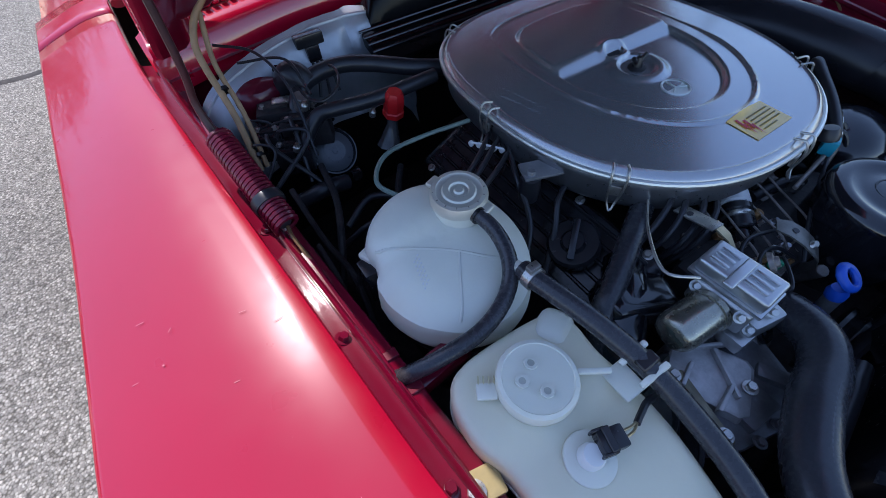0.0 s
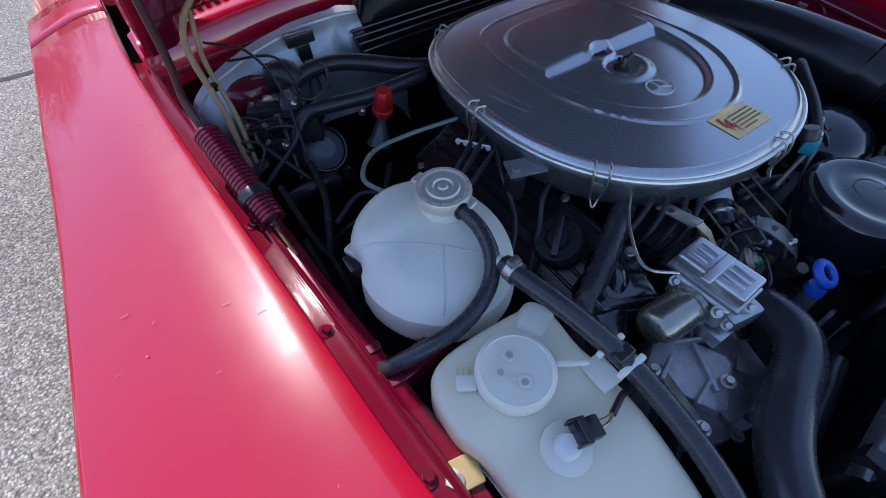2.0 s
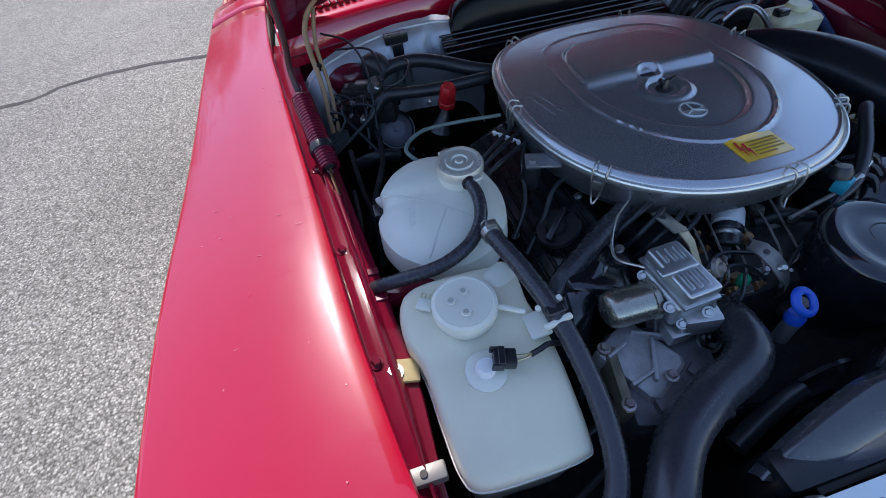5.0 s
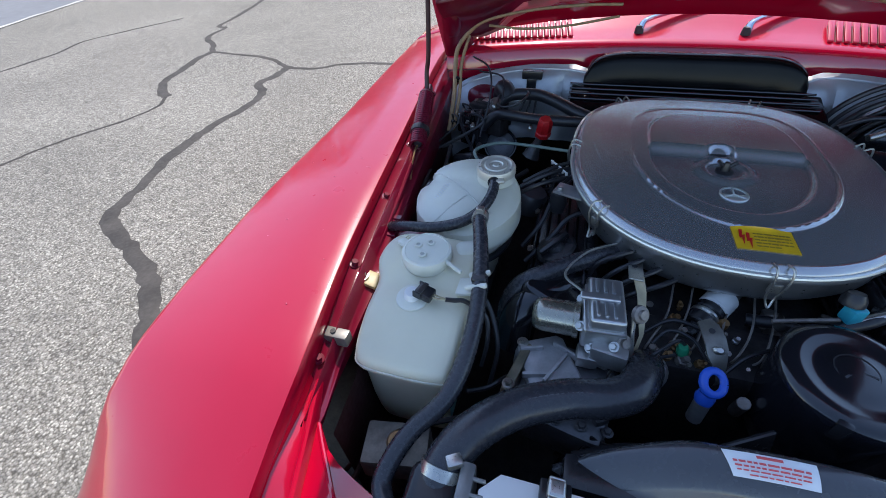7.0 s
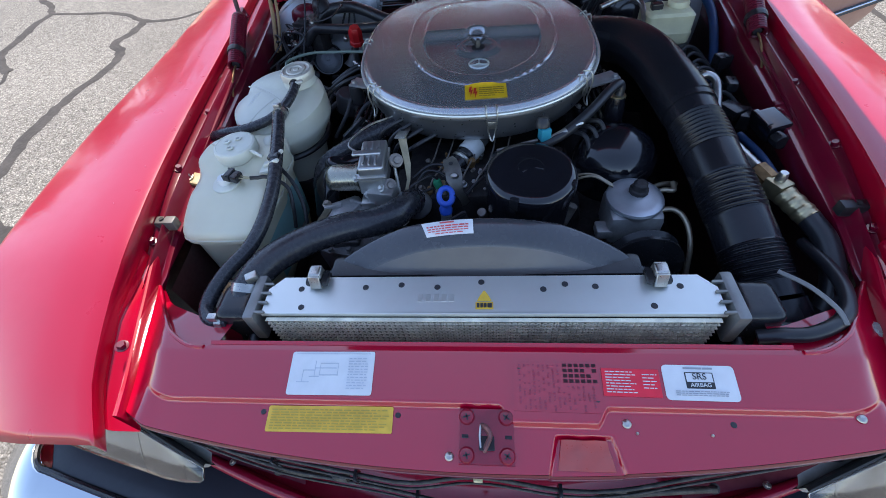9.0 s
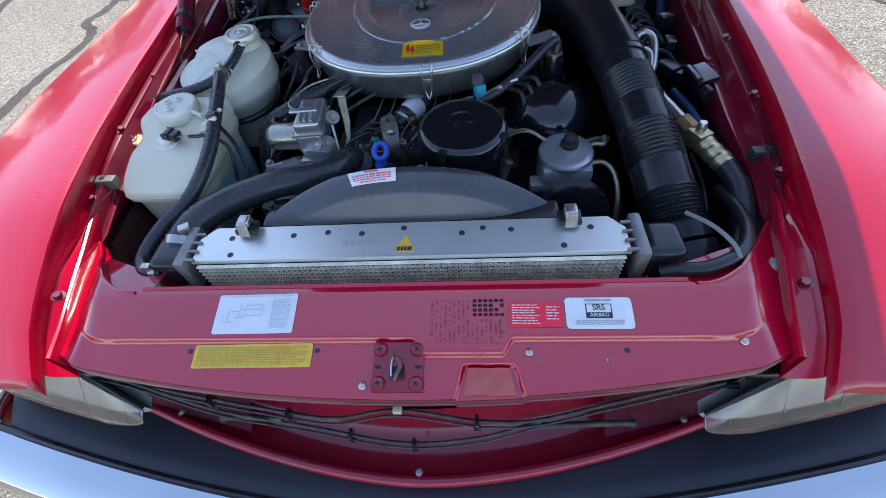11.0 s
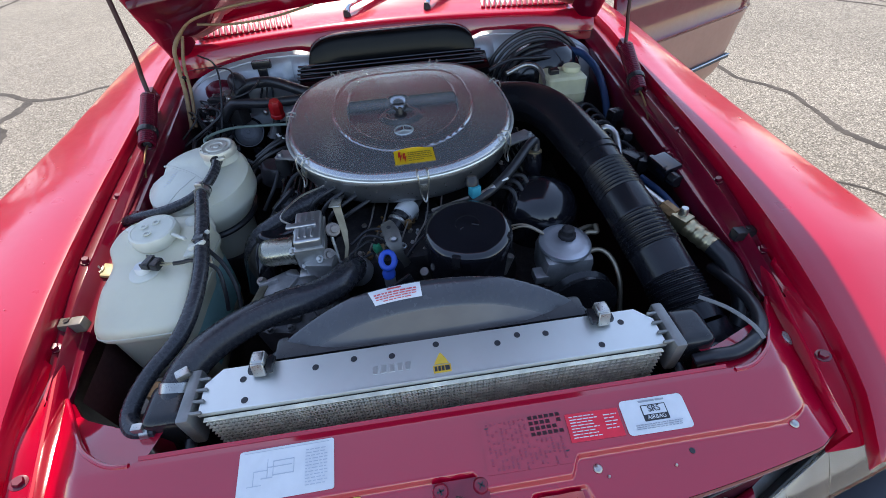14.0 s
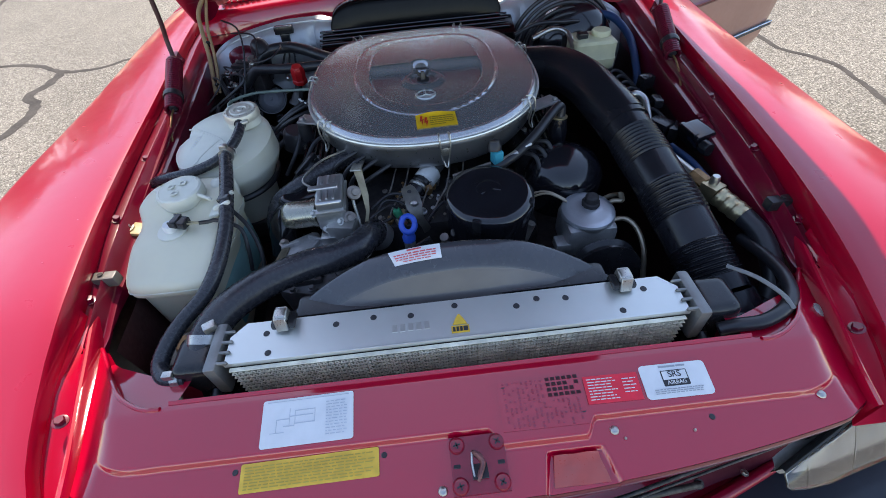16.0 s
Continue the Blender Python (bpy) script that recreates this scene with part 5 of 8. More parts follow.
MORE_LEADS = [
    [(0.165, 0.38, 0.815), (0.195, 0.35, 0.82), (0.20, 0.33, 0.785), (0.185, 0.33, 0.74)],
    [(-0.35, 0.60, 0.82), (-0.30, 0.62, 0.845), (-0.25, 0.66, 0.845), (-0.2, 0.72, 0.82)],
    [(-0.36, 0.585, 0.81), (-0.31, 0.60, 0.84), (-0.26, 0.63, 0.845), (-0.2, 0.68, 0.82)],
    [(-0.37, 0.57, 0.80), (-0.315, 0.575, 0.835), (-0.265, 0.60, 0.84), (-0.2, 0.65, 0.82)],
    [(-0.33, 0.47, 0.76), (-0.30, 0.50, 0.80), (-0.28, 0.56, 0.835), (-0.25, 0.62, 0.84)],
    [(-0.32, 0.44, 0.75), (-0.28, 0.47, 0.79), (-0.25, 0.50, 0.82), (-0.2, 0.52, 0.83)],
]
for pts in (LEADS + MORE_LEADS):
    tagged(part("plug_lead", tube(B(), pts, 0.0042, 8, 8), RUBBER), "black rubber ignition lead beside the air cleaner", "ignition lead", "ignition leads round the air cleaner")
sep = thing("lead_separator", (-0.285, 0.63, 0.83), "white plastic comb holding ignition leads", "lead separator")
bm = B()
for k in range(5):
    lathe(bm, [(0.0026, 0), (0.0046, 0), (0.0046, 0.004), (0.0026, 0.004)], (-0.300 + 0.0075 * k, 0.645 - 0.009 * k, 0.846 - 0.001 * k), (1, 0.2, 0), 10)
tube(bm, [(-0.301, 0.647, 0.849), (-0.285, 0.627, 0.8485), (-0.268, 0.607, 0.846)], 0.0018, 6, 4)
part("comb", bm, WHITE, sep)

# ---------------------------------------------------------------- air cleaner
FX, FY = -0.006, 0.634


def oval(a, k=1.0):
    """Outline of the air cleaner at an angle: flattened sides and a rounder front."""
    c, s = math.cos(a), math.sin(a)
    n = 2.9 if s > 0 else 2.25
    q = (abs(c) ** n + abs(s) ** n) ** (-1 / n)
    return FX + 0.254 * k * q * c, FY + 0.286 * k * q * s


def lid_share(x, y):
    n = 2.9 if y > FY else 2.25
    return (abs((x - FX) / 0.254) ** n + abs((y - FY) / 0.286) ** n) ** (1 / n)


def lid_z(x, y):
    r = lid_share(x, y)
    z = 0.8855 + 0.007 * (1 - r * r)
    z += 0.0026 * step(-abs(r - 0.968), -0.013, -0.003) - 0.005 * step(r, 0.984, 1.0)
    dx, dy = (x - 0.004) / 0.128, (y - 0.642) / 0.168
    n = 2.0 if dy < 0 else 3.6
    d = (abs(dx) ** n + abs(dy) ** n) ** (1 / n)
    inside = step(-d, -1.025, -0.972)
    frontal = step(-y, -0.668, -0.640)
    z += inside * (0.0065 - 0.0150 * frontal)
    z += 0.0046 * step(-abs(d - 1.25), -0.034, 0.0) * (0.25 + 0.75 * step(-y, -0.66, -0.56))
    e = math.hypot((x + 0.004) / 0.036, (y - 0.602) / 0.034)
    z += 0.005 * step(-e, -1.5, -1.1) - 0.0055 * step(-e, -0.95, -0.7)
    o = math.hypot((x + 0.006) / 0.022, (y - 0.652) / 0.019)
    z += 0.004 * step(-o, -1.4, -1.0) - 0.006 * step(-o, -0.85, -0.6)
    return z


cleaner = thing("air_cleaner", (FX, FY, 0.78), "large oval silver air cleaner on top of the engine", "air cleaner")
bm = B()
rings, seg = 120, 200
centre = bm.verts.new((FX, FY, lid_z(FX, FY)))
prev = None
for j in range(1, rings + 1):
    k = j / rings
    ring = []
    for i in range(seg):
        x, y = oval(2 * math.pi * i / seg, k)
        ring.append(bm.verts.new((x, y, lid_z(x, y))))
    for i in range(seg):
        m = (i + 1) % seg
        bm.faces.new((centre, ring[i], ring[m]) if prev is None else (prev[i], prev[m], ring[m], ring[i]))
    prev = ring
low = [bm.verts.new((*oval(2 * math.pi * i / seg, 1.003), 0.874)) for i in range(seg)]
for i in range(seg):
    bm.faces.new((prev[i], prev[(i + 1) % seg], low[(i + 1) % seg], low[i]))
lid = part("lid", bm, LID, cleaner, "pressed silver lid", sharp=60)
bm = B()
loft(bm, [[(*oval(2 * math.pi * i / 120, k), z) for i in range(120)] for k, z in ((1.012, 0.874), (1.016, 0.870), (1.012, 0.866), (0.985, 0.864), (0.975, 0.83), (0.93, 0.812), (0.5, 0.80))], True)
part("pan", bm, shade("pan_silver", (0.34, 0.345, 0.36), 0.3, 0.85, var=0.15, scale=14, dust=0.05), cleaner, "silver lower pan")
bm = B()
tube(bm, [(*oval(2 * math.pi * i / 60, 1.008), 0.877) for i in range(61)], 0.0035, 8, 3)
part("rim_bead", bm, ALU, cleaner)
bm = lathe(B(), [(0, 0.003), (0.012, 0.003), (0.014, 0.0015), (0.014, 0)], (-0.004, 0.602, lid_z(-0.004, 0.602)), seg=24)
part("washer", bm, DARK, lid)
bm = lathe(B(), [(0, 0.016), (0.004, 0.016), (0.006, 0.010), (0.008, 0)], (-0.004, 0.602, lid_z(-0.004, 0.602) + 0.002), seg=16)
for s in (-1, 1):
    tube(bm, [(-0.004 + s * 0.004, 0.602, 0.893), (-0.004 + s * 0.011, 0.602, 0.900), (-0.004 + s * 0.015, 0.602, 0.903)], 0.0035, 8, 4)
part("wing_nut", bm, BLACK, lid, "black wing nut")
part("lid_hole", lathe(B(), [(0, 0.0012), (0.013, 0.0012), (0.014, 0)], (-0.006, 0.652, lid_z(-0.006, 0.652)), seg=20, sy=0.8), INK, lid)
bm = lathe(B(), [(0.0185, 0), (0.0185, 0.0012), (0.0195, 0.0018), (0.0210, 0.0018), (0.0217, 0.001), (0.0217, -0.001)], (-0.002, 0.530, lid_z(-0.002, 0.530)), seg=40)
for k in range(3):
    a = radians(90 + 120 * k)
    q = Vector((-0.002, 0.530, lid_z(-0.002, 0.530) + 0.0008))
    box(bm, q + Vector((math.cos(a), math.sin(a), 0)) * 0.0095, (0.0185, 0.0024, 0.0018), 0.0006, (0, 0, math.degrees(a)), 1)
part("round_emblem", bm, ALU, lid, "raised round emblem")
rng = random.Random(9)
for row, (x0, y0, x1, y1) in enumerate(((-0.214, 0.690, -0.196, 0.60), (-0.226, 0.668, -0.208, 0.590))):
    for k in range(13):
        t = (k + 0.5) / 13
        if rng.random() < 0.8:
            x, y = x0 + (x1 - x0) * t, y0 + (y1 - y0) * t
            part("embossed_mark", box(B(), (x, y, lid_z(x, y) + 0.0001), (rng.uniform(0.003, 0.005), 0.0022, 0.0006), 0.0002, (0, 0, -16), 1), LID, lid)
yel = sticker("yellow high voltage warning sticker on the air cleaner lid", lid_z, 0.011, 0.408, 0.078, 0.047, 1.5, YELLOW, [words(random.Random(int(v * 100)), 0.34, 0.93 - 0.2 * (v < 0.2), v, 0.045, 0.11) for v in (0.16, 0.30, 0.44, 0.58, 0.72)], shade("ochre_print", (0.30, 0.19, 0.02), 0.5), "warning_sticker")
for u, v in ((0.09, 0.50), (0.20, 0.38)):
    bm = B()
    pts = [(0.02, 0.36), (0.08, 0.36), (0.055, 0.10), (0.105, 0.14), (0.05, -0.36), (0.045, -0.02), (0.0, -0.06)]
    vs = []
    for a, c in pts:
        x, y = 0.011 + (a + u - 0.5) * 0.078, 0.408 + (c + v - 0.5) * 0.047
        vs.append(bm.verts.new((x, y, lid_z(x, y) + 0.0021)))
    bm.faces.new(list(reversed(vs)))
    part("lightning_mark", bm, REDPL, yel)

# wire clips round the rim
def rim_clip(a):
    x, y = oval(a, 1.0)
    out = Vector((x - FX, y - FY, 0)).normalized()
    tan = Vector((-out.y, out.x, 0))
    q = Vector((x, y, 0))
    ob = part("rim_clip", tube(B(), [q - out * 0.012 - tan * 0.009 + Vector((0, 0, 0.888)), q + out * 0.004 - tan * 0.010 + Vector((0, 0, 0.890)), q + out * 0.010 - tan * 0.009 + Vector((0, 0, 0.868)), q + out * 0.006 - tan * 0.006 + Vector((0, 0, 0.842)),
                                     q + out * 0.012 + Vector((0, 0, 0.828)), q + out * 0.006 + tan * 0.006 + Vector((0, 0, 0.842)), q + out * 0.010 + tan * 0.009 + Vector((0, 0, 0.868)), q + out * 0.004 + tan * 0.010 + Vector((0, 0, 0.890)), q - out * 0.012 + tan * 0.009 + Vector((0, 0, 0.888))], 0.0016, 8, 6), STEEL, cleaner, "bent wire rim clip")
    part("clip_plate", box(B(), q + out * 0.003 + Vector((0, 0, 0.857)), (0.016, 0.005, 0.016), 0.002, (0, 0, math.degrees(math.atan2(tan.y, tan.x)))), STEEL, ob)


for ang in (276, 322, 219, 176, 18, 65, 125):
    rim_clip(radians(ang))
# side brackets
for x, y, w in ((-0.268, 0.535, -20), (0.262, 0.50, 25)):
    s = -1 if x < 0 else 1
    bm = box(B(), (x - s * 0.018, y, 0.850), (0.07, 0.035, 0.005), 0.002, (0, 0, w))
    bolt(bm, (x + s * 0.008, y, 0.852), 0.006)
    part("mount_bracket", bm, CAST, cleaner)
    part("rubber_mount", lathe(B(), [(0, -0.04), (0.014, -0.04), (0.016, -0.02), (0.014, 0), (0, 0)], (x + s * 0.008, y, 0.848), seg=18), RUBBER, cleaner)

# ---------------------------------------------------------------- intake duct
duct = thing("intake_duct", (0.40, 0.3, 0.68), "black ribbed air intake duct down to the front", "intake duct")
DUCT = shade("duct_black", (0.012, 0.012, 0.016), 0.27, var=0.2, scale=12, rvar=0.0, spec=0.4)
P = [(0.20, 0.76, 0.822), (0.255, 0.735, 0.828), (0.322, 0.675, 0.845), (0.355, 0.58, 0.852), (0.372, 0.47, 0.847), (0.382, 0.40, 0.840), (0.392, 0.30, 0.820), (0.402, 0.20, 0.795), (0.413, 0.11, 0.765), (0.424, 0.045, 0.735), (0.434, -0.01, 0.70)]
part("duct_elbow", tube(B(), P[:6], lambda t: 0.048 + 0.004 * (1 - step(t, 0.0, 0.5)), 28, 10, 0.85), DUCT, duct, "smooth black elbow")


def ribs(t):
    band = max(step(t, 0.10, 0.11) * (1 - step(t, 0.27, 0.28)), step(t, 0.41, 0.42) * (1 - step(t, 0.58, 0.59)), step(t, 0.72, 0.73) * (1 - step(t, 0.90, 0.91)))
    return 0.0445 + band * 0.0019 * math.sin(t * 2 * math.pi * 50)


part("ribbed_hose", tube(B(), P[5:10], ribs, 32, 120), DUCT, duct, "black hose with three ribbed bands")
part("duct_collar", tube(B(), [P[5], tuple(Vector(P[5]).lerp(Vector(P[6]), 0.12))], 0.0475, 28, 2), DUCT, duct)
bm = tube(B(), [P[9], (0.430, 0.015, 0.715), (0.44, -0.02, 0.685), (0.45, -0.05, 0.63)], lambda t: 0.047 + 0.010 * t, 24, 6)
part("duct_mouth", bm, DUCT, duct)
part("duct_flap", box(B(), (0.445, 0.0, 0.752), (0.085, 0.05, 0.004), 0.001, (-22, 8, 12)), DUCT, duct)

# ---------------------------------------------------------------- coolant expansion tank
tank = thing("expansion_tank", (-0.435, 0.49, 0.62), "milky white coolant expansion tank with a steel cap", "coolant tank")
TC = (-0.440, 0.500)


def tank_ring(r, z, n=72):
    out = []
    for k in range(n):
        a = 2 * math.pi * k / n
        c, s = math.cos(a), math.sin(a)
        q = 1.0 - 0.10 * step(-abs(a - radians(165)), -0.20, -0.14) + 0.02 * step(-abs(a - radians(205)), -0.4, -0.2)
        ledge = -0.007 * step(-s * r, -0.30, -0.18) if z > 0.845 else 0.0
        out.append((TC[0] + 0.100 * r * q * c, TC[1] + 0.117 * r * q * s, z + 0.008 * r * s * (z > 0.83) + ledge))
    return out


bm = B()
loft(bm, [tank_ring(r, z) for r, z in ((0.45, 0.66), (0.55, 0.662), (0.60, 0.68), (0.66, 0.735), (0.80, 0.765), (0.94, 0.785), (0.985, 0.797), (0.995, 0.800), (0.995, 0.806), (0.985, 0.809), (0.985, 0.825), (0.965, 0.842), (0.90, 0.853), (0.82, 0.858), (0.75, 0.861), (0.65, 0.864), (0.55, 0.866), (0.45, 0.867), (0.35, 0.868), (0.25, 0.8685), (0.12, 0.869))], True, True)
body = part("tank_body", bm, TANK, tank)
def tank_top(x, y):
    """Height of the tank's skin over a place."""
    r = math.hypot((x - TC[0]) / 0.100, (y - TC[1]) / 0.117)
    s = (y - TC[1]) / 0.117 / max(r, 0.01)
    z = interp([(0.12, 0.869), (0.35, 0.868), (0.55, 0.866), (0.75, 0.861), (0.82, 0.858), (0.90, 0.853), (0.965, 0.842), (0.985, 0.825)], r)
    return z + 0.008 * r * s - (0.007 * step(-s * r, -0.30, -0.18) if z > 0.845 else 0.0)


for path in ([(-0.435, 0.479), (-0.449, 0.457), (-0.464, 0.433), (-0.474, 0.418), (-0.482, 0.410)], [(-0.518, 0.536), (-0.500, 0.528), (-0.479, 0.514), (-0.455, 0.496), (-0.435, 0.479), (-0.41, 0.455), (-0.385, 0.44)]):
    part("mould_seam", tube(B(), [(x, y, tank_top(x, y) - 0.0014) for x, y in path], 0.0022, 8, 5), TANK, body)
for i in range(3):
    for j in range(7):
        x, y = -0.479 - 0.0012 * j - 0.004 * i, 0.502 - 0.0058 * j - 0.003 * i
        part("embossed_dot", box(B(), (x, y, tank_top(x, y) + 0.0003), (0.0028, 0.0016, 0.0008), 0, (0, 0, 30)), WHITE, body)
bm = box(B(), (-0.520, 0.558, 0.832), (0.020, 0.022, 0.010), 0.004, (0, 0, 20), 3)
part("tank_lug", bm, TANK, body)
NECK = Vector((-0.396, 0.536, 0.863))
part("filler_neck", lathe(B(), [(0.036, 0), (0.034, 0.012), (0.033, 0.020), (0, 0.020)], NECK, (0.0, -0.05, 1), 32), TANK, body)
bm = B()
rowsz = [(0.0, 0.0125), (0.005, 0.0125), (0.007, 0.0105), (0.011, 0.0105), (0.013, 0.0125), (0.020, 0.0125), (0.022, 0.0105), (0.027, 0.0105), (0.029, 0.012), (0.034, 0.011), (0.0365, 0.006), (0.0365, -0.004), (0.033, -0.006)]
lathe(bm, rowsz, NECK + Vector((0, 0, 0.018)), (0.0, -0.05, 1), 48)
cap = part("radiator_cap", bm, shade("cap_steel", (0.66, 0.63, 0.54), 0.45, 0.6, var=0.06, scale=30), tank, "stamped steel pressure cap")
for a in (288, 108):
    d = Vector((math.cos(radians(a)), math.sin(radians(a)), 0))
    part("cap_ear", box(B(), NECK + d * 0.036 + Vector((0, 0, 0.019)), (0.022, 0.020, 0.007), 0.0034, (0, 0, a), 3), cap.data.materials[0], cap)
for k in range(14):
    a = 2 * math.pi * k / 14
    part("cap_mark", box(B(), NECK + Vector((0.0315 * math.cos(a), 0.0315 * math.sin(a), 0.0298)), (0.003, 0.0008, 0.0006), 0, (0, 0, math.degrees(a))), FITTING, cap)
part("tank_bracket", box(B(), (-0.525, 0.545, 0.80), (0.03, 0.03, 0.06), 0.004), BLACK, tank)
part("tank_strap", tube(B(), tank_ring(0.80, 0.752, 24) + [tank_ring(0.80, 0.752, 24)[0]], 0.007, 8, 3), RUBBER, tank)
part("tank_foot", box(B(), (-0.44, 0.49, 0.63), (0.12, 0.12, 0.07), 0.01), DARK, tank)
over = thing("overflow_hose", (-0.39, 0.51, 0.87), "black overflow hose lying across the coolant tank", "hose")
part("hose_rubber", tube(B(), [(-0.393, 0.506, 0.878), (-0.390, 0.468, 0.874), (-0.400, 0.430, 0.866), (-0.426, 0.402, 0.856), (-0.470, 0.386, 0.848), (-0.520, 0.388, 0.840), (-0.558, 0.398, 0.826), (-0.578, 0.415, 0.80)], 0.0095, 12, 8), HOSE, over)
part("hose_end", lathe(B(), [(0.0095, 0), (0.0112, 0), (0.0112, 0.008), (0.0095, 0.008)], (-0.393, 0.504, 0.877), (0, -1, 0), 18), BLACK, over)
tagged(part("clear_vent_line", tube(B(), [(-0.44, 0.60, 0.85), (-0.46, 0.64, 0.86), (-0.42, 0.69, 0.855), (-0.35, 0.70, 0.85), (-0.27, 0.69, 0.85)], 0.0035, 8, 8), shade("grey_green_line", (0.16, 0.22, 0.19), 0.35)), "thin grey-green vent line behind the coolant tank", "hose")

hose = thing("coolant_hose", (-0.38, 0.2, 0.78), "long black coolant hose from the tank to the radiator", "hose")
part("hose_rubber", tube(B(), [(-0.396, 0.412, 0.868), (-0.395, 0.389, 0.872), (-0.380, 0.33, 0.868), (-0.367, 0.265, 0.858), (-0.361, 0.21, 0.842), (-0.363, 0.149, 0.826), (-0.376, 0.10, 0.812), (-0.404, 0.062, 0.800), (-0.418, 0.03, 0.792), (-0.422, 0.0, 0.784), (-0.405, -0.022, 0.784), (-0.375, -0.024, 0.786)], 0.0118, 14, 8), HOSE, hose)
for p, w in (((-0.396, 0.402, 0.871), (0.06, -1, 0.05)), ((-0.392, -0.023, 0.785), (1, 0, 0.05))):
    cl = part("hose_clamp", lathe(B(), [(0.0118, 0), (0.0140, 0), (0.0140, 0.011), (0.0118, 0.011)], p, w, 24), STEEL, hose, "steel hose clamp")
    part("clamp_screw", box(B(), Vector(p) + Vector((0, -0.004, 0.016)), (0.014, 0.010, 0.010), 0.002), STEEL, cl)
part("tank_outlet", rod(B(), (-0.400, 0.428, 0.860), (-0.395, 0.395, 0.871), 0.010, 16), TANK, tank)

# ---------------------------------------------------------------- washer tank
# flat colour for discs that stand for shadow inside the cap's holes
CAPHOLE = shade("cap_hole_shadow", (0.42, 0.42, 0.36), 0.6)
wash = thing("washer_tank", (-0.45, 0.24, 0.60), "milky yellowed washer fluid tank with a round cap", "washer tank")


def rrect(x0, x1, y0, y1, z, r=0.022, n=5, tilt=0.0):
    out = []
    for cx, cy, a0 in ((x1 - r, y1 - r, 0), (x0 + r, y1 - r, 90), (x0 + r, y0 + r, 180), (x1 - r, y0 + r, 270)):
        for k in range(n + 1):
            a = radians(a0 + 90 * k / n)
            x, y = cx + r * math.cos(a), cy + r * math.sin(a)
            out.append((x, y, z + tilt * (y - y0)))
    return out


WASH = [(-0.380, 0.140), (-0.376, 0.20), (-0.374, 0.262), (-0.384, 0.30), (-0.382, 0.345), (-0.400, 0.366), (-0.46, 0.372), (-0.515, 0.368), (-0.538, 0.345), (-0.542, 0.30), (-0.530, 0.262), (-0.526, 0.20), (-0.521, 0.150), (-0.505, 0.130), (-0.45, 0.126), (-0.395, 0.128)]
WASH_LINE = spline([(x, y, 0) for x, y in [WASH[-1]] + WASH + WASH[:2]], 5)[5:5 + 5 * len(WASH)]


def wash_top(y):
    return 0.812 + 0.020 * step(y, 0.13, 0.22) + 0.014 * step(y, 0.255, 0.30)


def wash_ring(inset, z, k=1.0, top=None):
    """The tank's outline drawn in by inset and shrunk by k, at height z or at a depth below its top."""
    mid, out = Vector((-0.455, 0.25, 0)), []
    for q in WASH_LINE:
        d = q - mid
        p = mid + d * k * (1 - inset / d.length)
        out.append((p.x, p.y, z if top is None else wash_top(p.y) - top))
    return out


bm = B()
loft(bm, [wash_ring(i, z) for i, z in ((0.032, 0.62), (0.022, 0.628), (0.017, 0.655), (0.013, 0.70), (0.011, 0.772), (0.007, 0.782), (0.001, 0.787), (0.0, 0.792))] + [wash_ring(0.0, 0, 1.0, 0.012), wash_ring(0.002, 0, 1.0, 0.005), wash_ring(0.006, 0, 1.0, 0.0015), wash_ring(0.012, 0, 1.0, 0.0)] + [wash_ring(0.012, 0, k, 0.0) for k in (0.85, 0.65, 0.45, 0.2)], True, True)
wbody = part("tank_body", bm, shade("yellowing_milky_plastic", (0.75, 0.71, 0.54), 0.38, var=0.06, scale=7, sss=0.35, tint=(0.74, 0.64, 0.38), bump=0.00008, bscale=260), wash)
part("mould_seam", tube(B(), [Vector(p) for p in wash_ring(-0.0005, 0.797)] + [Vector(wash_ring(-0.0005, 0.797)[0])], 0.0014, 6, 1), TANK, wbody)
part("tank_lobe", box(B(), (-0.404, 0.348, 0.829), (0.046, 0.040, 0.044), 0.018, (0, 0, 25), 4), TANK, wash)
bm = lathe(B(), [(0.038, -0.016), (0.040, -0.006), (0.040, 0.003), (0.0385, 0.007), (0.0345, 0.0085), (0.0335, 0.0075), (0, 0.0075)], (-0.462, 0.311, 0.857), (0, -0.03, 1), 44)
wcap = part("washer_cap", bm, TANK, wash, "round milky cap with three holes")
box_bm = box(B(), (-0.412, 0.287, 0.858), (0.034, 0.006, 0.006), 0.0025, (0, 0, -32))
part("cap_tab", box_bm, TANK, wcap)
for k in range(4):
    part("cap_rib", box(B(), (-0.509 + 0.0042 * k, 0.341 - 0.0028 * k, 0.8545), (0.0018, 0.014, 0.0026), 0.0006, (0, 0, -32), 1), TANK_OLD, wcap)
part("cap_grip", box(B(), (-0.507, 0.330, 0.853), (0.020, 0.016, 0.006), 0.0025, (0, 0, -32)), TANK, wcap)
for dx, dy in ((0.001, 0.013), (-0.017, 0.004), (-0.004, -0.016)):
    part("cap_ring", lathe(B(), [(0.0036, 0.0), (0.0036, 0.0018), (0.0065, 0.0018), (0.0068, 0)], (-0.460 + dx, 0.312 + dy, 0.866), seg=18), TANK, wcap)
    part("cap_hole", lathe(B(), [(0, 0.0008), (0.0036, 0.0008), (0.0036, 0)], (-0.460 + dx, 0.312 + dy, 0.866), seg=14), CAPHOLE, wcap)
bm = lathe(B(), [(0.0225, -0.008), (0.0245, 0.000), (0.0240, 0.003), (0.0225, 0.004), (0, 0.0045)], (-0.462, 0.235, 0.832), (0, -0.1, 1), 36)
sens = part("level_sensor", bm, TANK, wash, "round white level sensor with a black plug")
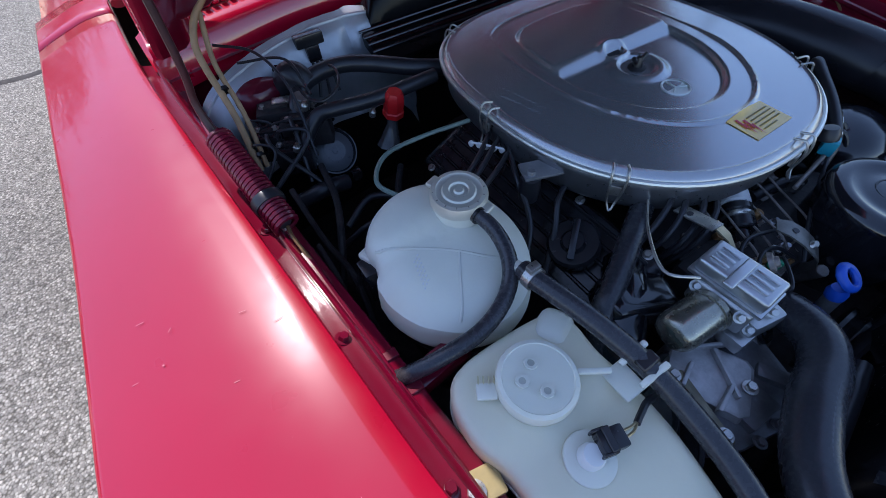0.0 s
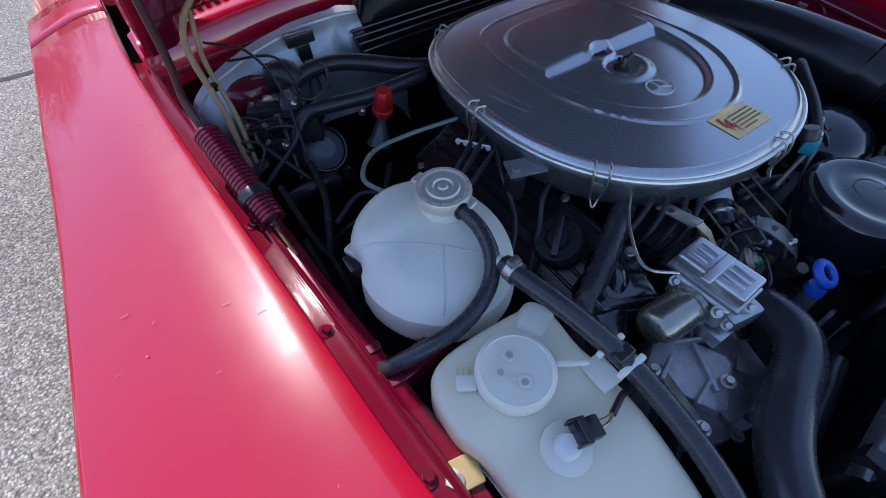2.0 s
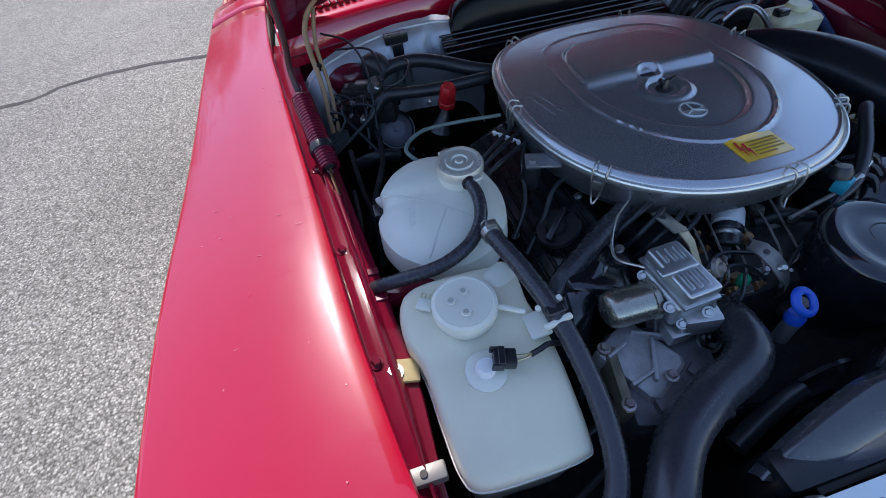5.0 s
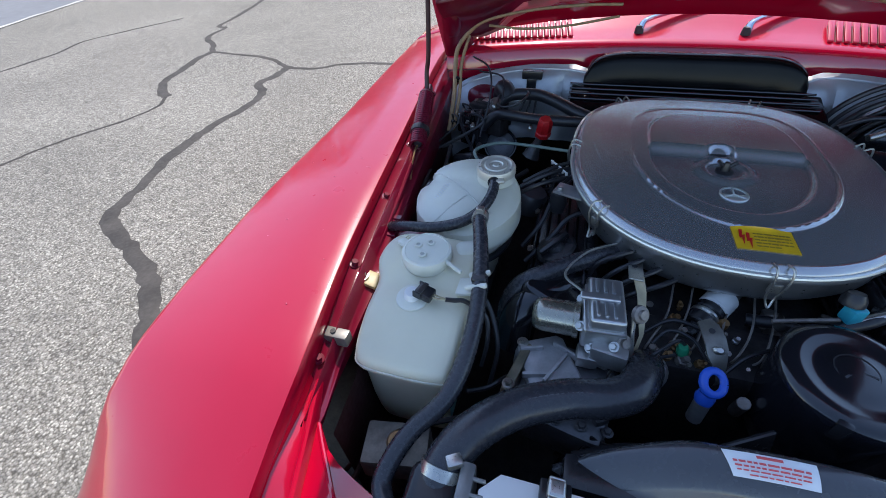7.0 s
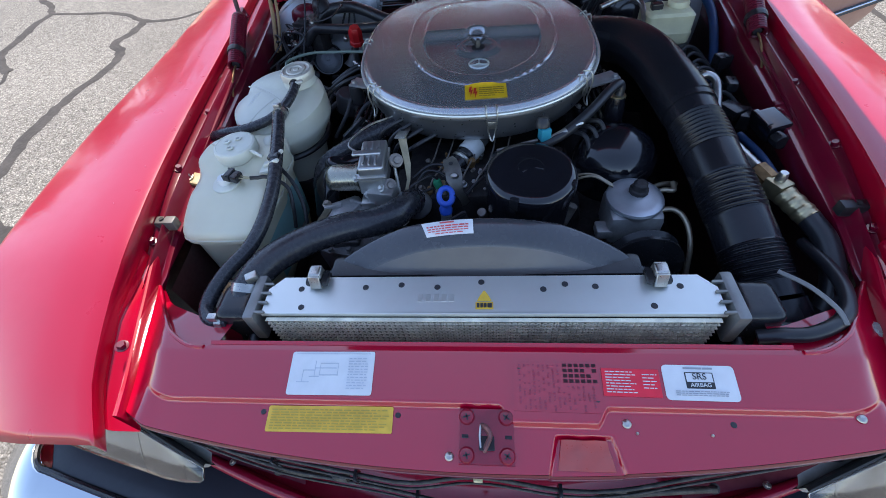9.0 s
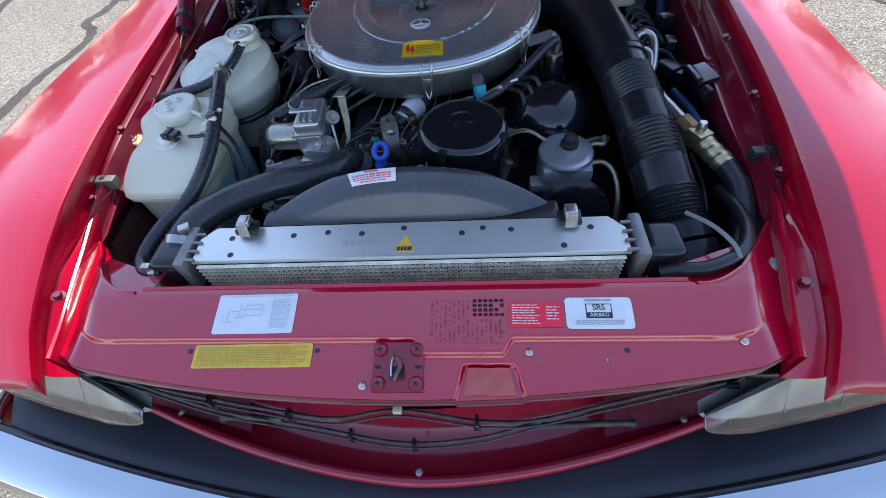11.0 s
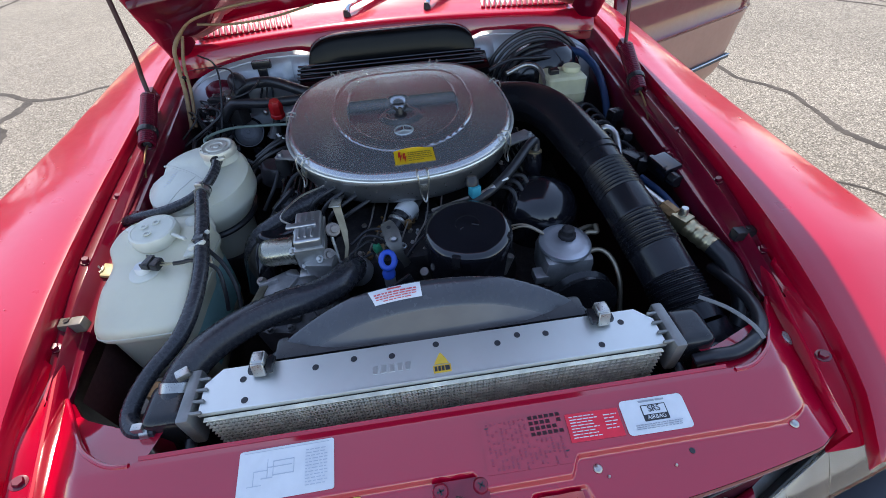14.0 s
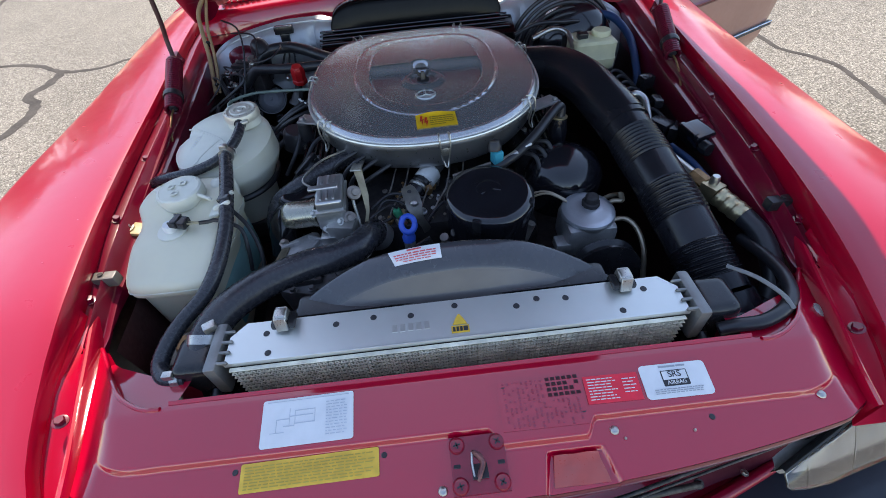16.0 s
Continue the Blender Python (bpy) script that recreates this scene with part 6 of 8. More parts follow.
part("sensor_socket", lathe(B(), [(0, 0.016), (0.0095, 0.016), (0.0115, 0.013), (0.0118, 0.002), (0.0135, 0.001), (0.0135, 0)], (-0.463, 0.236, 0.832), (0.1, -0.1, 1), 24), WHITE, sens)
part("disc_nib", lathe(B(), [(0, 0.003), (0.003, 0.003), (0.0036, 0)], (-0.482, 0.240, 0.830), seg=12), FLUID, sens)
bm = box(B(), (-0.441, 0.235, 0.849), (0.026, 0.020, 0.014), 0.0025, (0, 6, -15))
part("sensor_plug", bm, BLACK, sens)
for s in (-1, 1):
    part("plug_latch", box(B(), (-0.449 + 0.002 * s, 0.237 + 0.0105 * s, 0.851), (0.014, 0.003, 0.012), 0.001, (0, 6, -15), 1), BLACK, sens)
part("plug_bridge", box(B(), (-0.444, 0.236, 0.8575), (0.008, 0.022, 0.003), 0.001, (0, 6, -15), 1), BLACK, sens)
for s in (-1, 1):
    part("sensor_wire", tube(B(), [(-0.428, 0.232 + 0.003 * s, 0.849), (-0.418, 0.231 + 0.002 * s, 0.848), (-0.408, 0.233, 0.846)], 0.0013, 6, 4), BRASS, sens)
part("sensor_wire", tube(B(), [(-0.410, 0.232, 0.846), (-0.398, 0.236, 0.843), (-0.382, 0.240, 0.840), (-0.352, 0.236, 0.82), (-0.345, 0.215, 0.79), (-0.35, 0.20, 0.75)], 0.0034, 8, 7), RUBBER, sens)
bm = box(B(), (-0.556, 0.274, 0.815), (0.046, 0.030, 0.007), 0.003, (0, 10, -8))
ear = part("mount_ear", bm, shade("brown_plastic", (0.42, 0.33, 0.15), 0.45, var=0.2, scale=40, sss=0.2), wash, "yellowed mounting ear")
part("ear_screw", bolt(B(), (-0.563, 0.272, 0.819), 0.0075), STEEL, ear)
part("fork_plate", box(B(), (-0.388, 0.266, 0.843), (0.026, 0.034, 0.006), 0.0028, (0, -12, 0), 2), TANK, wash)
for y in (0.252, 0.278):
    part("fork_prong", box(B(), (-0.370, y, 0.862), (0.034, 0.007, 0.007), 0.0028, (0, -22, 0), 2), TANK, wash, "milky prong that holds the hose")
part("fork_tie", box(B(), (-0.368, 0.265, 0.866), (0.022, 0.014, 0.008), 0.002, (0, -8, 0), 1), BLACK, wash, "black tie round the hose")
bm = B()
loft(bm, [wash_ring(i, z)[:26] for i, z in ((0.0135, 0.66), (0.0105, 0.70), (0.0100, 0.757))])
part("fluid_level", bm, FLUID, wash, "teal washer fluid showing through")
part("tank_foot", box(B(), (-0.45, 0.25, 0.60), (0.11, 0.18, 0.05), 0.01), DARK, wash)
for pts in ([(-0.37, 0.27, 0.84), (-0.345, 0.25, 0.81), (-0.33, 0.22, 0.77), (-0.335, 0.19, 0.72)], [(-0.362, 0.16, 0.74), (-0.335, 0.17, 0.745), (-0.315, 0.19, 0.745), (-0.31, 0.21, 0.72)]):
    tagged(part("thin_black_cable", tube(B(), pts, 0.0036, 8, 8), RUBBER), "thin black cable beside the washer tank", "cable", "cables beside the washer tank")
bm = box(B(), (-0.52, 0.40, 0.795), (0.08, 0.03, 0.03), 0.006, (0, 0, 8))
tagged(part("tank_crossbar", bm, RED_SHADED), "dark red bracket between the two tanks", "bracket")
# bracket, washer pump and lines low in the front corner
low_pump = thing("washer_pump", (-0.43, 0.07, 0.66), "grimy pump bracket with a brass plug low in the bay", "pump")
bm = box(B(), (-0.44, 0.07, 0.70), (0.09, 0.06, 0.05), 0.006, (0, 0, 10))
part("pump_bracket", bm, shade("dusty_bracket", (0.22, 0.20, 0.17), 0.6, 0.3, var=0.4, scale=40), low_pump)
part("pump_plug", lathe(B(), [(0, 0.02), (0.012, 0.018), (0.016, 0.01), (0.017, 0)], (-0.435, 0.07, 0.724), (0, -0.2, 1), 20), RUSTY, low_pump)
part("pump_body", rod(B(), (-0.44, 0.07, 0.62), (-0.44, 0.07, 0.69), 0.03, 20), DARK, low_pump)
for pts in ([(-0.50, 0.02, 0.66), (-0.47, 0.07, 0.71), (-0.41, 0.10, 0.73), (-0.36, 0.12, 0.74)], [(-0.53, 0.05, 0.62), (-0.49, 0.10, 0.66), (-0.42, 0.12, 0.66)]):
    tagged(part("brake_line", tube(B(), pts, 0.004, 8, 7), DARK), "thin dark metal line beside the washer pump", "pipe", "thin pipes low in the bay")

# ---------------------------------------------------------------- radiator and shroud
rad = thing("radiator", (0, 0.0, 0.45), "aluminium radiator with black plastic end tanks", "radiator")


def plate_z(x, y):
    return 0.8155 + 0.06 * (y - 0.0)


bm = B()
slab(bm, [[(x, y, plate_z(x, y)) for x in (-0.312, -0.298, -0.2, -0.1, 0, 0.1, 0.2, 0.298, 0.312)] for y in (-0.0255, -0.010, 0.012)] + [[(x, 0.032, plate_z(x, 0.032)) for x in (-0.292, -0.288, -0.2, -0.1, 0, 0.1, 0.2, 0.288, 0.292)]], 0.004)
top = part("top_plate", bm, ALU, rad, "folded aluminium top plate", sharp=30)
part("plate_front", box(B(), (0, -0.0272, 0.8108), (0.626, 0.003, 0.008), 0.001), ALU, rad)
for x, y in ((-0.262, 0.012), (-0.166, 0.014), (-0.062, 0.014), (0.0, 0.022), (0.085, 0.010), (0.155, 0.014), (0.265, 0.014), (-0.255, -0.018), (0.225, -0.016), (-0.114, 0.018), (0.115, 0.018)):
    part("plate_hole", lathe(B(), [(0, 0.0009), (0.0042, 0.0009), (0.0046, 0)], (x, y, plate_z(x, y)), seg=12), INK, top)
sticker("small yellow triangle caution label on the radiator", plate_z, 0.004, -0.016, 0.024, 0.011, 0, YELLOW_P, [(0.08, 0.22, 0.2, 0.8), (0.28, 0.42, 0.2, 0.8), (0.48, 0.62, 0.2, 0.8), (0.68, 0.92, 0.2, 0.8)], INK, "caution_sticker")
tri = B()
slab(tri, [[(0.004 - w, y, plate_z(0, y) + 0.0012) , (0.004 + w, y, plate_z(0, y) + 0.0012)] for y, w in ((-0.009, 0.010), (0.0, 0.0055), (0.007, 0.001))], 0.0005)
tagged(part("caution_sticker", tri, YELLOW_P), "small yellow triangle caution label on the radiator", "sticker")
for k in range(5):
    x = -0.085 + 0.011 * k
    part("stamped_letter_bar", box(B(), (x, -0.004, plate_z(x, -0.004) + 0.0004), (0.007, 0.012, 0.0008), 0.0002, None, 1), shade("stamped_pale", (0.80, 0.81, 0.77), 0.34, 0.75) if k == 0 else bpy.data.materials["stamped_pale"], top)
# core: flat tubes and folded fins
# black filler block puts the shade between the fins into colour
bm = B()
box(bm, (0, 0.004, 0.62), (0.61, 0.034, 0.36), 0.002)
part("core_block", bm, INK, rad)
fin_mat = shade("fin_metal", (0.80, 0.77, 0.64), 0.4, 0.15, var=0.25, scale=50)
for k in range(8):
    z = 0.8064 - 0.0088 * k
    part("core_tube", box(B(), (0, -0.0330, z), (0.612, 0.006, 0.0016), 0.0005, None, 1), fin_mat, rad)
    vs, fs, n = [], [], 152
    for i in range(n):
        x0, x1 = -0.304 + 0.004 * i, -0.304 + 0.004 * (i + 1)
        za, zb = (z - 0.0010, z - 0.0082) if i % 2 else (z - 0.0082, z - 0.0010)
        m = len(vs)
        vs += [(x0 - 0.0012, -0.0362, za), (x0 + 0.0012, -0.0362, za), (x1 + 0.0012, -0.0362, zb), (x1 - 0.0012, -0.0362, zb), (x0, -0.0330, za), (x1, -0.0330, zb)]
        fs += [(m, m + 1, m + 2, m + 3), (m + 1, m + 4, m + 5, m + 2)]
    me = bpy.data.meshes.new("core_fin")
    me.from_pydata([Vector(v) - Vector(rad.location) for v in vs], [], fs)
    me.materials.append(fin_mat)
    fin = new("core_fin", me)
    fin.parent = rad
for side in (-1, 1):
    bm = box(B(), (side * 0.327, -0.002, 0.79), (0.017, 0.075, 0.062), 0.005)
    for k in range(4):
        box(bm, (side * 0.317, -0.028 + 0.016 * k, 0.817), (0.022, 0.004, 0.006), 0.001, None, 1)
    part("side_bracket", bm, shade("grey_clamp", (0.24, 0.24, 0.235), 0.42, 0.55, var=0.2, scale=30) if side < 0 else bpy.data.materials["grey_clamp"], rad, "aluminium end clamp")
    part("end_tank", box(B(), (side * 0.362, 0.0, 0.63), (0.058, 0.062, 0.36), 0.016, None, 4), BLACK, rad, "black plastic end tank")
    part("drain_cock", rod(B(), (side * 0.345, -0.03, 0.755), (side * 0.345, -0.055, 0.75), 0.009, 14), BLACK, rad)
    x = side * 0.2365
    bm = box(B(), (x, 0.024, 0.826), (0.032, 0.024, 0.010), 0.003)
    part("clip_base", bm, BLACK, rad)
    bm = box(B(), (x, 0.024, 0.839), (0.018, 0.018, 0.012), 0.004, None, 3)
    box(bm, (x, 0.012, 0.833), (0.016, 0.004, 0.022), 0.001, (-14, 0, 0), 1)
    box(bm, (x, 0.034, 0.834), (0.016, 0.004, 0.020), 0.001, (10, 0, 0), 1)
    part("spring_clip", bm, STEEL, rad, "spring steel retaining clip")
shroud = thing("fan_shroud", (0, 0.09, 0.45), "black plastic fan shroud arching behind the radiator", "fan shroud")


def arch(t, k=1.0):
    """Across the shroud from -1 to 1: place of its rim."""
    a = t * 0.60
    return 0.423 * math.sin(a) * k, 0.868 - 0.423 * (1 - math.cos(a))


def shroud_point(t, f):
    """Over the shroud from its foot (0) over the flat face (1) and the band (2) to the back lip (3)."""
    x, z = arch(t)
    zi, xi = 0.793 + max(0.0, z - 0.793) * 0.72, x * 0.82
    h = 0.40 + 0.60 * min(1.0, max(0.0, (z - 0.793) / 0.06))
    if f <= 1:
        return xi, 0.034 + 0.028 * f * h, 0.793 + (zi - 0.793) * f
    if f <= 2:
        s = f - 1
        return xi + (x - xi) * s, 0.034 + (0.028 + 0.034 * s) * h, zi + (z - zi) * math.sin(s * math.pi / 2) ** 0.8
    return x, 0.034 + 0.062 * h + 0.012 * (f - 2), z - 0.014 * (f - 2) ** 2


TS = [-1 + 0.05 * k for k in range(41)]
bm = B()
loft(bm, [[shroud_point(t, f) for t in TS] for f in (0, 0.3, 0.6, 0.9, 0.97, 1.0)])
part("shroud_face", bm, shade("shroud_plastic", (0.115, 0.108, 0.11), 0.33, var=0.2, scale=7, bump=0.00005, bscale=420, dust=0.08), shroud, "dusty matt front face", sharp=40)
bm = B()
loft(bm, [[shroud_point(t, f) for t in TS] for f in (1.0, 1.03, 1.08, 1.2, 1.4, 1.7, 1.9, 2.0, 2.1, 2.3, 2.6, 3.0)])
part("shroud_band", bm, shade("shroud_gloss", (0.045, 0.046, 0.053), 0.26, coat=0.35, var=0.15, scale=9, bump=0.00005, bscale=420, dust=0.015), shroud, "glossy rounded band", sharp=40)
part("shroud_foot", box(B(), (0, 0.06, 0.66), (0.46, 0.04, 0.30), 0.01), BLACK, shroud)
part("fan_hub", lathe(B(), [(0, 0.03), (0.05, 0.03), (0.06, 0.02), (0.06, 0), (0, 0)], (0.0, 0.14, 0.62), (0, -1, 0), 24), DARK, shroud)
for k in range(7):
    a = 2 * math.pi * k / 7
    part("fan_blade", box(B(), (0.14 * math.cos(a), 0.125, 0.62 + 0.14 * math.sin(a)), (0.17, 0.006, 0.06), 0.003, (25, math.degrees(-a), 0)), BLACK, shroud)
lab = thing("caution_label", (-0.055, 0.113, 0.86), "white caution label with red print on the fan shroud", "sticker")
bm = B()
T0, T1 = -0.345, -0.043


def arch_patch(t0, t1, f0, f1, off):
    rows = [[Vector(shroud_point(t0 + (t1 - t0) * i / 8, f0 + (f1 - f0) * j / 4)) + Vector((0, -0.5 * off, off)) for i in range(9)] for j in range(5)]
    b = B()
    slab(b, rows, 0.0005)
    return b


part("sheet", arch_patch(T0, T1, 1.40, 2.06, 0.0014), PAPER, lab)
rng = random.Random(4)
for f0, f1, u0, u1, long in ((1.90, 1.97, 0.36, 0.64, 0.5), (1.75, 1.80, 0.07, 0.93, 0.10), (1.65, 1.69, 0.07, 0.90, 0.09), (1.56, 1.59, 0.07, 0.93, 0.10), (1.47, 1.495, 0.2, 0.8, 0.10)):
    for a, c, _, _ in words(rng, u0, u1, 0, 0, long, 0.02):
        part("print_bar", arch_patch(T0 + (T1 - T0) * a, T0 + (T1 - T0) * c, f0, f1, 0.0022), REDINK, lab)

# upper radiator hose
rh = thing("radiator_hose", (-0.25, 0.12, 0.72), "thick black upper radiator hose with faint white print", "hose")
RH = [(-0.362, -0.004, 0.775), (-0.357, 0.030, 0.798), (-0.335, 0.072, 0.806), (-0.290, 0.116, 0.804), (-0.230, 0.146, 0.803), (-0.182, 0.160, 0.800), (-0.150, 0.182, 0.796), (-0.134, 0.215, 0.786), (-0.125, 0.245, 0.768)]
part("hose_rubber", tube(B(), RH, 0.0245, 20, 10), HOSE, rh)
cl = part("hose_clamp", lathe(B(), [(0.0245, 0), (0.0265, 0), (0.0265, 0.013), (0.0245, 0.013)], (-0.358, 0.022, 0.793), (0.1, 0.8, 0.5), 28), STEEL, rh, "steel hose clamp")
part("clamp_screw", box(B(), (-0.343, 0.030, 0.822), (0.018, 0.014, 0.012), 0.003, (0, 0, 30)), STEEL, cl)
line = spline(RH, 10)
for k in range(22, 46):
    q = line[k] + Vector((-0.003, -0.006, 0.0236))
    part("print_bar", box(B(), q, (0.006, 0.0025, 0.0008), 0, (0, 0, 25 - (k - 22) * 0.5)), shade("faint_print", (0.13, 0.13, 0.14), 0.5) if k == 22 else bpy.data.materials["faint_print"], rh)
part("thermostat_neck", lathe(B(), [(0, 0), (0.026, 0), (0.03, 0.01), (0.024, 0.03), (0, 0.03)], (-0.12, 0.252, 0.745), (-0.2, -0.4, 1), 24), CAST, rh)

# ---------------------------------------------------------------- parts along the engine's front
act = thing("throttle_actuator", (-0.19, 0.27, 0.75), "silver cast actuator with a bare metal motor can", "actuator")
bm = box(B(), (-0.192, 0.276, 0.846), (0.046, 0.082, 0.020), 0.005, (0, 0, 3), 3)
box(bm, (-0.192, 0.276, 0.834), (0.052, 0.088, 0.006), 0.002, (0, 0, 3))
top = part("actuator_top", bm, shade("smooth_cast", (0.52, 0.53, 0.54), 0.32, 0.85, var=0.08, scale=30, bump=0.0001, bscale=400), act, "ribbed silver casting")
for k in range(3):
    part("top_rib", box(B(), (-0.204 + 0.011 * k, 0.256, 0.857), (0.0045, 0.026, 0.004), 0.0016, (0, 0, 3), 2), top.data.materials[0], top)
    part("top_rib", box(B(), (-0.206 + 0.011 * k, 0.298, 0.857), (0.0045, 0.022, 0.004), 0.0016, (0, 0, 3), 2), top.data.materials[0], top)
part("top_bar", box(B(), (-0.202, 0.276, 0.858), (0.052, 0.012, 0.005), 0.0024, (0, 0, 3), 3), top.data.materials[0], top)
bm = box(B(), (-0.196, 0.272, 0.812), (0.050, 0.070, 0.040), 0.007, (0, 0, 3), 3)
box(bm, (-0.178, 0.240, 0.792), (0.050, 0.040, 0.034), 0.007, (0, 0, -10))
box(bm, (-0.205, 0.236, 0.776), (0.03, 0.03, 0.022), 0.005)
for x, y, z in ((-0.222, 0.246, 0.826), (-0.222, 0.300, 0.822), (-0.176, 0.230, 0.815), (-0.205, 0.232, 0.800)):
    bolt(bm, (x, y, z), 0.0048, (-0.5, -0.5, 0.7))
part("actuator_body", bm, shade("grey_cast", (0.50, 0.50, 0.49), 0.36, 0.80, var=0.2, scale=30, bump=0.0002, bscale=350), act, "grey cast body")
part("motor_can", lathe(B(), [(0, 0.066), (0.015, 0.066), (0.021, 0.063), (0.0245, 0.056), (0.0252, 0.050), (0.0252, 0.008), (0.0272, 0.007), (0.0272, 0), (0, 0)], (-0.222, 0.273, 0.806), (-1, 0.05, -0.05), 36), shade("motor_zinc", (0.40, 0.385, 0.32), 0.26, 0.85, var=0.06, scale=12), act, "bare zinc motor can")
for x, y, z in ((-0.150, 0.268, 0.845), (-0.148, 0.235, 0.775), (-0.165, 0.245, 0.808)):
    part("pivot_bolt", lathe(B(), [(0, 0.010), (0.006, 0.010), (0.007, 0.006), (0.012, 0.005), (0.013, 0)], (x, y, z), (0.5, -0.6, 0.6), 18), FITTING, act)
LEVER = [(-0.147, 0.338, 0.846, 0.008), (-0.142, 0.318, 0.836, 0.007), (-0.137, 0.299, 0.813, 0.006), (-0.135, 0.276, 0.795, 0.0035), (-0.143, 0.250, 0.770, 0.003), (-0.152, 0.232, 0.754, 0.004)]
bm = B()
slab(bm, [[(x + w * u * 0.9, y + w * u * 0.4, z) for u in (-1, -0.7, 0.7, 1)] for x, y, z, w in LEVER], 0.0025)
part("lever_plate", bm, shade("tan_lever", (0.42, 0.35, 0.22), 0.45, 0.4, var=0.25, scale=40), act, "tan plated bent lever", sharp=30)
part("lever_tab", box(B(), (-0.149, 0.360, 0.839), (0.021, 0.056, 0.003), 0.0014, (-14, 0, -4)), STEEL, act)
part("tab_hole", lathe(B(), [(0, 0.0006), (0.0042, 0.0006), (0.0042, 0)], (-0.150, 0.370, 0.8384), (0, 0.24, 0.97), 12), INK, act)
bush = part("pivot_bush", lathe(B(), [(0, 0.010), (0.007, 0.010), (0.009, 0.007), (0.015, 0.008), (0.018, 0.004), (0.0185, -0.008)], (-0.154, 0.224, 0.753), (0.2, -0.6, 0.7), 24), BLACK, act, "round black bush")
part("bush_ring", lathe(B(), [(0.0185, 0), (0.0215, 0), (0.0215, 0.005), (0.0185, 0.005)], (-0.154, 0.224, 0.751), (0.2, -0.6, 0.7), 24), STEEL, bush)
for pts, r in (([(-0.155, 0.27, 0.84), (-0.15, 0.25, 0.80), (-0.146, 0.235, 0.775)], 0.003), ([(-0.225, 0.30, 0.84), (-0.25, 0.33, 0.84), (-0.22, 0.38, 0.845), (-0.17, 0.42, 0.84)], 0.002)):
    part("linkage_rod", tube(B(), pts, r, 8, 6), STEEL, act)

blk = thing("pump_casting", (-0.25, 0.20, 0.66), "pale cast housing below the actuator", "casting")
pale = shade("pale_cast", (0.46, 0.45, 0.45), 0.45, 0.4, var=0.3, scale=30, bump=0.0004, bscale=260, dust=0.15)
bm = B()
loft(bm, [[(-0.254 + a * k * 0.9 - b * k * 0.45, 0.222 + a * k * 0.45 + b * k * 0.9, z) for a, b in ((0.030, 0.048), (-0.030, 0.048), (-0.037, 0.040), (-0.040, -0.036), (-0.032, -0.046), (0.030, -0.044), (0.038, -0.036), (0.038, 0.040))] for k, z in ((1.06, 0.66), (1.04, 0.72), (1.0, 0.748), (0.95, 0.757), (0.86, 0.760), (0.3, 0.761))], True, True)
body = part("casting_body", bm, pale, blk, sharp=30)
part("casting_flange", box(B(), (-0.300, 0.205, 0.746), (0.014, 0.088, 0.038), 0.004, (0, 8, -14), 2), shade("olive_flange", (0.26, 0.23, 0.16), 0.5, 0.5, var=0.3, scale=40), blk, "dull olive mounting flange")
for x, y, w, long in ((-0.282, 0.238, 20, 0.034), (-0.270, 0.196, 14, 0.040), (-0.245, 0.214, 62, 0.060), (-0.232, 0.246, -28, 0.045)):
    part("casting_rib", box(B(), (x, y, 0.763), (long, 0.005, 0.012), 0.002, (0, 0, w), 2), pale, body)
for x, y in ((-0.296, 0.246), (-0.306, 0.172), (-0.238, 0.188)):
    part("casting_bolt", bolt(B(), (x, y, 0.764), 0.0058), STEEL, blk)
part("casting_pipe", rod(B(), (-0.215, 0.262, 0.752), (-0.170, 0.246, 0.750), 0.017, 18), pale, blk)
tagged(part("moulded_cover", box(B(), (-0.262, 0.338, 0.772), (0.10, 0.062, 0.05), 0.016, (0, 12, -22), 4), GLOSS), "glossy black moulded cover beside the engine", "cover")

snsr = thing("air_valve", (0.0, 0.28, 0.79), "black and white auxiliary valve below the air cleaner", "valve")
a, c = Vector((-0.066, 0.312, 0.770)), Vector((0.016, 0.418, 0.798))
for t0, t1, r, m in ((0.0, 0.16, 0.012, BLACK), (0.16, 0.30, 0.021, BLACK), (0.30, 0.36, 0.0215, STEEL), (0.36, 0.46, 0.022, BLACK), (0.46, 0.70, 0.0222, WHITE), (0.70, 1.0, 0.017, shade("grey_sleeve", (0.11, 0.105, 0.10), 0.6))):
    part("valve_section", rod(B(), a.lerp(c, t0), a.lerp(c, t1), r, 24), m, snsr)
for k in range(3):
    part("print_bar", box(B(), a.lerp(c, 0.53 + 0.05 * k) + Vector((-0.006, -0.010, 0.0165)), (0.002, 0.012, 0.0008), 0, (0, 0, 45)), PALEINK, snsr)
stay = thing("stay_plate", (-0.045, 0.25, 0.77), "dull metal stay plate with a bright oval stud", "bracket")
STAY = [(-0.060, 0.300, 0.822, 0.010), (-0.056, 0.286, 0.825, 0.014), (-0.050, 0.268, 0.820, 0.016), (-0.047, 0.254, 0.813, 0.016), (-0.043, 0.244, 0.803, 0.011), (-0.038, 0.240, 0.788, 0.0075), (-0.032, 0.243, 0.772, 0.0075), (-0.028, 0.250, 0.752, 0.009)]
bm = B()
slab(bm, [[(x + w * u * 0.85, y + w * u * 0.5, z) for u in (-1, -0.8, 0.8, 1)] for x, y, z, w in STAY], 0.0025)
part("stay_sheet", bm, shade("gunmetal_plate", (0.20, 0.19, 0.17), 0.42, 0.6, var=0.25, scale=40), stay, sharp=30)
